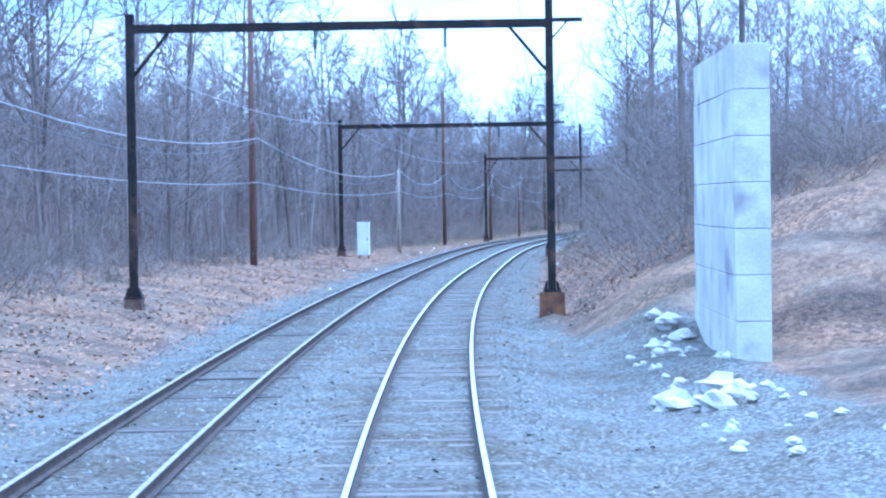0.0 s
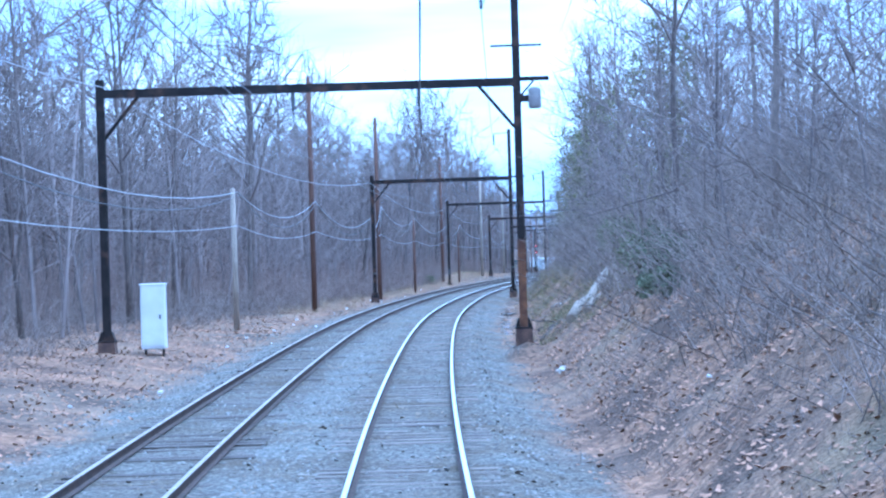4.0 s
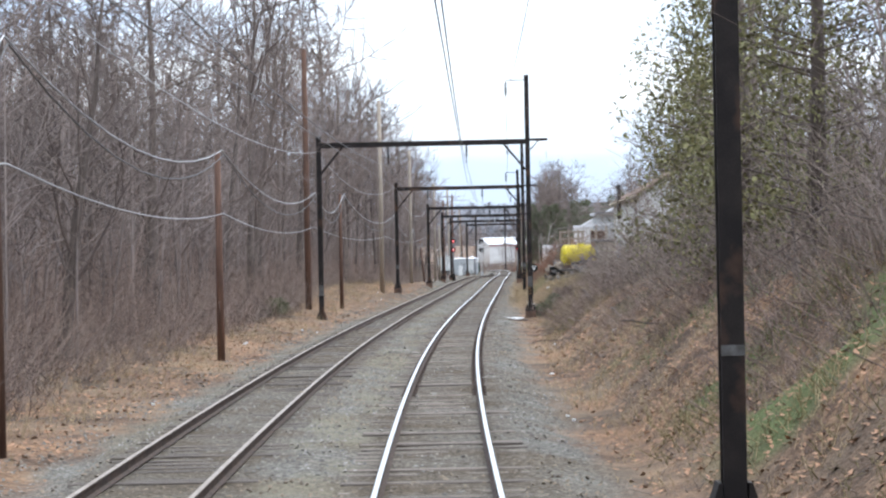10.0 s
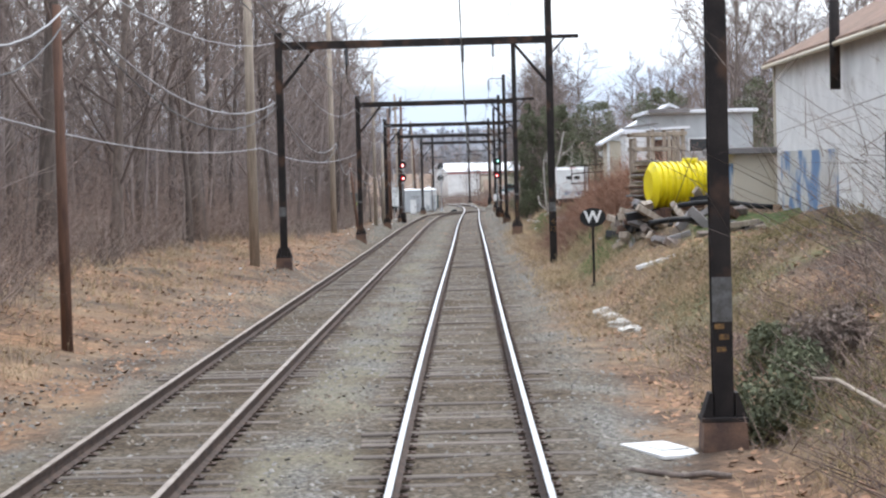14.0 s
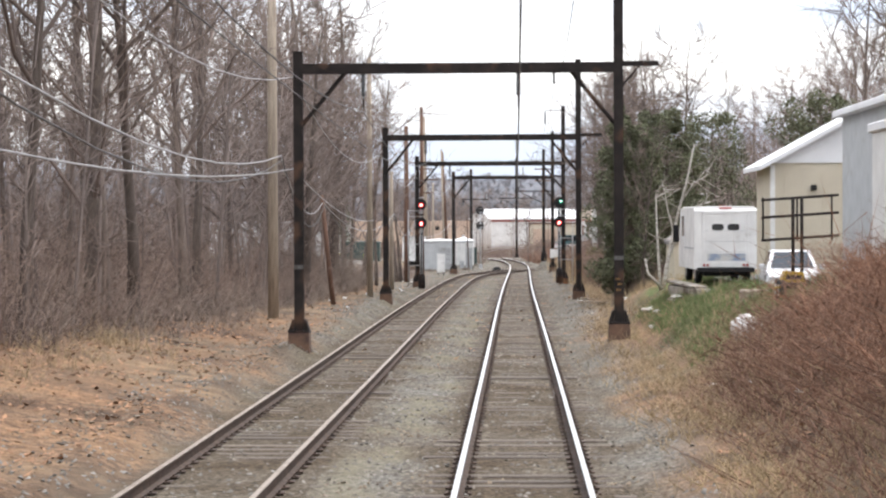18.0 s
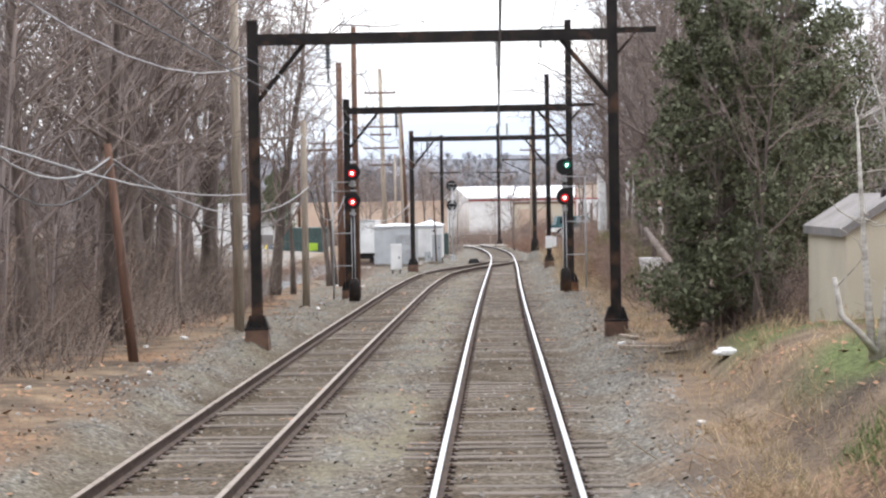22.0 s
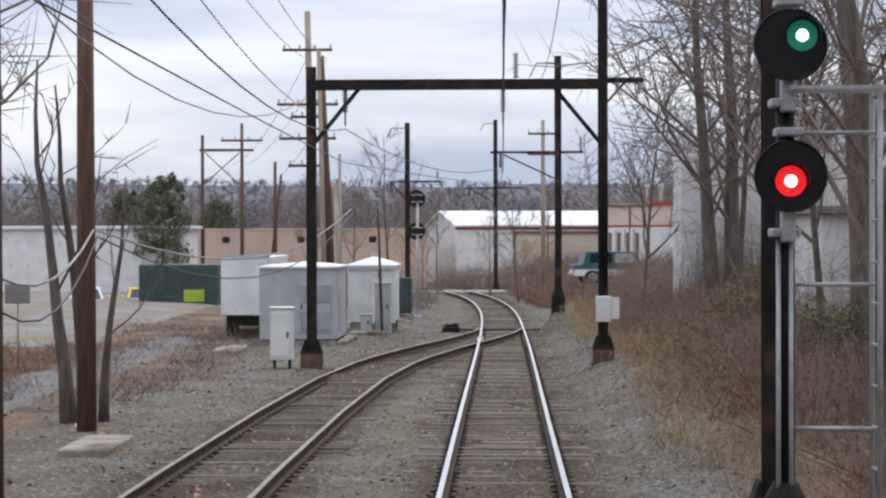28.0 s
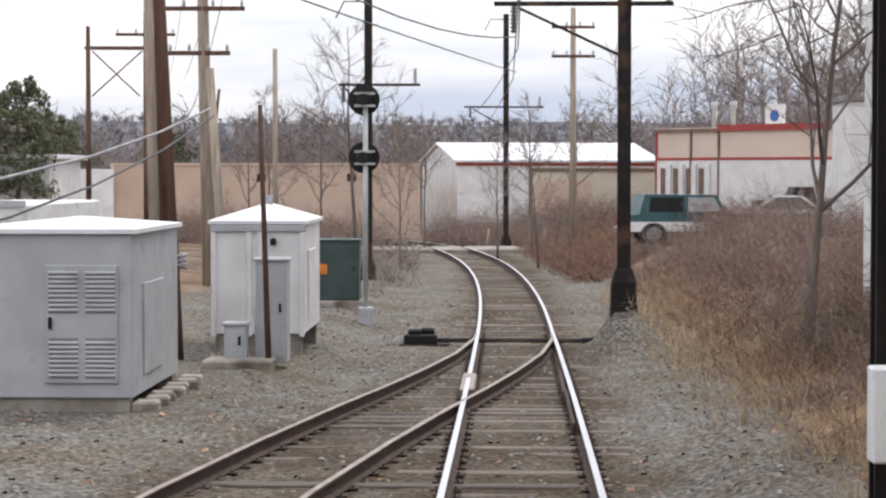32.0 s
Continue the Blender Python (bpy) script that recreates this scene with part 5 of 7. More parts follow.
for z, x0, x1 in ((4.2, 5.1, 6.8), (3.75, 5.1, 6.75), (3.3, 5.15, 6.7)):
    for y in (-0.08, 1.68):
        part("beam", Shape().box(x0, x1, y - 0.03, y + 0.03, z - 0.06, z + 0.06, 0.006), PALE_POLE, rack)
part("roof_sheet", Shape().prism([(4.95, 4.4), (5.9, 4.5), (5.9, 4.54), (4.95, 4.44)], -0.2, 1.9, "y"), GREY_ROOF, rack)
pile = thing("plank_pile", place(292.2, 5.45, float(height(292.2, 5.45)), -12), "tall pile of weathered grey planks", "timber pile")
for k in range(34):
    z = 0.0 + 0.05 * k
    w = rng.uniform(0.35, 0.62) * (1 - 0.006 * k)
    x = rng.normal(0, 0.09)
    part("plank", Shape().box(x - w, x + w, -0.5 + rng.normal(0, 0.1), 0.5 + rng.normal(0, 0.1), z - 0.02 - (0.4 if k == 0 else 0), z + rng.uniform(0.015, 0.032), 0.004), (PALE_POLE, GREY_ROOF, WOOD_POLE, PALE_POLE)[k % 4], pile)
shed = box_building("pole_barn", 348, 352, 7.9, 14.9, 0.9, 4.95, CREAM, "cream metal-sided building with a white gable", ROOF_WHITE, 1.9, 0.4, along=True)
part("gable_face", Shape().prism([(7.8, 4.96), (15.0, 4.96), (11.4, 6.8)], -0.06, 0.0, "y"), ROOF_WHITE, shed, "white gable")
part("corner_trim", Shape().box(7.86, 8.0, -0.05, 0.1, 0.9, 4.9), WHITE, shed)
part("wall_lamp", Shape().box(9.1, 9.28, -0.2, 0, 4.1, 4.28, 0.03), BLACK, shed)
for x in np.arange(8.3, 14.8, 0.6):
    part("siding_rib", Shape().box(x - 0.02, x + 0.02, -0.025, 0, 1.0, 4.8), CREAM, shed)
dumpster = box_building("garage", 333, 341, 9.0, 14, 0.8, 5.95, GREY_BOX, "plain grey flat-roofed workshop in the yard", ROOF_WHITE)
window(dumpster, 11.6, 4.4, 1.4, 0.6, mats=GLASS)
part("roof_beam", Shape().box(8.9, 10.9, -0.5, -0.3, 6.0, 6.2), GREY_ROOF, dumpster)
low = box_building("low_shed", 355, 359, 5.42, 7.0, 0.4, 2.42, CREAM, "small pale concrete shed with a shallow gable", GREY_ROOF, 0.5, 0.08, along=True)
part("roof_vent", Shape().box(6.1, 6.34, 0.5, 0.74, 2.85, 3.12, 0.02), RUST, low)
house = box_building("clapboard_house", 408, 416, 7.2, 12.5, 0.3, 3.4, CREAM, "cream clapboard house with a steep brown gable", BROWN_ROOF, 2.6, 0.35, along=True, category="house")
for z in np.arange(0.45, 5.6, 0.2):
    w = 5.3 if z < 3.4 else 5.3 * (1 - (z - 3.4) / 2.6)
    part("clapboard", Shape().box(9.85 - w / 2, 9.85 + w / 2, -0.03, 0.015, z - 0.1, z + 0.07), CREAM, house)
window(house, 9.6, 4.3, 0.3, 0.7, y=-0.04)
hut = box_building("white_hut", 424, 430, 7.0, 11.0, 0.4, 3.6, WHITE, "white flat-roofed building behind bare trees", GREY_ROOF)
tallb = box_building("white_warehouse", 445.2, 448.2, 5.72, 14.5, 0.4, 5.7, WHITE, "tall white weathered building covered in bare vines", WHITE, 0.0, 0.03)
window(tallb, 9.5, 3.0, 1.0, 1.0)
box_building("white_shed", 474, 477, 9.9, 12.5, 0.8, 5.5, WHITE, "narrow white shed behind the parked cars", GREY_ROOF, 0.0, 0.1)

# tank, rubble and sign
tank = thing("storage_tank", place(290.0, 6.2, 1.80, 12), "bright yellow ribbed plastic tank lying on its side", "tank")
zs, rr = [], []
for k in range(11):
    y = -0.92 + 0.17 * k
    zs += [y, y + 0.06, y + 0.09, y + 0.15]
    rr += [0.66, 0.66, 0.585, 0.585]
body = Shape().tube([(y, 0, 0.85) for y in [-1.05] + zs + [1.06]], [0.45] + rr + [0.42], 28, smooth=False)
part("tank_body", body, YELLOW, tank)
part("tank_neck", Shape().tube([(0.2, 0, 1.4), (0.2, 0, 1.6)], 0.22, 14), YELLOW, tank)
for x in (-0.7, 0.7):
    part("cradle", Shape().box(x - 0.1, x + 0.1, -0.7, 0.7, -0.1, 0.22, 0.02), WOOD_POLE, tank)
DEBRIS = (WOOD_POLE, PALE_POLE, BLACK, PALE_POLE, GREY_ROOF, BARK)
for k in range(130):
    s, x = rng.uniform(281, 292), rng.uniform(4.9, 7.2)
    if k > 62:
        s, x = rng.uniform(287, 291.5), rng.uniform(4.3, 5.1)
    w, d, h = rng.uniform(0.03, 0.14), rng.uniform(0.25, 1.0), rng.uniform(0.015, 0.07)
    z = float(height(s, x)) + (rng.uniform(0, 0.28) if k <= 62 else rng.uniform(0.0, 0.9))
    solid("scrap_plank", Shape().box(-w, w, -d / 2, d / 2, -h - 0.1, h, 0.01), DEBRIS[int(rng.integers(0, 6))], place(s, x, z) @ pose(0, 0, 0, rng.normal(0, 20), rng.normal(0, 20), rng.uniform(0, 180)), "scrap board lying in a rubble heap", "scrap", "rubble heap")
for s, x, tilt in ((285, 6.0, 15), (286.2, 6.9, -20)):
    t = np.linspace(0, 2.6, 14)
    solid("drain_pipe", Shape().tube([(a - 1.3, 0.12 * math.sin(a * 2.2), 0.08 + 0.08 * math.sin(a * 1.7)) for a in t], 0.075, 10), BLACK, place(s, x, float(height(s, x)) + 0.1, tilt), "black corrugated drain pipe on rubble", "pipe")
for s, x, turn in ((289.5, 4.75, 24), (280.2, 4.55, 35)):
    solid("white_board", Shape().box(-0.55, 0.55, -0.07, 0.07, -0.03, 0.06, 0.008), WHITE, place(s, x, float(height(s, x)) + 0.06) @ pose(0, 0, 0, 0, -14, turn - 20), "white painted board lying on the bank", "board", "loose boards")
solid("white_sheet", Shape().box(-0.3, 0.25, -0.6, 0.6, -0.03, 0.015, 0.006).box(-0.15, 0.2, -0.2, 0.4, 0.01, 0.035, 0.01), WHITE, place(254.3, 2.25, float(height(254.3, 2.25)) + 0.05, 20), "crumpled white plastic sheet on gravel", "litter")
sign = thing("whistle_sign", place(283.5, 3.22, 0), "round black whistle sign on a rusty post", "sign")
part("post", Shape().box(-0.03, 0.03, -0.02, 0.02, -0.2, 1.72), RUST, sign)
part("foot", Shape().box(-0.07, 0.07, -0.05, 0.05, -0.3, 0.2), RUST, sign)
sh = Shape()
aa = np.arange(24) * 2 * math.pi / 24
sh.prism([(0.33 * math.cos(t), 1.9 + 0.24 * math.sin(t)) for t in aa], -0.04, -0.02, "y")
face = part("face", sh, BLACK, sign)
txt = bpy.data.curves.new("letter", "FONT")
txt.body, txt.size, txt.align_x, txt.align_y, txt.extrude = "W", 0.42, "CENTER", "CENTER", 0.004
txt.offset = 0.012
to = bpy.data.objects.new("letter_curve", txt)
lm = bpy.data.meshes.new_from_object(to)
bpy.data.objects.remove(to)
lm.materials.append(WHITE)
lo = part("letter", lm, [], sign, "worn white letter")
lo.matrix_local = pose(0, -0.05, 1.9, 90, 0, 0)

# retaining blocks, litter
low_wall = thing("low_wall", place(334.6, 4.55, 0, 3.5), "low weathered concrete wall along the drive", "wall")
for k in range(3):
    part("wall_block", Shape().box(-0.13, 0.13, k * 1.8, k * 1.8 + 1.79, 0.2, 1.42 - 0.02 * k, 0.02), CONCRETE, low_wall)
part("coping", Shape().box(-0.17, 0.17, 0.3, 5.5, 1.43, 1.49, 0.015), CONCRETE, low_wall)
for s, x, w, d, h in ((334.2, 4.85, 0.5, 0.4, 0.14), (333.8, 5.4, 0.4, 0.35, 0.12)):
    solid("concrete_block", Shape().box(-w / 2, w / 2, -d / 2, d / 2, -0.4, h, 0.04), CONCRETE, place(s, x, float(height(s, x)), 16), "broken concrete block at the edge of the drive", "concrete block", "concrete blocks")


def draped(name, s0, s1, l0, l1, material, label, category, up=0.03):
    """A paved sheet that follows the ground, with a skirt."""
    a, b = np.meshgrid(np.arange(s0, s1 + 0.1, 1.0), np.linspace(l0, l1, 14), indexing="ij")
    z = height(a, b) + up
    edge = (a == a.min()) | (a == a.max()) | (b == l0) | (b == l1)
    p = spot(a, b, np.where(edge, z - 0.15, z))
    ni_, nj_ = a.shape
    q = np.arange(ni_ * nj_).reshape(ni_, nj_)
    f = np.stack([q[:-1, :-1], q[:-1, 1:], q[1:, 1:], q[1:, :-1]], -1).reshape(-1, 4)
    return tagged(new(name, soup(name, p.reshape(-1, 3), f, material)), label, category, kind="structure")


draped("driveway", 334, 347, 4.95, 14, ASPHALT, "worn grey asphalt yard", "driveway", 0.06)
bag = Shape()
bag.tube([(0, 0, -0.1), (0, 0, 0.05), (0, 0, 0.2), (0.02, 0, 0.32), (0.03, 0, 0.36)], [0.22, 0.3, 0.28, 0.14, 0.03], 12)
solid("white_bag", bag, WHITE, place(320.6, 4.1, float(height(320.6, 4.1))), "crumpled white plastic bag on grass", "litter")
for k in range(60):
    s, x = rng.uniform(60, 420), rng.choice([rng.uniform(2.3, 5.0), rng.uniform(-7.5, -5.6)])
    a = rng.uniform(0.03, 0.09)
    solid("paper_scrap", Shape().box(-a, a, -a * 0.6, a * 0.6, -0.02, 0.02 + a * 0.25, 0.01), WHITE, place(s, x, float(height(s, x)) + 0.02) @ pose(0, 0, 0, rng.normal(0, 15), rng.normal(0, 15), rng.uniform(0, 180)), "scrap of pale litter on the ground", "litter", "litter")

# ---- vehicles ----
def wheel(parent, x, y, r, w):
    wh = part("wheel", Shape().tube([(x - w / 2, y, r), (x - w / 2 + 0.03, y, r), (x + w / 2 - 0.03, y, r), (x + w / 2, y, r)], [r - 0.03, r, r, r - 0.03], 18), RUBBER, parent)
    part("rim", Shape().tube([(x - w / 2 - 0.01, y, r), (x + w / 2 + 0.01, y, r)], r * 0.58, 14), CHROME, wh)
    return wh


van = thing("step_van", place(337.0, 5.36, float(height(338, 5.5)) + 0.05, 1.5) @ Matrix.Diagonal((0.78, 0.78, 0.78, 1)), "white boxy step van with a peeling rear door", "van")
vw, vl, vz0, vz1 = 1.04, 4.9, 0.48, 2.52
bd = Shape()
prof = [(0.0, vz0), (vl, vz0), (vl, 1.15), (vl - 0.25, 1.3), (vl - 0.55, vz1 - 0.1), (vl - 0.8, vz1), (0.1, vz1), (0.0, vz1 - 0.1)]
bd.prism(prof, -vw, vw, "x")
part("body", bd, WHITE, van)
part("roof_cap", Shape().box(-vw + 0.06, vw - 0.06, 0.1, vl - 0.8, vz1, vz1 + 0.05, 0.02), WHITE, van)
rd = part("rear_door", Shape().box(-0.68, 0.68, -0.03, 0.0, 0.72, 2.32, 0.01), WHITE, van, "peeling white roll-up door")
for z in (1.05, 1.4, 1.75):
    part("door_seam", Shape().box(-0.68, 0.68, -0.036, -0.03, z, z + 0.012), GREY_BOX, rd)
for x in (-0.26, 0.26):
    wn_ = Shape()
    wn_.prism([(x + 0.2 * math.copysign(abs(math.cos(t)) ** 0.6, math.cos(t)), 1.88 + 0.11 * math.copysign(abs(math.sin(t)) ** 0.7, math.sin(t))) for t in np.arange(20) * math.pi / 10], -0.045, -0.03, "y")
    part("rear_window", wn_, GLASS, rd)
part("peeling_patch", Shape().box(-0.62, 0.66, -0.034, -0.03, 0.76, 1.0), MURAL, rd, "peeling paint")
fr = Shape()
for a, b, c, d in ((-0.78, -0.68, 0.62, 2.4), (0.68, 0.78, 0.62, 2.4), (-0.78, 0.78, 2.32, 2.42), (-0.85, 0.85, 0.55, 0.72)):
    fr.box(a, b, -0.045, 0.0, c, d, 0.008)
part("door_frame", fr, WHITE, van)
part("marker_lamp", Shape().box(-0.2, 0.2, -0.03, 0.0, 2.48, 2.54, 0.01), RED, van)
for x in (-0.72, -0.6, 0.6, 0.72):
    part("tail_lamp", disc(x, -0.06, 0.62, 0.045, n=12, th=0.02), RED, van)
part("bumper", Shape().box(-0.95, 0.95, -0.16, 0.02, 0.38, 0.54, 0.02), BLACK, van)
part("cab_window", Shape().box(-vw - 0.012, -vw, vl - 1.75, vl - 1.15, 1.55, 2.25, 0.004), GLASS, van)
part("cab_door", Shape().box(-vw - 0.02, -vw, vl - 1.95, vl - 1.05, 0.6, 1.5, 0.006), WHITE, van)
part("mirror", Shape().box(-vw - 0.3, -vw - 0.1, vl - 1.05, vl - 0.95, 1.35, 1.95, 0.03), BLACK, van)
part("belt_rail", Shape().box(-vw - 0.02, -vw, 0.1, vl - 1.9, 1.15, 1.2), GREY_BOX, van)
part("windscreen", Shape().prism([(vl - 0.28, 1.45), (vl - 0.24, 1.45), (vl - 0.54, 2.4), (vl - 0.58, 2.4)], -vw + 0.1, vw - 0.1, "x"), GLASS, van)
part("chassis", Shape().box(-0.7, 0.7, 0.1, vl - 0.3, 0.25, 0.5), BLACK, van)
for x in (-0.8, 0.8):
    for y in (0.95, vl - 1.1):
        wheel(van, x, y, 0.36, 0.22)


def car(s, x, z, turn, paint, label, ln=4.3, w=0.85, hi=1.38, pickup=False, category="car"):
    c = thing("pickup_truck" if pickup else "car", place(s, x, z, turn), label, category, "parked vehicles")
    h0, belt = 0.28, hi * 0.62
    if pickup:
        prof = [(0, h0 + 0.12), (ln, h0 + 0.12), (ln, belt), (ln - 0.1, belt + 0.04), (ln * 0.66, belt + 0.06), (ln * 0.6, hi), (ln * 0.4, hi), (ln * 0.37, belt + 0.02), (0, belt + 0.02)]
        glass = [(ln * 0.635, belt + 0.07), (ln * 0.585, hi - 0.08), (ln * 0.415, hi - 0.08), (ln * 0.395, belt + 0.07)]
    if pickup:
        part("body", Shape().prism(prof, -w, w, "x"), paint, c)
        part("side_window", Shape().prism(glass, -w - 0.008, w + 0.008, "x"), GLASS, c)
    else:
        b = Shape()
        rows_ = [(0.0, 0.90, h0 + 0.12, belt - 0.10), (0.06, 1.0, h0, belt - 0.03), (ln * 0.2, 1.0, h0, belt + 0.02), (ln * 0.72, 1.0, h0, belt), (ln * 0.9, 0.97, h0, belt - 0.08), (ln - 0.06, 0.93, h0 + 0.02, belt - 0.16), (ln, 0.84, h0 + 0.14, belt - 0.26)]
        vs = []
        for y, k, z0, z1 in rows_:
            vs += [(-w * k, y, z0), (-w * k * 1.02, y, (z0 + z1) / 2), (-w * k * 0.93, y, z1), (w * k * 0.93, y, z1), (w * k * 1.02, y, (z0 + z1) / 2), (w * k, y, z0)]
        fs = [(q * 6 + e, q * 6 + (e + 1) % 6, q * 6 + 6 + (e + 1) % 6, q * 6 + 6 + e) for q in range(len(rows_) - 1) for e in range(6)] + [tuple(range(6)), tuple(range(len(vs) - 6, len(vs)))[::-1]]
        part("body", b.add(vs, [f[::-1] for f in fs], smooth=False), paint, c)
        y0, y1, y2, y3 = ln * 0.10, ln * 0.27, ln * 0.54, ln * 0.73
        lo_, hi_ = w * 0.92, w * 0.70
        cab = [(-lo_, y0, belt), (lo_, y0, belt), (lo_, y3, belt - 0.01), (-lo_, y3, belt - 0.01), (-hi_, y1, hi), (hi_, y1, hi), (hi_, y2, hi), (-hi_, y2, hi)]
        part("cabin", Shape().add(cab, [(0, 1, 5, 4), (1, 2, 6, 5), (2, 3, 7, 6), (3, 0, 4, 7), (4, 5, 6, 7)], convex=True), paint, c)

        def pane(name, corners, out):
            m = np.array(corners, float)
            q = m.mean(0) + (m - m.mean(0)) * np.array([0.84, 0.84, 0.80])
            o_ = np.array(out) * 0.006
            part(name, Shape().add(list(q + o_) + list(q - o_ * 0.5), [(0, 1, 2, 3), (4, 5, 6, 7), (0, 1, 5, 4), (1, 2, 6, 5), (2, 3, 7, 6), (3, 0, 4, 7)], convex=True), GLASS, c)
        pane("windscreen", [cab[2], cab[3], cab[7], cab[6]], (0, 1, 1))
        pane("rear_window", [cab[0], cab[1], cab[5], cab[4]], (0, -1, 1))
        pane("side_window", [cab[1], cab[2], cab[6], cab[5]], (1, 0, 0.3))
        pane("side_window", [cab[3], cab[0], cab[4], cab[7]], (-1, 0, 0.3))
        part("grille", Shape().box(-w * 0.5, w * 0.5, ln - 0.02, ln + 0.012, h0 + 0.2, belt - 0.3, 0.006), BLACK, c)
        for sx in (-1, 1):
            part("mirror", Shape().box(sx * (w + 0.05) - 0.07, sx * (w + 0.05) + 0.07, ln * 0.66, ln * 0.66 + 0.08, belt, belt + 0.13, 0.02), paint, c)
    for y in (-0.03, ln - 0.06):
        part("bumper", Shape().box(-w + 0.03, w - 0.03, y, y + 0.09, h0 + 0.05, h0 + 0.22, 0.02), paint if not pickup else CHROME, c)
    for sx in (-1, 1):
        part("headlight", Shape().box(sx * (w - 0.2) - 0.14, sx * (w - 0.2) + 0.14, ln - 0.05, ln + 0.012, belt - 0.3, belt - 0.16, 0.01), PALE_INS, c)
        part("tail_light", Shape().box(sx * (w - 0.14) - 0.1, sx * (w - 0.14) + 0.1, -0.015, 0.05, belt - 0.25, belt - 0.08, 0.01), RED, c)
        for y in (ln * 0.19, ln * 0.8):
            wheel(c, sx * (w - 0.1), y, 0.31, 0.2)
    return c


SILVER_CAR = mat("silver_car_paint", (0.62, 0.63, 0.65), (0.56, 0.57, 0.59), 2.0, 0.3, 0.0, 0.2, grit=0.02)
YELLOW_CAR = mat("yellow_car_paint", (0.75, 0.55, 0.02), None, 2.0, 0.35, 0.0, grit=0.02)
TEAL = mat("dark_teal_car_paint", (0.05, 0.12, 0.13), None, 2.0, 0.3, 0.0, grit=0.02)
car(336.4, 6.85, float(height(335, 6.6)) + 0.05, 176, SILVER_CAR, "silver hatchback parked beside the van", 3.4, 0.68, 1.2)
car(475, -16.4, -0.25, 12, YELLOW_CAR, "yellow car parked far across the lot")
car(472, -18.6, -0.2, 8, SILVER_CAR, "pale car parked far across the lot")
truck = thing("off_road_wagon", place(481, 3.85, 1.22, -84) @ Matrix.Diagonal((1, 1.2, 1, 1)), "two-tone white and dark blue off-road wagon parked on the bank", "car", "parked vehicles")
part("lower_body", Shape().prism([(0, 0.42), (3.5, 0.42), (3.5, 0.74), (0, 0.74)], -0.85, 0.85, "x"), WHITE, truck)
part("upper_body", Shape().prism([(0, 0.74), (3.5, 0.74), (3.5, 0.98), (2.75, 1.04), (2.45, 1.6), (0.5, 1.62), (0.36, 0.98), (0, 0.97)][::-1], -0.84, 0.84, "x"), TEAL, truck)
part("side_window", Shape().prism([(0.62, 1.06), (1.55, 1.06), (1.55, 1.52), (0.66, 1.52)], -0.85, 0.85, "x"), GLASS, truck)
part("side_window", Shape().prism([(1.68, 1.06), (2.6, 1.06), (2.38, 1.52), (1.68, 1.52)], -0.85, 0.85, "x"), PALE_INS, truck)
for y in (-0.08, 3.48):
    part("bumper", Shape().box(-0.8, 0.8, y, y + 0.1, 0.4, 0.56, 0.02), CHROME, truck)
for sx in (-1, 1):
    part("tail_light", Shape().box(sx * 0.74 - 0.08, sx * 0.74 + 0.08, -0.02, 0.05, 0.6, 0.85, 0.01), RED, truck)
    for y in (0.75, 2.75):
        wheel(truck, sx * 0.76, y, 0.36, 0.22)
car(484, 11.2, 1.5, 84, SILVER_CAR, "silver car parked beside the wagon", 3.6, 0.8, 1.3)
car(490, 13.0, 1.75, 88, BLACK, "black pickup parked in the far lot", 3.4, 0.8, 1.4, True, "pickup truck")
car(490.5, 15.6, 1.95, 92, TEAL, "dark teal car parked in the far lot", 3.6, 0.8, 1.35)
car(486.5, 8.4, 1.25, 86, SILVER_CAR, "silver car parked by the fence", 3.8, 0.8, 1.25)

# the boom lift by the bank
YELLOW_WORN = mat("worn_yellow_paint", (0.52, 0.33, 0.03), (0.30, 0.19, 0.04), 5.0, 0.6, 0.1, stain=(0.16, 0.09, 0.04), stain_scale=3.0, stain_at=0.55)
lift = thing("boom_lift", place(322.2, 4.95, float(height(322.2, 4.95)) + 0.02) @ Matrix.Diagonal((0.66, 0.66, 0.66, 1)), "rusty steel frame rack on a small yellow machine", "machine")
part("chassis", Shape().box(-0.1, 0.75, -0.4, 0.5, 0.34, 0.52, 0.03), RUST, lift)
part("engine_cover", Shape().prism([(-0.08, 0.52), (0.62, 0.52), (0.56, 0.80), (0.05, 0.84)], -0.36, 0.3, "y"), YELLOW_WORN, lift, "worn yellow cover")
part("cover_slot", Shape().box(0.05, 0.5, -0.372, -0.36, 0.6, 0.72), BLACK, lift)
part("tow_bar", Shape().tube([(0.0, -0.4, 0.42), (-0.35, -0.75, 0.36)], 0.035, 6), YELLOW_WORN, lift)
for y in (-0.3, 0.4):
    wheel(lift, -0.05, y, 0.3, 0.2)
    wheel(lift, 0.75, y, 0.3, 0.2)
part("column", Shape().tube([(0.3, 0, 0.8), (0.3, 0, 2.95)], 0.05, 8).tube([(0.55, 0, 0.8), (0.55, 0, 2.95)], 0.05, 8), RUST, lift)
for z in (1.75, 2.4, 2.9):
    part("rail_bar", Shape().tube([(-0.6, 0, z - 0.04), (1.6, 0, z + 0.1)], 0.04, 8), RUST, lift)
for x in (-0.55, 0.42, 1.4):
    part("upright", Shape().tube([(x, 0, 1.7), (x, 0, 2.95)], 0.03, 8), RUST, lift)

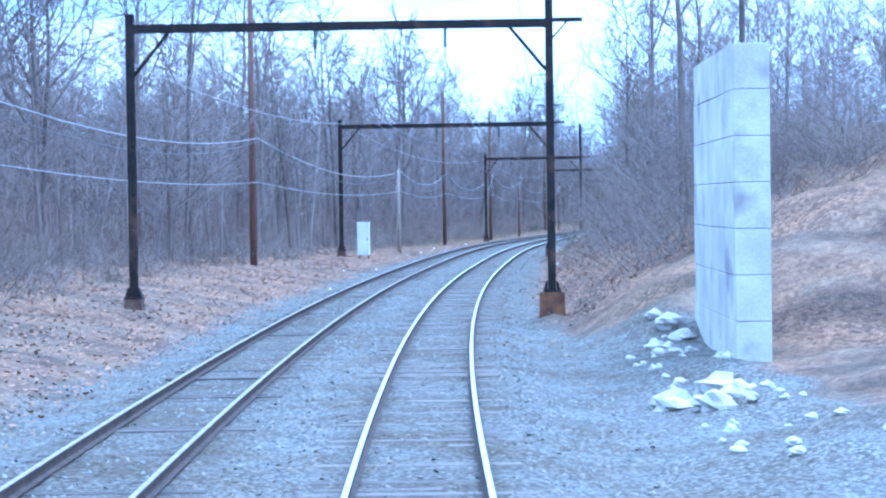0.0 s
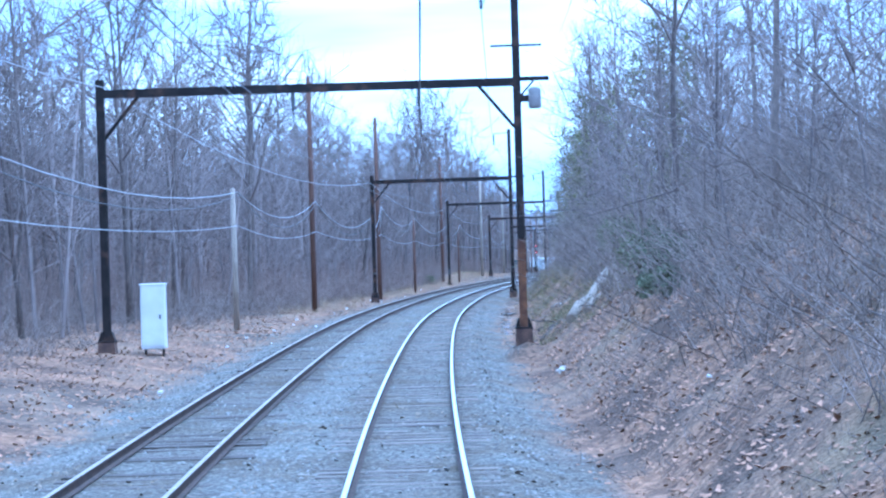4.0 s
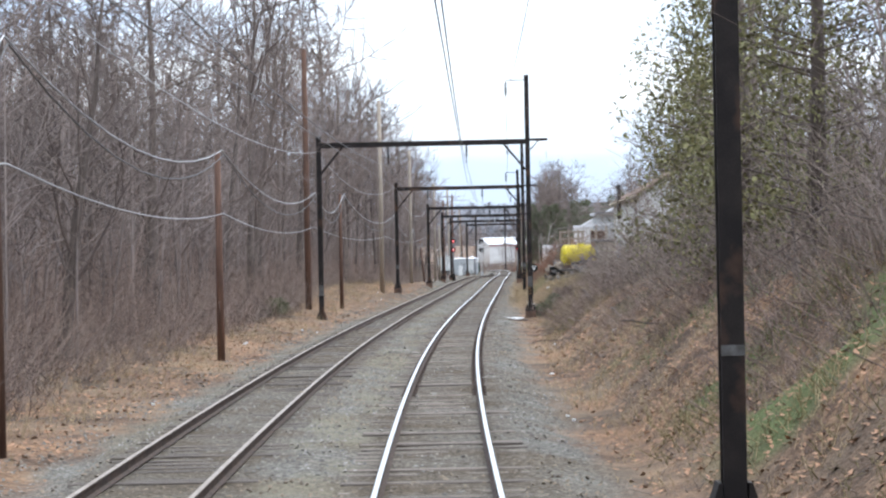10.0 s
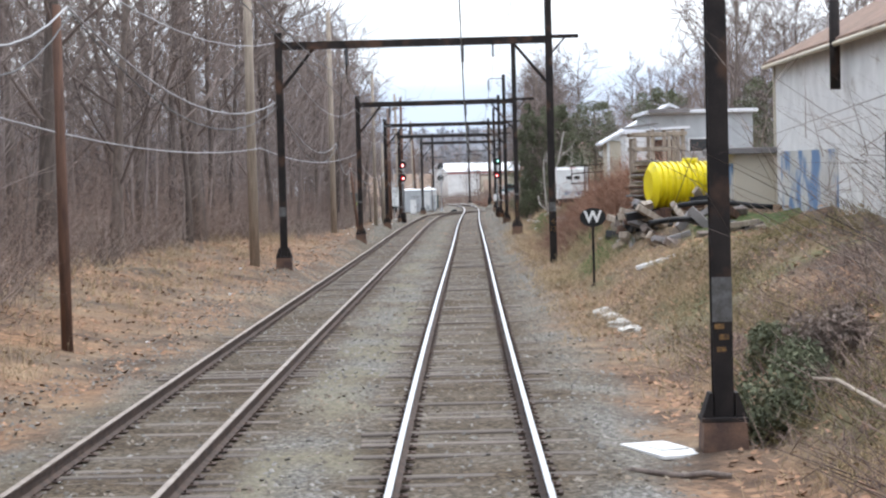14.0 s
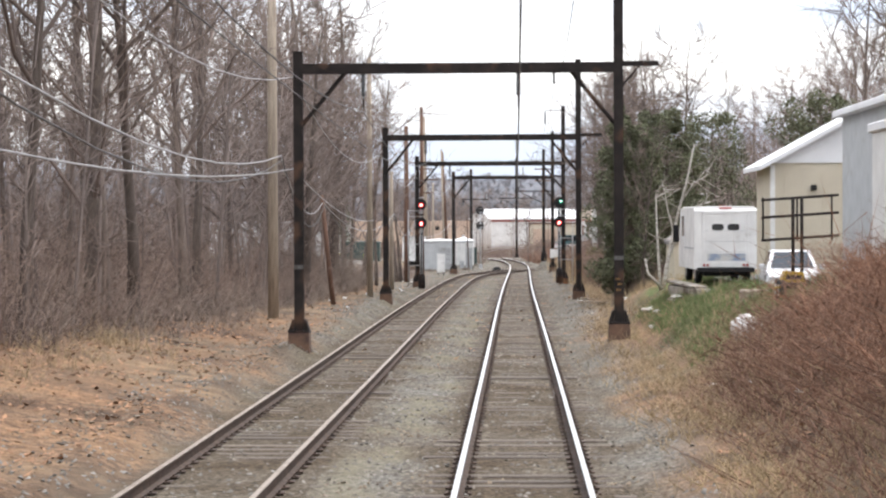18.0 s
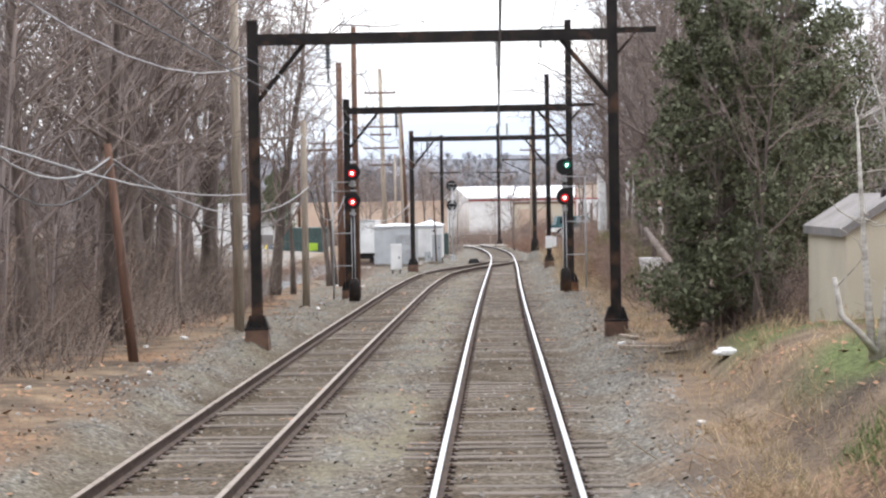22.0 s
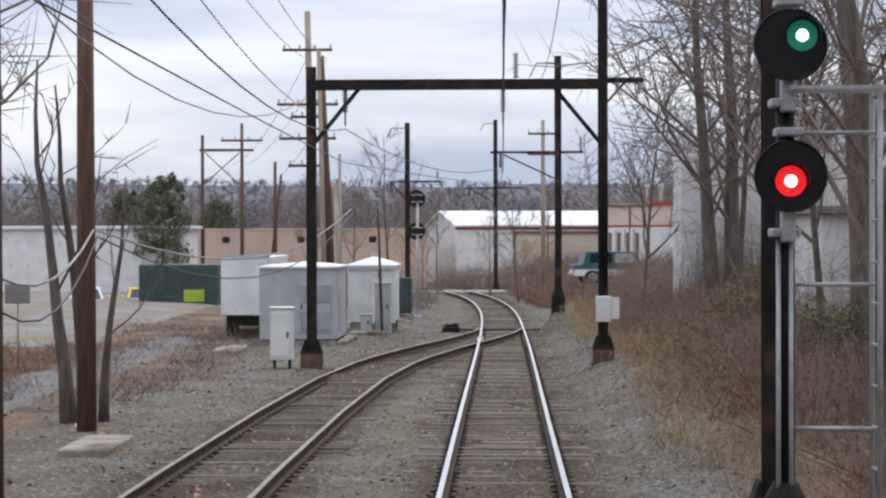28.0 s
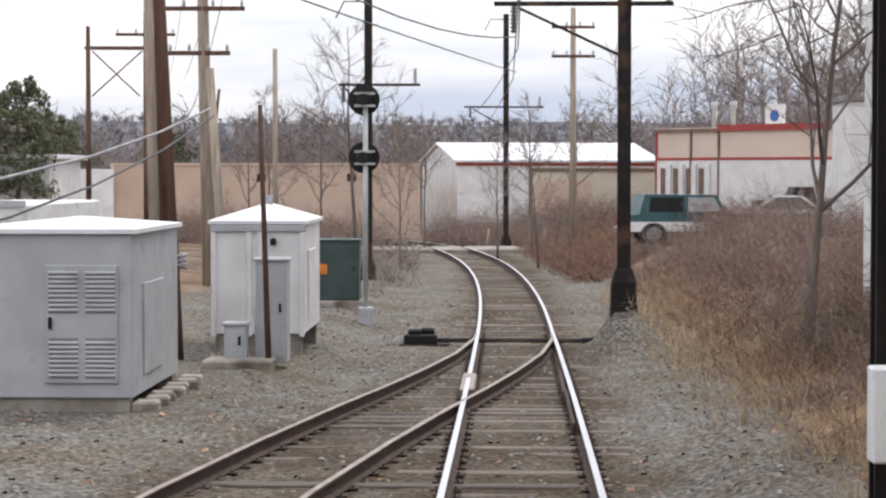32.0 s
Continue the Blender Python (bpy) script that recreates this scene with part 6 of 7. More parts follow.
# trailers across the tracks
trailer = thing("box_trailer", place(445, 0), "grubby white box trailer on black running gear", "trailer")
part("box", Shape().box(-9.1, -7.55, 0, 6.0, 0.72, 2.62, 0.03), WHITE, trailer)
part("roof_rail", Shape().box(-9.13, -7.52, -0.04, 0.1, 2.58, 2.68), GREY_BOX, trailer)
for x in (-8.85, -7.8):
    for y in (0.7, 1.6):
        wheel(trailer, x, y, 0.36, 0.25)
part("underframe", Shape().box(-8.95, -7.7, 0.2, 5.2, 0.38, 0.72), BLACK, trailer)
cont = thing("cargo_container", place(470, 0), "dark green steel container raised on blocks", "container")
part("box", Shape().box(-15.9, -12.4, 0, 2.5, 0.45, 2.25, 0.03), GREEN_BOX, cont)
for x in np.arange(-15.7, -12.5, 0.32):
    part("rib", Shape().box(x - 0.06, x + 0.06, -0.03, 0, 0.55, 2.15), GREEN_BOX, cont)
part("sign_panel", Shape().box(-13.9, -13.0, -0.05, -0.03, 0.62, 1.15), mat("lime_panel", (0.36, 0.55, 0.05), None, 2.0, 0.6, 0.0), cont)
for x in (-15.3, -14.1, -12.9):
    part("block", Shape().box(x - 0.2, x + 0.2, 0.1, 0.9, -0.4, 0.45), CONCRETE, cont)

draped("lot_path", 400, 446, -11.3, -9.2, ASPHALT, "worn grey track leading into the lot", "path", 0.05)
draped("parking_lot", 440, 488, -34, -11.4, LOT, "worn pale gravel lot beyond the trackside", "parking lot", 0.05)
post = thing("small_sign", place(430, -12.2, -0.2), "small grey sign on a thin post", "sign")
part("post", Shape().tube([(0, 0, 0), (0, 0, 2.2)], 0.03, 8), PALE_POLE, post)
part("plate", Shape().box(-0.32, 0.32, -0.05, -0.03, 1.7, 2.2, 0.008), GREY_ROOF, post)
# far buildings
box_building("white_depot", 490, 497, -30, -16.2, -0.4, 4.15, WHITE, "long low white building across the lot", ROOF_WHITE)
tanb = box_building("tan_depot", 553, 566, -17.6, 2.6, 0.0, 5.2, TAN, "long tan flat-roofed building behind the poles", TAN, 0.0, 0.05)
for x in (-14.2, -8.0, -2.0):
    part("louvre", Shape().box(x - 0.3, x + 0.3, -0.05, 0, 4.2, 4.7), BLACK, tanb)
part("white_bay", Shape().box(-23.5, -17.62, -0.4, 8, 0.0, 5.0), WHITE, tanb)
shop = box_building("white_store", 556, 570, 5.7, 19.9, 0.5, 5.6, WHITE, "long white store with a pale roof and red trim line", ROOF_WHITE, 1.25, 0.25, along=False)
part("red_band", Shape().box(5.6, 20.0, -0.06, 0, 5.3, 5.5), RED, shop)
part("loading_bay", Shape().box(10.9, 19.7, -0.07, 0, 1.0, 5.0), CREAM, shop)
part("bay_door", Shape().box(11.3, 15.2, -0.12, -0.07, 1.0, 4.3), TAN, shop)
part("bay_frame", Shape().box(10.8, 19.8, -0.14, -0.06, 4.9, 5.15), BROWN_ROOF, shop)
part("bay_post", Shape().box(10.7, 10.85, -0.14, -0.06, 0.6, 5.3), BROWN_ROOF, shop)
PALE_CREAM = mat("pale_cream_wall", (0.66, 0.55, 0.46), (0.60, 0.50, 0.42), 0.5, 0.8, 0.05, grit=0.04)
cream = box_building("cream_store", 509, 521, 8.7, 30.0, 0.8, 5.82, PALE_CREAM, "cream store with red trim lines and white columns", None, 0.0, 0.06)
cream.matrix_world = place(509, 8.7) @ Matrix.Rotation(radians(-54), 4, "Z") @ Matrix.Translation((-8.7, 0, 0))
part("white_base", Shape().box(8.72, 30.0, -0.045, 0, 0.8, 4.55), WHITE, cream, "white lower wall")
part("roof_edge", Shape().box(12.6, 30.1, -0.1, 0.1, 5.84, 6.12), RED, cream)
part("roof_coping", Shape().box(8.6, 12.6, -0.12, 0.1, 5.84, 5.98), BROWN_ROOF, cream)
part("trim_line", Shape().box(8.7, 30.1, -0.065, 0, 4.56, 4.68), RED, cream)
for x in (9.15, 9.95, 10.75, 11.55):
    part("window", Shape().box(x - 0.14, x + 0.22, -0.06, -0.045, 2.3, 4.2), BROWN_ROOF, cream)
for x in (9.6, 10.4, 11.2, 12.0):
    part("column", Shape().box(x - 0.15, x + 0.15, -0.2, -0.045, 2.0, 4.4, 0.02), WHITE, cream)
for x in (8.72, 10.9, 12.6):
    part("trim_post", Shape().box(x - 0.05, x + 0.05, -0.075, 0, 2.0, 5.84), BROWN_ROOF if x > 9 else RED, cream)
for x in (10.4, 11.6, 14.0):
    part("roof_vent", Shape().tube([(x, 2, 5.9), (x, 2, 6.9), (x, 2, 6.95), (x, 2, 7.25)], [0.1, 0.1, 0.18, 0.16], 10), SILVER, cream)
bill = part("roof_sign", Shape().box(14.4, 15.5, 1.0, 1.1, 6.1, 7.0, 0.02), WHITE, cream)
part("emblem", disc(14.95, 0.98, 6.5, 0.26, n=18, th=0.015), mat("blue_emblem", (0.05, 0.16, 0.42), None, 2.0, 0.5, 0.0), bill)

# ---- at the start: wall, rocks, log ----
WALL = mat("pale_wall_concrete", (0.60, 0.59, 0.57), (0.44, 0.42, 0.40), 0.8, 0.9, 0.15, stain=(0.28, 0.26, 0.24), stain_scale=0.7, stain_at=0.6)
wall = thing("retaining_wall", place(27, 0), "tall pale concrete wall beside the track", "wall", kind="structure")
for k in range(5):
    for j in range(7):
        part("block", Shape().box(5.9 + rng.normal(0, 0.006), 6.6, -k * 1.5 - 1.49, -k * 1.5, -0.2 + j * 0.9, 0.69 + j * 0.9, 0.012), WALL, wall)
ROCK = mat("pale_rock", (0.62, 0.60, 0.56), (0.42, 0.39, 0.35), 1.6, 0.9, 0.5)


def rock(s, x, r, label="broken pale rock at the foot of the bank", flat=0.6):
    sh = Shape()
    n, m = 9, 6
    q = rng.integers(0, 999)
    vs = [(0, 0, r * flat)]
    for k in range(1, m):
        ph = math.pi * k / m
        for i in range(n):
            t = 2 * math.pi * i / n
            v = Vector((math.cos(t) * math.sin(ph), math.sin(t) * math.sin(ph), math.cos(ph)))
            d = r * (0.75 + 0.55 * noise.noise(v * 1.6 + Vector((q, 0, 0))))
            vs.append((v.x * d, v.y * d, v.z * d * flat))
    vs.append((0, 0, -r * flat))
    fs = [(0, 1 + i, 1 + (i + 1) % n) for i in range(n)]
    for k in range(m - 2):
        fs += [(1 + k * n + i, 1 + (k + 1) * n + i, 1 + (k + 1) * n + (i + 1) % n, 1 + k * n + (i + 1) % n) for i in range(n)]
    e = len(vs) - 1
    fs += [(e, 1 + (m - 2) * n + (i + 1) % n, 1 + (m - 2) * n + i) for i in range(n)]
    sh.add(vs, fs)
    return solid("rock", sh, ROCK, place(s, x, float(height(s, x)) + r * 0.15, rng.uniform(0, 360)), label, "rock", "rocks")


for k in range(44):
    rock(rng.uniform(4, 27), rng.uniform(3.9, 6.2), rng.uniform(0.06, 0.17), "small broken pale stone among rubble", rng.uniform(0.4, 0.8))
for s, x, r in ((12.5, 3.95, 0.46), (11.6, 4.5, 0.40), (13.4, 4.75, 0.52), (12.2, 5.0, 0.34), (24, 5.0, 0.35), (25, 4.8, 0.3), (26.5, 5.2, 0.4), (25.5, 5.45, 0.33), (23.2, 4.75, 0.22), (27.5, 5.0, 0.3), (60, 3.5, 0.14), (66, 3.2, 0.16), (55, 3.1, 0.2), (92, 3.5, 0.2)):
    rock(s, x, r)


def log(s, x, ln, r, turn, tilt, mats=PALE_POLE, label="fallen pale log on the bank"):
    sh = Shape().tube([(0, k * ln / 5, 0.02 * math.sin(k * 2.1) * ln) for k in range(6)], [r, r * 1.02, r * 0.95, r * 0.92, r * 0.85, r * 0.8], 10)
    return solid("log", sh, mats, place(s, x, float(height(s, x)) + r * 0.7, turn) @ pose(0, 0, 0, tilt), label, "log", "fallen logs")


log(103, 4.35, 5.2, 0.17, -20, 17)
log(102, 4.75, 4.4, 0.11, -23, 16)
log(108, 3.9, 4.5, 0.09, -34, 12, BARK, "fallen dark trunk on the bank")
log(112, 3.7, 6.0, 0.07, -30, 10, BARK, "fallen dark trunk on the bank")
log(107, 3.6, 5.0, 0.06, -24, 14, BARK, "fallen bare branch on leaf litter")
for k in range(90):
    s = rng.choice([rng.uniform(90, 175), rng.uniform(195, 262), rng.uniform(215, 250)])
    x = rng.uniform(3.9, 7.5)
    log(s, x, rng.uniform(0.4, 1.5), rng.uniform(0.012, 0.032), rng.uniform(-80, 80), rng.uniform(-6, 10), BARK if rng.random() < 0.55 else PALE_POLE, "fallen bare branch on the bank")
for k in range(30):
    s = rng.uniform(106, 168)
    log(s, rng.uniform(4.0, 6.6), rng.uniform(1.6, 4.2), rng.uniform(0.03, 0.085), rng.uniform(-60, -10), rng.uniform(4, 18), BARK if rng.random() < 0.7 else PALE_POLE, "dead limb lying across the bank")
for k in range(16):
    s = rng.uniform(206, 258)
    log(s, rng.uniform(4.4, 7.0), rng.uniform(1.2, 3.0), rng.uniform(0.025, 0.06), rng.uniform(-75, 20), rng.uniform(2, 14), BARK if rng.random() < 0.5 else PALE_POLE, "dead limb lying across the bank")
log(252.3, 2.75, 1.3, 0.035, 75, 2, BARK, "fallen bare branch on the bank")
for s, x in ((247.5, 7.6),):
    solid("tree_stump", Shape().tube([(0, 0, -0.3), (0, 0, 0.25), (0.02, 0, 0.55), (0.02, 0, 0.6)], [0.24, 0.2, 0.17, 0.1], 10), BARK, place(s, x, float(height(s, x))), "dark broken tree stump on the bank", "stump", "stumps")

for s, x, w, d, h, turn in ((327.2, 5.0, 0.62, 0.28, 0.2, 20), (327.8, 5.5, 0.25, 0.2, 0.24, -30)):
    solid("timber_block", Shape().box(-w / 2, w / 2, -d / 2, d / 2, -0.4, h, 0.03), PALE_POLE, place(s, x, float(height(s, x)), turn), "weathered grey timber block on the grass bank", "timber block", "timber blocks")
solid("white_sheet", Shape().box(-0.22, 0.2, -0.12, 0.12, -0.03, 0.04, 0.015), WHITE, place(334.5, 5.0, float(height(334.5, 5.0)) + 0.03, 15) @ pose(0, 0, 0, 0, -12, 0), "white scrap sheet on the grass", "litter")
for s, x, w in ((337, 4.1, 0.3), (338, 3.7, 0.22), (339.5, 4.3, 0.25), (336, 3.4, 0.16), (340, 3.6, 0.3), (276, 2.95, 0.35), (274.5, 3.05, 0.3), (272.8, 3.1, 0.4), (271.5, 3.2, 0.3)):
    rock(s, x, w, "pale broken stone at the foot of the bank", 0.35)

# wet ditch at the foot of the bank
WET = mat("shallow_muddy_water", (0.10, 0.085, 0.07), (0.06, 0.05, 0.045), 2.0, 0.06, 0.02, spec=0.7, grit=0.0)
for s, x, a, b in ((121.5, 2.8, 0.3, 1.3), (124.8, 2.85, 0.38, 1.7), (128.3, 2.8, 0.34, 1.6), (131.6, 2.85, 0.4, 1.6), (134.8, 2.85, 0.42, 1.5), (138.2, 2.95, 0.44, 1.8), (142.0, 2.9, 0.36, 1.6), (146.0, 2.95, 0.4, 1.9), (151, 2.95, 0.3, 1.6), (156.5, 2.95, 0.24, 1.6), (275.5, 2.75, 0.2, 1.6), (279.0, 2.8, 0.16, 1.2)):
    pts = [(a * math.cos(t) * (0.75 + 0.35 * math.sin(3 * t + s)), b * math.sin(t) * (0.8 + 0.25 * math.cos(2 * t + s))) for t in np.arange(22) * 2 * math.pi / 22]
    zt = max(float(height(s + dy, x + dx)) for dx, dy in pts[::3]) + 0.004
    solid("puddle", Shape().prism(pts, -0.2, 0.0), WET, place(s, x, zt), "shallow puddle shining at the foot of the bank", "puddle", "puddles")
for k in range(46):
    s, x = rng.uniform(128, 182), rng.uniform(2.7, 3.5)
    log(s, x, rng.uniform(0.3, 1.1), rng.uniform(0.012, 0.03), rng.uniform(-80, 80), rng.uniform(-5, 8), BARK if rng.random() < 0.6 else PALE_POLE, "dead stick lying by the ditch")

solid("leaning_trunk", Shape().tube([(0.5, 0, -0.5), (0.3, 0.6, 0.5), (0.0, 2.2, 1.35), (-0.25, 4.2, 1.85), (-0.3, 6.0, 2.1)], [0.14, 0.12, 0.105, 0.09, 0.06], 12), BARK, place(373.5, 4.3, float(height(372.5, 4.2))), "grey-brown dead trunk leaning over brush", "dead trunk")

for s, x, w, d, turn in ((363.6, 2.85, 0.12, 1.1, 68), (362.2, 3.3, 0.1, 0.8, -40), (366.5, 2.7, 0.1, 0.9, 20)):
    solid("plank", Shape().box(-w / 2, w / 2, -d / 2, d / 2, -0.03, 0.03, 0.008), PALE_POLE, place(s, x, float(height(s, x)) + 0.04, turn), "weathered plank lying on leaf litter", "plank", "loose planks")
sheet = Shape()
for k in range(7):
    a = k * 0.9
    sheet.box(0.16 * math.cos(a) - 0.13, 0.16 * math.cos(a) + 0.12, 0.2 * math.sin(a) - 0.16, 0.2 * math.sin(a) + 0.14, 0.0, 0.04 + 0.03 * (k % 3), 0.02)
solid("plastic_sheet", sheet, WHITE, place(357.1, 3.8, float(height(357.1, 3.8)) + 0.01), "crumpled white plastic sheet on leaf litter", "litter")

# ---- woods, bank trees and brush ----
def edge_at(s):
    return np.interp(s, [0, 60, 120, 180, 240, 300, 335, 380, 400], [-15, -13.5, -12, -10, -10, -10.5, -9.5, -8.4, -8.4])


for s in np.arange(-10, 392, 5.2):
    for off, gap, chance in ((0, 4.0, 0.62), (4, 5.5, 0.62), (10, 7, 0.5)):
        if rng.random() < chance:
            k = int(rng.choice([0, 1, 2, 3, 4, 5, 6, 6, 8, 8, 7]))
            tree(k, s + rng.uniform(-2.5, 2.5), edge_at(s) - off - rng.uniform(0, gap) - (1.5 if s > 372 else 0), KINDS[k][0] * rng.uniform(0.72, 1.12))
for s in np.arange(262, 392, 8.5):
    k = int(rng.choice([7, 8, 0, 2]))
    tree(k, s + rng.uniform(-2, 2), edge_at(s) - rng.uniform(0.2, 2.2), KINDS[k][0] * rng.uniform(0.9, 1.2), label="stout leafless tree at the wood's edge")
for s in np.arange(44, 236, 7.0):
    for lat0, chance in ((8.0, 0.75), (13, 0.85)):
        if rng.random() < chance:
            k = int(rng.integers(0, 7))
            tree(k, s + rng.uniform(-2, 2), lat0 + rng.uniform(-1, 3), KINDS[k][0] * rng.uniform(0.45, 0.72), label="slender leafless tree on a leafy bank", group="bank trees")
for s in np.arange(316, 500, 7.5):
    for lat0 in (20, 28):
        if rng.random() < 0.85:
            k = int(rng.integers(0, 7))
            tree(k, s + rng.uniform(-2, 2), lat0 + rng.uniform(-2, 4), KINDS[k][0] * rng.uniform(0.72, 0.98), label="leafless tree behind the yard", group="yard trees")
for k, s, lat, h in ((2, 442, 7.2, 11.5), (5, 432, 7.6, 10.5), (1, 403, 6.4, 13), (2, 399, 5.6, 10), (3, 410, 6.2, 12), (4, 421, 6.6, 9), (5, 389, 5.4, 11), (0, 384, 7.8, 12),
                     (4, 402, -9.6, 11), (2, 405, -8.3, 10.5), (6, 399, -10.8, 10), (1, 409, -10.5, 12), (0, 396, -9.4, 12), (7, 386, -10.2, 14), (8, 391, -9.4, 11), (7, 396.5, -11.2, 13), (8, 404, -9.0, 12), (7, 378, -9.8, 15), (8, 401, 6.9, 12), (8, 412, 6.4, 12), (4, 446, 4.5, 8), (7, 420, 7.2, 12), (8, 394, 6.2, 11), (7, 439.5, 6.1, 13), (8, 439.2, 6.75, 14), (7, 436.5, 7.6, 13), (2, 500, -5.2, 9.5), (5, 497, 0.5, 5), (4, 489, 1.6, 4.5), (6, 494, -3.4, 5), (1, 508, -2.0, 6), (3, 503, 2.4, 6.5), (0, 523, -9, 8), (4, 530, -6, 8), (6, 512, -10, 6), (2, 520, 6.5, 7)):
    tree(k, s, lat, h, label="leafless tree near the junction", group="junction trees")

for s, lat, h, lean, seed in ((414.4, -7.62, 6.4, -0.10, 61), (414.9, -7.45, 6.0, -0.03, 62), (415.2, -7.2, 4.4, 0.05, 63)):
    tt_, tc_ = bare_tree(seed, h, limbs=5, subs=2, twigs=2, lean=lean, low=0.35, thick=0.021)
    sg = thing("dead_trunk", place(s, lat, float(height(s, lat))), "dark lopped trunk with a few bare limbs", "tree", "lopped trunks")
    part("trunk", tt_, BARK, sg)
    part("crown", tc_, BARK, sg)

# pale birch by the yard
def limb(parent, pts, r0, r1, name="limb", twigs=5, seed=1):
    """One pale limb along points given as across and up, with side twigs in the same mesh."""
    q = np.random.default_rng(seed)
    p = np.array([(x, y, z) for x, y, z in pts], float)
    sh = Shape().tube(p, np.linspace(r0, r1, len(p)), 7)
    for k in range(twigs):
        w = q.uniform(0.35, 1.0) * (len(p) - 1)
        i = min(int(w), len(p) - 2)
        a = p[i] + (p[i + 1] - p[i]) * (w - i)
        d = q.normal(0, 0.35, 3) + np.array([0.25, 0, 0.3])
        sh.tube([a, a + d * 0.45 + q.normal(0, 0.04, 3), a + d * 0.9], [0.011, 0.008, 0.004], 4, cap=False)
    return part(name, sh, BIRCH, parent)


birch = thing("pale_tree", place(346.8, 4.38, float(height(346.8, 4.38))), "small multi-stemmed tree with pale peeling bark", "tree")
limb(birch, [(0, 0, -0.3), (0.16, 0, 0.7), (0.34, 0.1, 1.6), (0.56, 0.1, 2.5), (0.80, 0.05, 3.4), (1.02, 0, 4.5)], 0.075, 0.018, "trunk", 14, 3)
limb(birch, [(0, 0, -0.3), (-0.06, 0.1, 0.8), (-0.12, 0.1, 1.9), (-0.14, 0.2, 2.9)], 0.06, 0.015, "stem", 10, 4)
limb(birch, [(0.22, 0.02, 1.0), (0.55, 0.1, 1.75), (0.95, 0.1, 2.1), (1.4, 0.1, 2.25), (1.85, 0.1, 2.25)], 0.042, 0.012, "limb", 12, 5)
limb(birch, [(0.30, 0.05, 1.4), (0.62, 0, 2.0), (1.1, 0, 2.6), (1.5, 0, 2.75)], 0.036, 0.01, "limb", 10, 6)
limb(birch, [(0.40, 0.1, 1.9), (0.22, 0, 2.4), (0.12, 0, 3.0), (0.0, 0, 3.4)], 0.032, 0.01, "limb", 8, 7)
limb(birch, [(0.62, 0.1, 2.7), (1.0, 0.1, 3.3), (1.5, 0, 3.6)], 0.026, 0.008, "limb", 8, 8)
limb(birch, [(0, -0.1, 0.1), (-0.22, -0.2, 0.35), (-0.42, -0.2, 0.55), (-0.5, -0.2, 1.0)], 0.05, 0.03, "broken_limb", 1, 9)


def evergreen(s, lat, h, w, label, n=9000, material=EVERGREEN, low=0.12, size=0.11, name="evergreen_tree", round_top=False, lobes=64):
    z = float(height(s, lat))
    g = thing(name, place(s, lat, z), label, "tree", "evergreens")
    part("trunk", Shape().tube([(0, 0, -0.4), (0.05, 0, h * 0.5), (0, 0.05, h * 0.93)], [0.02 * h, 0.013 * h, 0.004 * h], 8), BARK, g)
    cs, rs_ = [], []
    for k in range(lobes):
        f = low + (0.96 - low) * k / (lobes - 1)
        a = k * 2.4
        ww = w * ((1 - f) ** 0.7 if not round_top else max(0.05, 1 - ((f - 0.42) / 0.6) ** 2) ** 0.5) * rng.uniform(0.5, 1.0) + 0.15
        reach = rng.uniform(0.45, 1.0)
        cs.append((ww * reach * math.cos(a), ww * reach * math.sin(a), f * h + rng.normal(0, 0.2)))
        rs_.append((max(0.25, ww * 0.3), max(0.25, ww * 0.3), max(0.24, ww * 0.3, 0.03 * h)))
    limbs = Shape()
    for (x, y, zz) in cs:
        limbs.tube([(0, 0, max(0.2, zz - 0.25 * abs(x))), (x * 0.9, y * 0.9, zz)], [0.03, 0.012], 4, cap=False)
    tagged(part("limb_mass", limbs, BARK, g), kind="stuff")
    part("crown", leafy("crown", cs, rs_, n, material, "", "", size), [], g, "dense green sprays")
    return g


OLIVE = islands(mat("olive_vine_leaves", (0.20, 0.185, 0.085), (0.135, 0.13, 0.06), 0.8, 0.9, 0.0), 0.5, 1.5)
CEDAR = islands(mat("cedar_sprays", (0.140, 0.150, 0.090), (0.096, 0.104, 0.064), 0.9, 0.9, 0.0), 0.5, 1.6)
evergreen(361.5, 4.25, 6.7, 1.5, "big rounded cedar thick with grey-green foliage", 42000, CEDAR, low=0.04, size=0.05, round_top=True, lobes=120)
evergreen(365.5, 5.9, 7.0, 1.8, "big rounded cedar thick with grey-green foliage", 34000, CEDAR, low=0.04, size=0.052, round_top=True, lobes=110)
evergreen(381.5, 9.2, 8.2, 2.6, "dark cedar behind the shed", 18000, CEDAR, low=0.05, size=0.055, round_top=True, lobes=80)
for k, s, lat, h in ((6, 361.0, 4.0, 5.6), (6, 383, 5.2, 7.0), (4, 360.2, 4.6, 5.8), (8, 376.5, 5.0, 9.5), (4, 378.5, 4.6, 7.5), (2, 381, 5.6, 9.0), (5, 386, 5.2, 9.5), (2, 388, 6.4, 9.5), (7, 391, 7.4, 11)):
    tree(k, s, lat, h, label="leafless tree tangled into a cedar", group="junction trees")
evergreen(368, 19.5, 8.5, 3.2, "rounded cedar behind the yard", 16000, CEDAR, size=0.07, round_top=True)
evergreen(376, 13.5, 8.5, 3.0, "rounded cedar behind the yard", 16000, CEDAR, size=0.07, round_top=True)
evergreen(490, -17.4, 6.2, 1.6, "dark pine on the skyline", 12000, CEDAR, low=0.3, size=0.07, round_top=True)
evergreen(575, -21, 8.5, 3.0, "dark pine on the skyline", 12000, CEDAR, low=0.25, size=0.1, round_top=True)
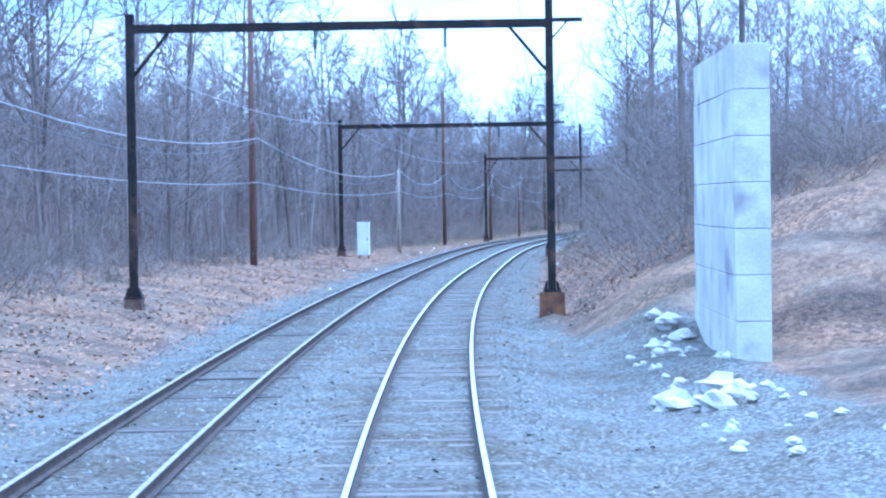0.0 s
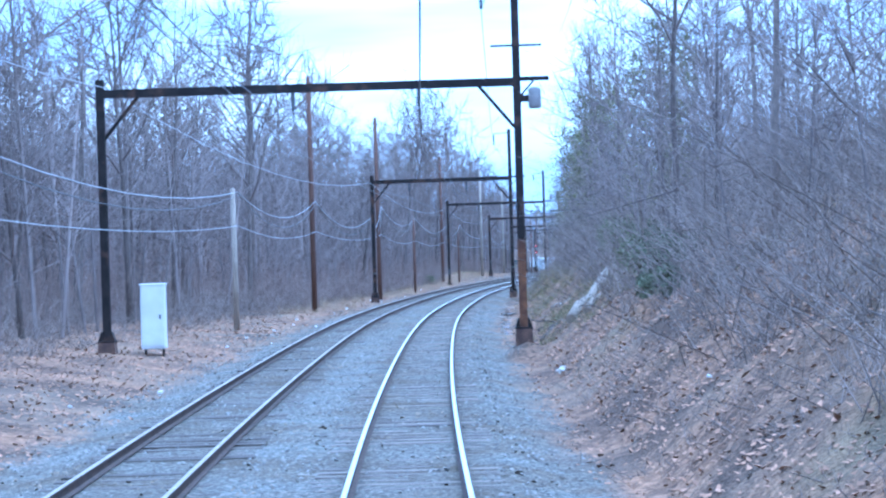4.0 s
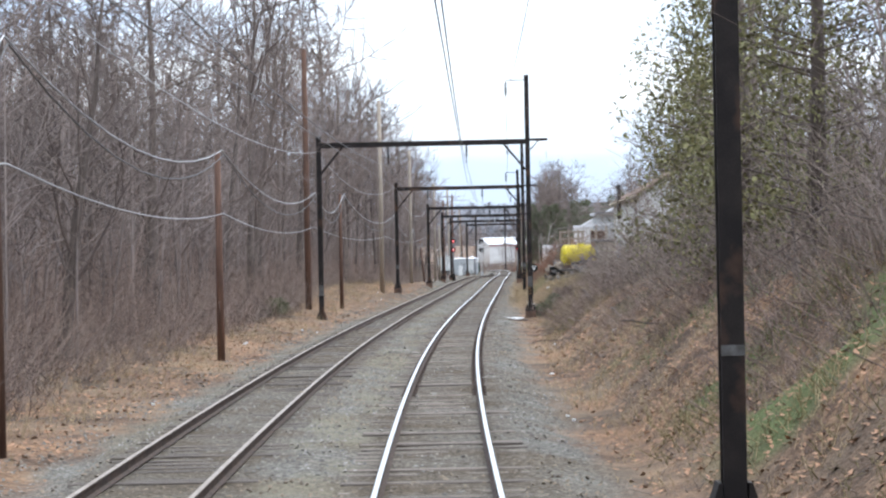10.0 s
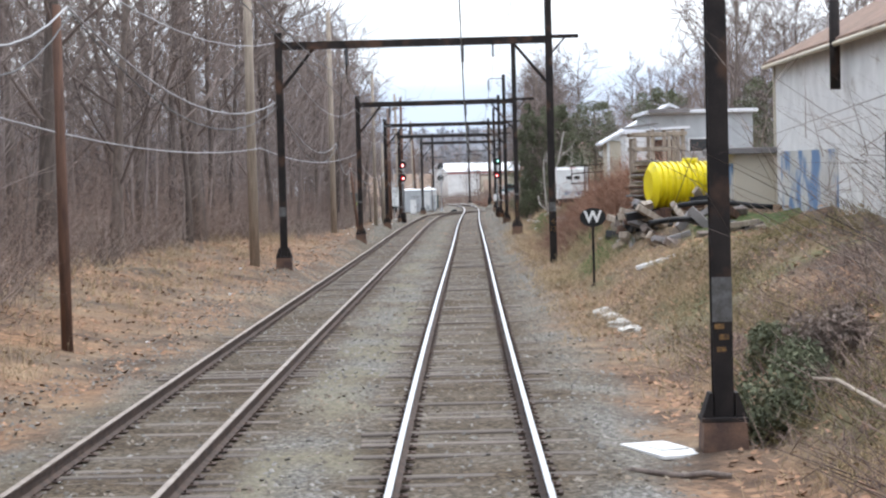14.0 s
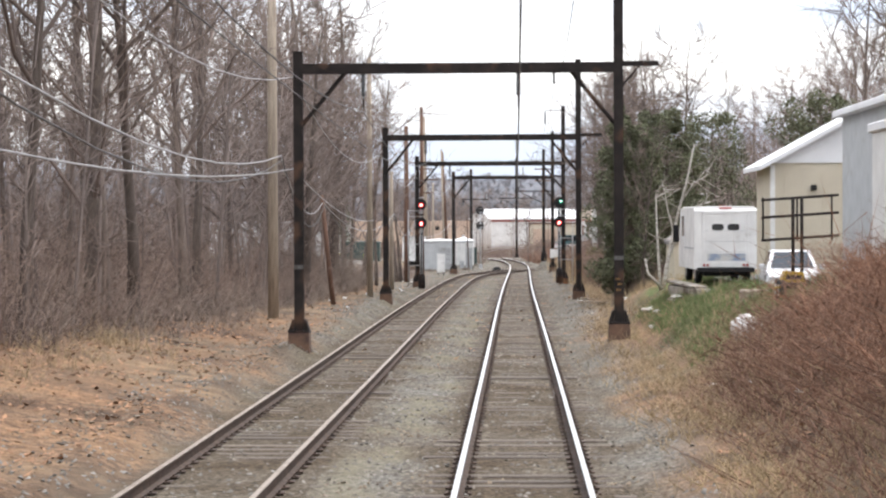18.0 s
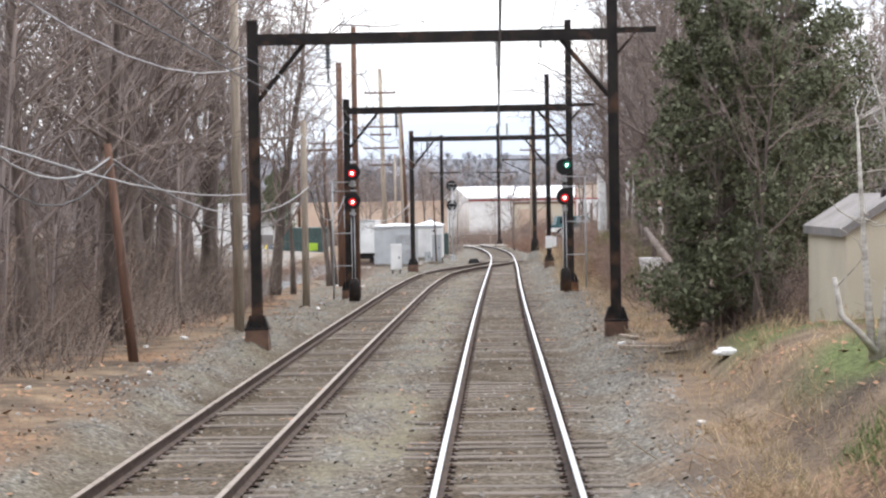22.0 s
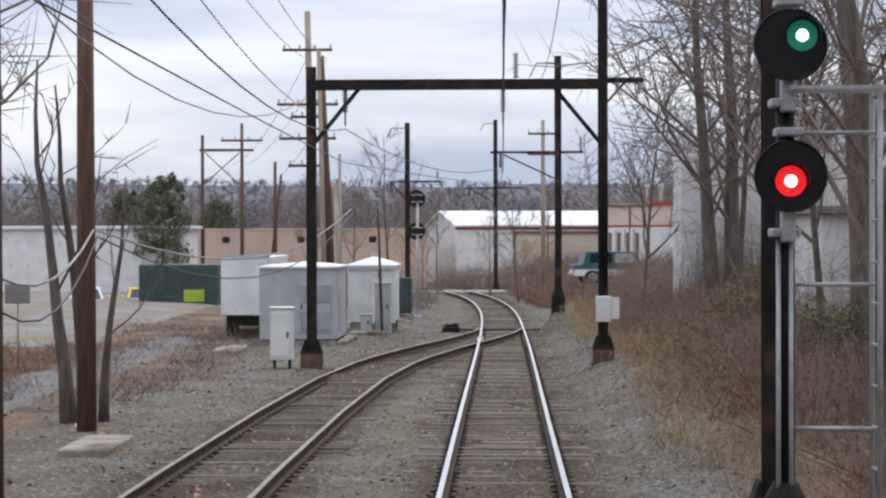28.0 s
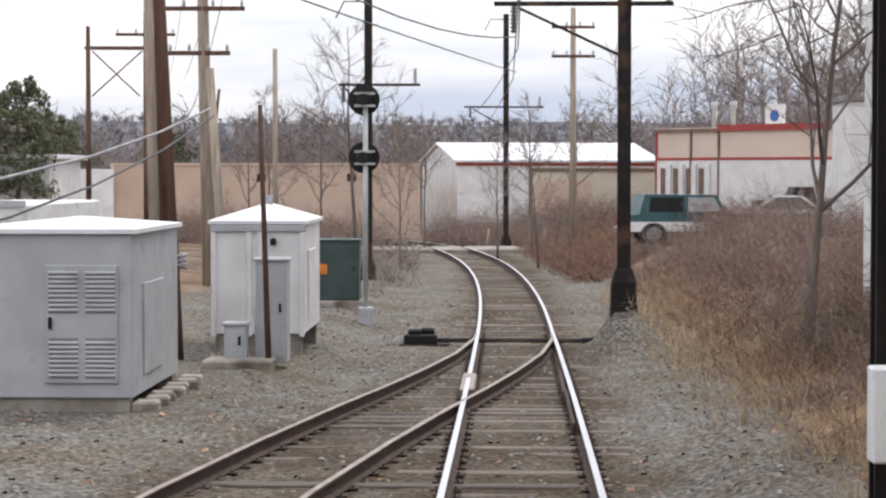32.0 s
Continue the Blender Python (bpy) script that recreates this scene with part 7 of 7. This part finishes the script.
evergreen(580, -12, 8.0, 2.6, "dark pine on the skyline", 10000, CEDAR, low=0.25, size=0.1, round_top=True)
for s, lat, h, w in ((196, 7.4, 9.5, 2.3), (203, 6.9, 8.5, 2.2), (211, 8.2, 9.5, 2.4), (188, 9.4, 10, 2.3), (219, 7.6, 7.5, 2.2), (228, 8.8, 6.5, 2.0), (150, 8.0, 8.5, 2.0), (164, 8.6, 9.0, 2.2), (176, 7.6, 8.0, 1.9), (120, 8.8, 8.0, 1.8)):
    evergreen(s, lat, h, w * 1.15, "vine-smothered tree with thin olive leaves on the bank", 8000, OLIVE, low=0.04, size=0.06, round_top=True, lobes=90, name="vine_tree")
for s, lat, r, m in ((255.8, 3.85, 0.62, CEDAR), (254.9, 3.35, 0.45, CEDAR), (256.5, 4.7, 0.5, GREY_BRUSH), (259.5, 4.3, 0.4, CEDAR), (92.0, 6.1, 0.8, CEDAR), (95.5, 6.6, 0.8, CEDAR), (88.5, 5.8, 0.5, CEDAR), (252, -9.0, 0.6, EVERGREEN), (253.5, -9.6, 0.5, GREY_BRUSH), (418, 6.4, 0.9, EVERGREEN), (425, 5.6, 0.8, OLIVE), (434, 7.4, 1.0, OLIVE), (98, 6.2, 0.9, EVERGREEN), (112, 6.8, 1.0, EVERGREEN), (392, 4.6, 0.7, OLIVE), (405, 6.0, 0.9, OLIVE)):
    cs = [(rng.normal(0, r * 0.5), rng.normal(0, r * 0.5), r * rng.uniform(0.3, 1.1)) for _ in range(9)]
    sh = thing("shrub", place(s, lat, float(height(s, lat))), "dense low shrub on the bank" if m is not OLIVE and m is not GREY_BRUSH else "tangled brownish shrub on the bank", "shrub", "shrubs")
    part("foliage", leafy("foliage", cs, [(r * 0.55,) * 3] * 9, 4200, m, "", "", 0.035), [], sh)
    stems = Shape()
    for c in cs:
        stems.tube([(0, 0, -0.2), c], [0.025, 0.008], 4, cap=False)
    tagged(part("stems", stems, BARK, sh), kind="stuff")


def simple_woods(name, base, hmin, hmax, twigs, label, trunk_r=0.11, twig_r=0.02, spread=0.2, material=TWIG):
    """Many slim leafless trees as one mass."""
    n = len(base)
    h = rng.uniform(hmin, hmax, n)
    top = base + np.stack([rng.normal(0, 0.09, n) * h, rng.normal(0, 0.09, n) * h, h], 1)
    trunk_r = trunk_r * rng.uniform(0.35, 1.15, n)
    k = np.repeat(np.arange(n), twigs)
    f = rng.uniform(0.2, 0.95, len(k))
    tb = base[k] + (top - base)[k] * f[:, None]
    ln = h[k] * (0.10 + spread * (1 - f))
    d = np.stack([rng.normal(0, 0.75, len(k)), rng.normal(0, 0.75, len(k)), rng.uniform(0.4, 1.2, len(k))], 1)
    d /= np.linalg.norm(d, axis=1, keepdims=True)
    tt = tb + d * ln[:, None]
    # second twigs on the first
    j = rng.integers(0, len(k), len(k) * 2)
    w = rng.uniform(0.3, 0.9, (len(j), 1))
    ub = tb[j] * (1 - w) + tt[j] * w
    ut = ub + (d[j] + rng.normal(0, 0.6, (len(j), 3))) * ln[j][:, None] * 0.45
    me = spikes(np.concatenate([base, tb, ub]), np.concatenate([top, tt, ut]), np.concatenate([trunk_r, np.full(len(tb), twig_r * 1.5), np.full(len(ub), twig_r)]), material, name)
    return tagged(new(name, me), label, "woods", kind="stuff")


RUSSET = islands(mat("russet_brush", (0.235, 0.130, 0.088), (0.15, 0.092, 0.068), 0.5, 0.95, 0.0), 0.6, 1.35)
BROWN_BRUSH = islands(mat("brown_saplings", (0.230, 0.165, 0.136), (0.155, 0.112, 0.095), 0.5, 0.95, 0.0), 0.6, 1.35)
TWIG2 = islands(mat("hazy_twigs", (0.225, 0.180, 0.162), (0.155, 0.126, 0.116), 0.6, 0.95, 0.0), 0.7, 1.3)
# cool grey instead of brown: distance haze mixed into the twig colour
FAR_TWIG = islands(mat("haze_toned_twigs", (0.178, 0.172, 0.182), (0.135, 0.132, 0.145), 0.05, 0.95, 0.0), 0.75, 1.25)
s = rng.uniform(-30, 392, 1300)
lat = edge_at(s) - 0.5 - 34 * rng.random(1300) ** 1.3
simple_woods("woods", ground_at(s, lat, -0.2), 5, 16, 40, "dense grey-brown winter woods", 0.09, 0.014, material=TWIG2)
s = rng.uniform(-20, 330, 620)
lat = rng.uniform(-62, -20, 620)
simple_woods("woods_backdrop", ground_at(s, lat, -0.2), 9, 15.5, 42, "deep grey-brown winter woods", 0.12, 0.022, 0.34, material=TWIG2)
s = rng.uniform(36, 240, 420)
lat = 6.5 + 22 * rng.random(420) ** 1.2
simple_woods("bank_woods", ground_at(s, lat, -0.2), 3.5, 9, 26, "tangled leafless saplings on the bank", 0.05, 0.012, 0.3, material=TWIG2)
s = rng.uniform(310, 540, 480)
lat = rng.uniform(21, 60, 480)
simple_woods("yard_woods", ground_at(s, lat, -0.2), 9, 16, 28, "leafless woods behind the yard", 0.09, 0.016, material=TWIG2)
s, lat = rng.uniform(528, 575, 150), rng.uniform(21.5, 55, 150)
simple_woods("yard_woods", ground_at(s, lat, -0.2), 9, 15, 34, "tall leafless woods behind the cream store", 0.12, 0.026, 0.3, material=TWIG2)
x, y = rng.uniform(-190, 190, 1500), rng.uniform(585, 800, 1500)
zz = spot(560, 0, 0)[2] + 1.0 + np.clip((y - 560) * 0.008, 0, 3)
simple_woods("far_woods", np.stack([x, y, zz], 1), 5.5, 9.5, 18, "distant leafless tree line, haze put into its grey colour", 0.14, 0.05, 0.3, material=FAR_TWIG)
lt, dd = rng.uniform(-75, 60, 420), rng.uniform(20, 75, 420)
base = spot(np.full(420, 559.0), lt, np.full(420, 0.6))
base[:, 1] += dd
simple_woods("tree_line", base, 4.5, 10.5, 30, "uneven brown tree line beyond the stores", 0.12, 0.035, 0.35, material=TWIG2)
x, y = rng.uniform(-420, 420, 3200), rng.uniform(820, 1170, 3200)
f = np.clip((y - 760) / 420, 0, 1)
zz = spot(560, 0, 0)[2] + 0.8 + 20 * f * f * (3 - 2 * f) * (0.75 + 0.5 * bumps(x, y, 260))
simple_woods("hill_woods", np.stack([x, y, zz], 1), 1.4, 3.6, 18, "wooded ridge on the horizon, haze put into its grey colour", 0.05, 0.07, 1.0, material=FAR_TWIG)

thicket("underbrush", 38000, (-10, 392), (-24, -8.5), (0.5, 2.3), GREY_BRUSH, "grey-brown underbrush at the wood's edge", spread=0.85, keep=lambda s, l: l < edge_at(s) + np.interp(s, [0, 250, 280, 360, 376, 392], [2.0, 2.0, 0.6, 0.6, -0.4, -1.8]))
thicket("bank_brush", 26000, (36, 262), (4.6, 14), (0.7, 3.2), GREY_BRUSH, "tangled grey brush covering the bank", spread=0.8, keep=lambda s, l: l > np.interp(s, [36, 100, 180, 262], [5.0, 5.2, 6.2, 5.6]))
thicket("red_brush", 17000, (292, 326), (4.2, 9.0), (0.35, 1.1), RED_BRUSH, "rust-red dry bramble on the bank", keep=lambda s, l: ~((s > 286) & (s < 300) & (l > 6.5)) & (l > np.interp(s, [292, 297, 303, 312, 317, 326], [5.4, 4.6, 3.9, 4.3, 5.9, 7.0])), spread=0.9)
thicket("brown_brush", 6000, (298, 320), (3.0, 5.2), (0.25, 0.8), RUSSET, "russet-brown tangle below the bramble", spread=1.1, keep=lambda s, l: l > np.interp(s, [298, 304, 320], [3.6, 3.0, 3.6]))
OLIVE_STRAW = islands(mat("olive_dry_weeds", (0.22, 0.175, 0.085), (0.14, 0.115, 0.06), 0.5, 0.95, 0.0), 0.5, 1.3)
thicket("bank_bramble", 9000, (178, 234), (4.2, 8.6), (0.15, 0.8), BROWN_BRUSH, "brown bramble and dead stems on the bank", spread=1.2, rad=0.012, keep=lambda s, l: bumps(s + 33, l, 2.6) > 0.46)
thicket("bank_bramble", 9000, (232, 268), (3.9, 8.6), (0.15, 0.75), BROWN_BRUSH, "brown bramble and dead stems on the bank", spread=1.2, rad=0.012, keep=lambda s, l: bumps(s + 33, l, 2.6) > 0.40)
thicket("bank_weeds", 9000, (230, 276), (3.6, 8.4), (0.12, 0.5), OLIVE_STRAW, "olive-brown dry weeds on the bank", spread=0.9, rad=0.011, keep=lambda s, l: bumps(s + 12, l + 5, 2.2) > 0.45)
thicket("bank_weeds", 9000, (96, 190), (3.6, 7.5), (0.12, 0.5), OLIVE_STRAW, "olive-brown dry weeds on the bank", spread=0.9, rad=0.011, keep=lambda s, l: bumps(s + 12, l + 5, 2.2) > 0.5)
thicket("bank_litter", 15000, (42, 268), (3.2, 7.5), (0.08, 0.34), GREY_BRUSH, "dead twigs and debris strewn over the bank", spread=1.6, rad=0.009, keep=lambda s, l: bumps(s + 60, l, 3.0) > 0.42)
thicket("edge_brush", 12500, (150, 372), (-14, -7.6), (0.8, 3.0), BROWN_BRUSH, "soft brown saplings at the wood's edge", spread=0.5, keep=lambda s, l: l < edge_at(s) + np.interp(s, [150, 260, 285, 372], [1.6, 1.4, 0.2, 0.4]), rad=0.012)
thicket("woods_haze", 17000, (-10, 392), (-30, -9.5), (2.0, 6.5), BROWN_BRUSH, "thin brown saplings filling the woods", spread=0.35, keep=lambda s, l: l < edge_at(s) - 1.0, rad=0.015)
thicket("roadside_brush", 4200, (382, 397), (-15, -8.3), (0.7, 2.6), GREY_BRUSH, "tall brown tangle at the wood's end", spread=0.6)
thicket("roadside_brush", 5200, (376, 410), (-15, -8.2), (0.3, 1.1), GREY_BRUSH, "brown tangled brush beside the gravel", spread=0.8, keep=lambda s, l: (bumps(s, l, 3.0) > 0.42) & (l < np.interp(s, [376, 392, 410], [-8.2, -9.0, -11.5])))
thicket("junction_brush", 3200, (418, 445), (4.6, 8), (0.5, 1.4), RUSSET, "tall brown tangle on the bank by the junction", spread=0.7)
thicket("junction_weeds", 3600, (412, 450), (3.9, 6.6), (0.2, 0.9), OLIVE_STRAW, "olive-brown weeds on the bank by the junction", spread=0.9, rad=0.013, keep=lambda s, l: bumps(s + 5, l, 2.8) > 0.46)
thicket("lot_weeds", 9000, (398, 440), (-24, -11.5), (0.1, 0.55), RUSSET, "low brown weeds between the lot and the track", spread=1.0, rad=0.014)
thicket("vine_tangle", 3600, (397, 437), (6.6, 10), (1.0, 4.2), GREY_BRUSH, "tall tangle of vines and saplings round the trunks", spread=0.3, rad=0.013, keep=lambda s, l: ~((s > 405) & (s < 417) & (l > 7)) & (l > np.interp(s, [397, 405, 412, 437], [7.4, 7.2, 7.0, 7.0])))
thicket("bank_leaf_mound", 4200, (398, 430), (4.2, 6.4), (0.3, 1.0), RUSSET, "russet bush and dead stems below the trees", spread=0.9, rad=0.012, keep=lambda s, l: bumps(s + 7, l, 2.4) > 0.45)
thicket("lot_brush", 3600, (418, 452), (-13, -6.9), (0.1, 0.5), BROWN_BRUSH, "low dry weeds along the lot's edge", spread=0.8)
thicket("vine_brush", 3200, (376, 396), (-14, -9.8), (0.8, 2.6), GREY_BRUSH, "tall grey-brown vines round the trunks", spread=0.5)
thicket("cedar_brush", 1300, (359, 367), (4.1, 6.2), (0.4, 1.5), BROWN_BRUSH, "brown brush at the foot of the cedars", spread=0.5)
thicket("cedar_brush", 4200, (368, 388), (4.4, 8.5), (0.5, 1.9), BROWN_BRUSH, "brown brush at the foot of the cedars", spread=0.6, keep=lambda s, l: l > 4.0)
thicket("red_brush", 1300, (296, 304), (4.6, 6.4), (1.0, 1.9), RED_BRUSH, "rust-red dry bramble by the rubble", spread=0.4)
thicket("junction_brush", 14500, (396, 486), (4.2, 11), (0.4, 1.5), BROWN_BRUSH, "brown dry brush right of the junction", keep=lambda s, l: ~((s > 405) & (s < 417) & (l > 7)) & ~((s > 445.5) & (s < 449.5) & (l > 5.5)))
thicket("junction_brush", 3500, (470, 540), (-9, 4.0), (0.5, 2.2), GREY_BRUSH, "brown dry brush beyond the junction", keep=lambda s, l: (np.abs(l - lead_bend(s)) > 2.6) & (np.abs(s - 507) > 3))
thicket("crossing_brush", 9000, (511, 534), (-14, 9), (0.7, 2.1), BROWN_BRUSH, "brown tangle behind the road crossing", spread=0.6, rad=0.016, keep=lambda s, l: np.abs(l - lead_bend(s)) > 2.2)
thicket("crossing_brush", 5000, (478, 506), (2.2, 9), (0.3, 1.1), RUSSET, "russet weeds on the slope by the crossing", spread=0.9, rad=0.014)
thicket("roadside_brush", 3400, (330, 384), (-14, -7.6), (0.3, 1.2), GREY_BRUSH, "dry brush beside the gravel", spread=0.5)
thicket("dry_grass", 9000, (178, 420), (2.9, 5.5), (0.15, 0.5), STRAW, "tufts of dry straw-coloured grass", "grass", spread=0.4, rad=0.008)
thicket("dry_grass", 2600, (400, 470), (2.5, 4.2), (0.3, 0.8), STRAW, "tufts of dry straw-coloured grass", "grass", spread=0.3, rad=0.008)
thicket("dry_grass", 5200, (150, 330), (-10.5, -6.6), (0.15, 0.6), STRAW, "tufts of dry straw-coloured grass", "grass", spread=0.4, rad=0.008)
thicket("green_grass", 20000, (321, 343), (3.4, 6.4), (0.08, 0.22), GRASS, "patch of short green grass on the bank", "grass", spread=0.5, rad=0.008)
thicket("green_grass", 3200, (186, 214), (4.2, 7.0), (0.08, 0.25), GRASS, "patch of short green grass on the bank", "grass", spread=0.5, rad=0.008, keep=lambda s, l: bumps(s, l, 2.2) > 0.5)
thicket("green_grass", 15000, (284, 302), (3.1, 5.4), (0.06, 0.2), GRASS, "patch of short green grass on the bank", "grass", spread=0.6, rad=0.011, keep=lambda s, l: (bumps(s, l, 1.8) > 0.42) & (l > np.interp(s, [284, 296, 302], [2.6, 3.3, 4.0])))
thicket("straw", 8000, (270, 348), (2.1, 4.8), (0.15, 0.45), STRAW, "dry straw-coloured grass on the verge", "grass", spread=0.9, rad=0.009, keep=lambda s, l: l < np.interp(s, [270, 318, 326], [4.8, 4.4, 3.5]))
thicket("bank_weeds", 7000, (412, 472), (3.4, 7.0), (0.15, 0.6), RUSSET, "russet weeds and dead stems on the bank", spread=1.1)
thicket("dry_vines", 560, (444.75, 445.0), (5.9, 11), (1.6, 4.6), GREY_BRUSH, "bare vines climbing a white wall", spread=0.14, rad=0.011)

# ---- loose stones and leaves, then the ties ----
def stones(n, s0, s1):
    s, lat = rng.uniform(s0, s1, n), rng.uniform(-6.8, 3.3, n)
    er = np.interp(s, [0, 60, 250, 275, 345, 360, 420, 470], [3.3, 2.8, 2.5, 2.2, 2.3, 3.0, 3.6, 3.2])
    mid2 = turnout(s)
    inside = (np.abs(lat) < 1.25) | ((np.abs(lat - mid2) < 1.25) & (s < 452))
    ok = (lat < er) & (~inside | (rng.random(n) < 0.4)) & (np.abs(np.abs(lat) - 0.755) > 0.09) & (np.abs(np.abs(lat - mid2) - 0.755) > 0.09)
    s, lat = s[ok], lat[ok]
    n = len(s)
    p = ground_at(s, lat, 0.0)
    r = rng.uniform(0.018, 0.042, n)
    ang = rng.uniform(0, 2 * np.pi, n)
    ax = np.stack([np.cos(ang), np.sin(ang), rng.normal(0, 0.3, n)], 1) * (r * rng.uniform(0.9, 1.5, n))[:, None]
    ay = np.stack([-np.sin(ang), np.cos(ang), rng.normal(0, 0.3, n)], 1) * (r * rng.uniform(0.7, 1.1, n))[:, None]
    az = np.stack([rng.normal(0, 0.2, n), rng.normal(0, 0.2, n), np.ones(n)], 1) * (r * rng.uniform(0.6, 1.0, n))[:, None]
    v = np.stack([p + ax, p + ay, p - ax, p - ay, p + az + 0.25 * ax], 1)
    o = np.arange(n)[:, None] * 5
    f = np.stack([o + [0, 1, 4], o + [1, 2, 4], o + [2, 3, 4], o + [3, 0, 4]], 1).reshape(-1, 3)
    return tagged(new("ballast_stones", soup("ballast_stones", v.reshape(-1, 3), f, STONE)), "loose grey-brown crushed ballast stones", "ballast", kind="stuff")


def leaves(n, srange, lrange, dens, label):
    s, lat = rng.uniform(*srange, n), rng.uniform(*lrange, n)
    ok = rng.random(n) < dens(s, lat)
    s, lat = s[ok], lat[ok]
    n = len(s)
    p = ground_at(s, lat, 0.0) + np.stack([np.zeros(n), np.zeros(n), rng.uniform(0.0, 0.02, n)], 1)
    ang = rng.uniform(0, 2 * np.pi, n)
    z = rng.uniform(0.035, 0.085, n)[:, None]
    a = np.stack([np.cos(ang), np.sin(ang), rng.normal(0, 0.25, n)], 1) * z
    b = np.stack([-np.sin(ang), np.cos(ang), rng.normal(0, 0.25, n)], 1) * z * 0.6
    up = np.stack([np.zeros(n), np.zeros(n), rng.uniform(0.0, 0.025, n)], 1)
    v = np.stack([p - a + up, p + b, p + a + up, p - b], 1).reshape(-1, 3)
    return tagged(new("fallen_leaves", soup("fallen_leaves", v, np.arange(4 * n).reshape(-1, 4), LEAF)), label, "leaves", kind="stuff")


stones(120000, -5, 470)
leaves(60000, (0, 345), (-15, -5.6), lambda s, l: np.clip((np.interp(s, [240, 275, 340], [-5.8, -5.1, -5.2]) - l) / 0.8, 0.05, 1) * np.interp(s, [0, 180, 330, 345], [1, 0.8, 0.7, 0.3]), "dead brown leaves scattered beside the track")
leaves(55000, (36, 320), (2.4, 8.5), lambda s, l: np.clip((l - np.interp(s, [250, 275], [2.6, 2.0])) / 0.7, 0.05, 1) * np.interp(s, [36, 60, 260, 320], [0.6, 1, 0.8, 0.3]), "dead brown leaves lying on the bank")
leaves(9000, (330, 440), (-9.5, 5.5), lambda s, l: np.where((l > 2.8) | (l < -6), 0.7, 0.12), "dead leaves blown over gravel")


ties(main_track, lead_bend, -34, 560, 236, 398, 5)
ties(left_track, turnout, -34, 446, 250, 411, 6)
plates(main_track, lead_bend, 200, 460)
plates(left_track, turnout, 240, 446)
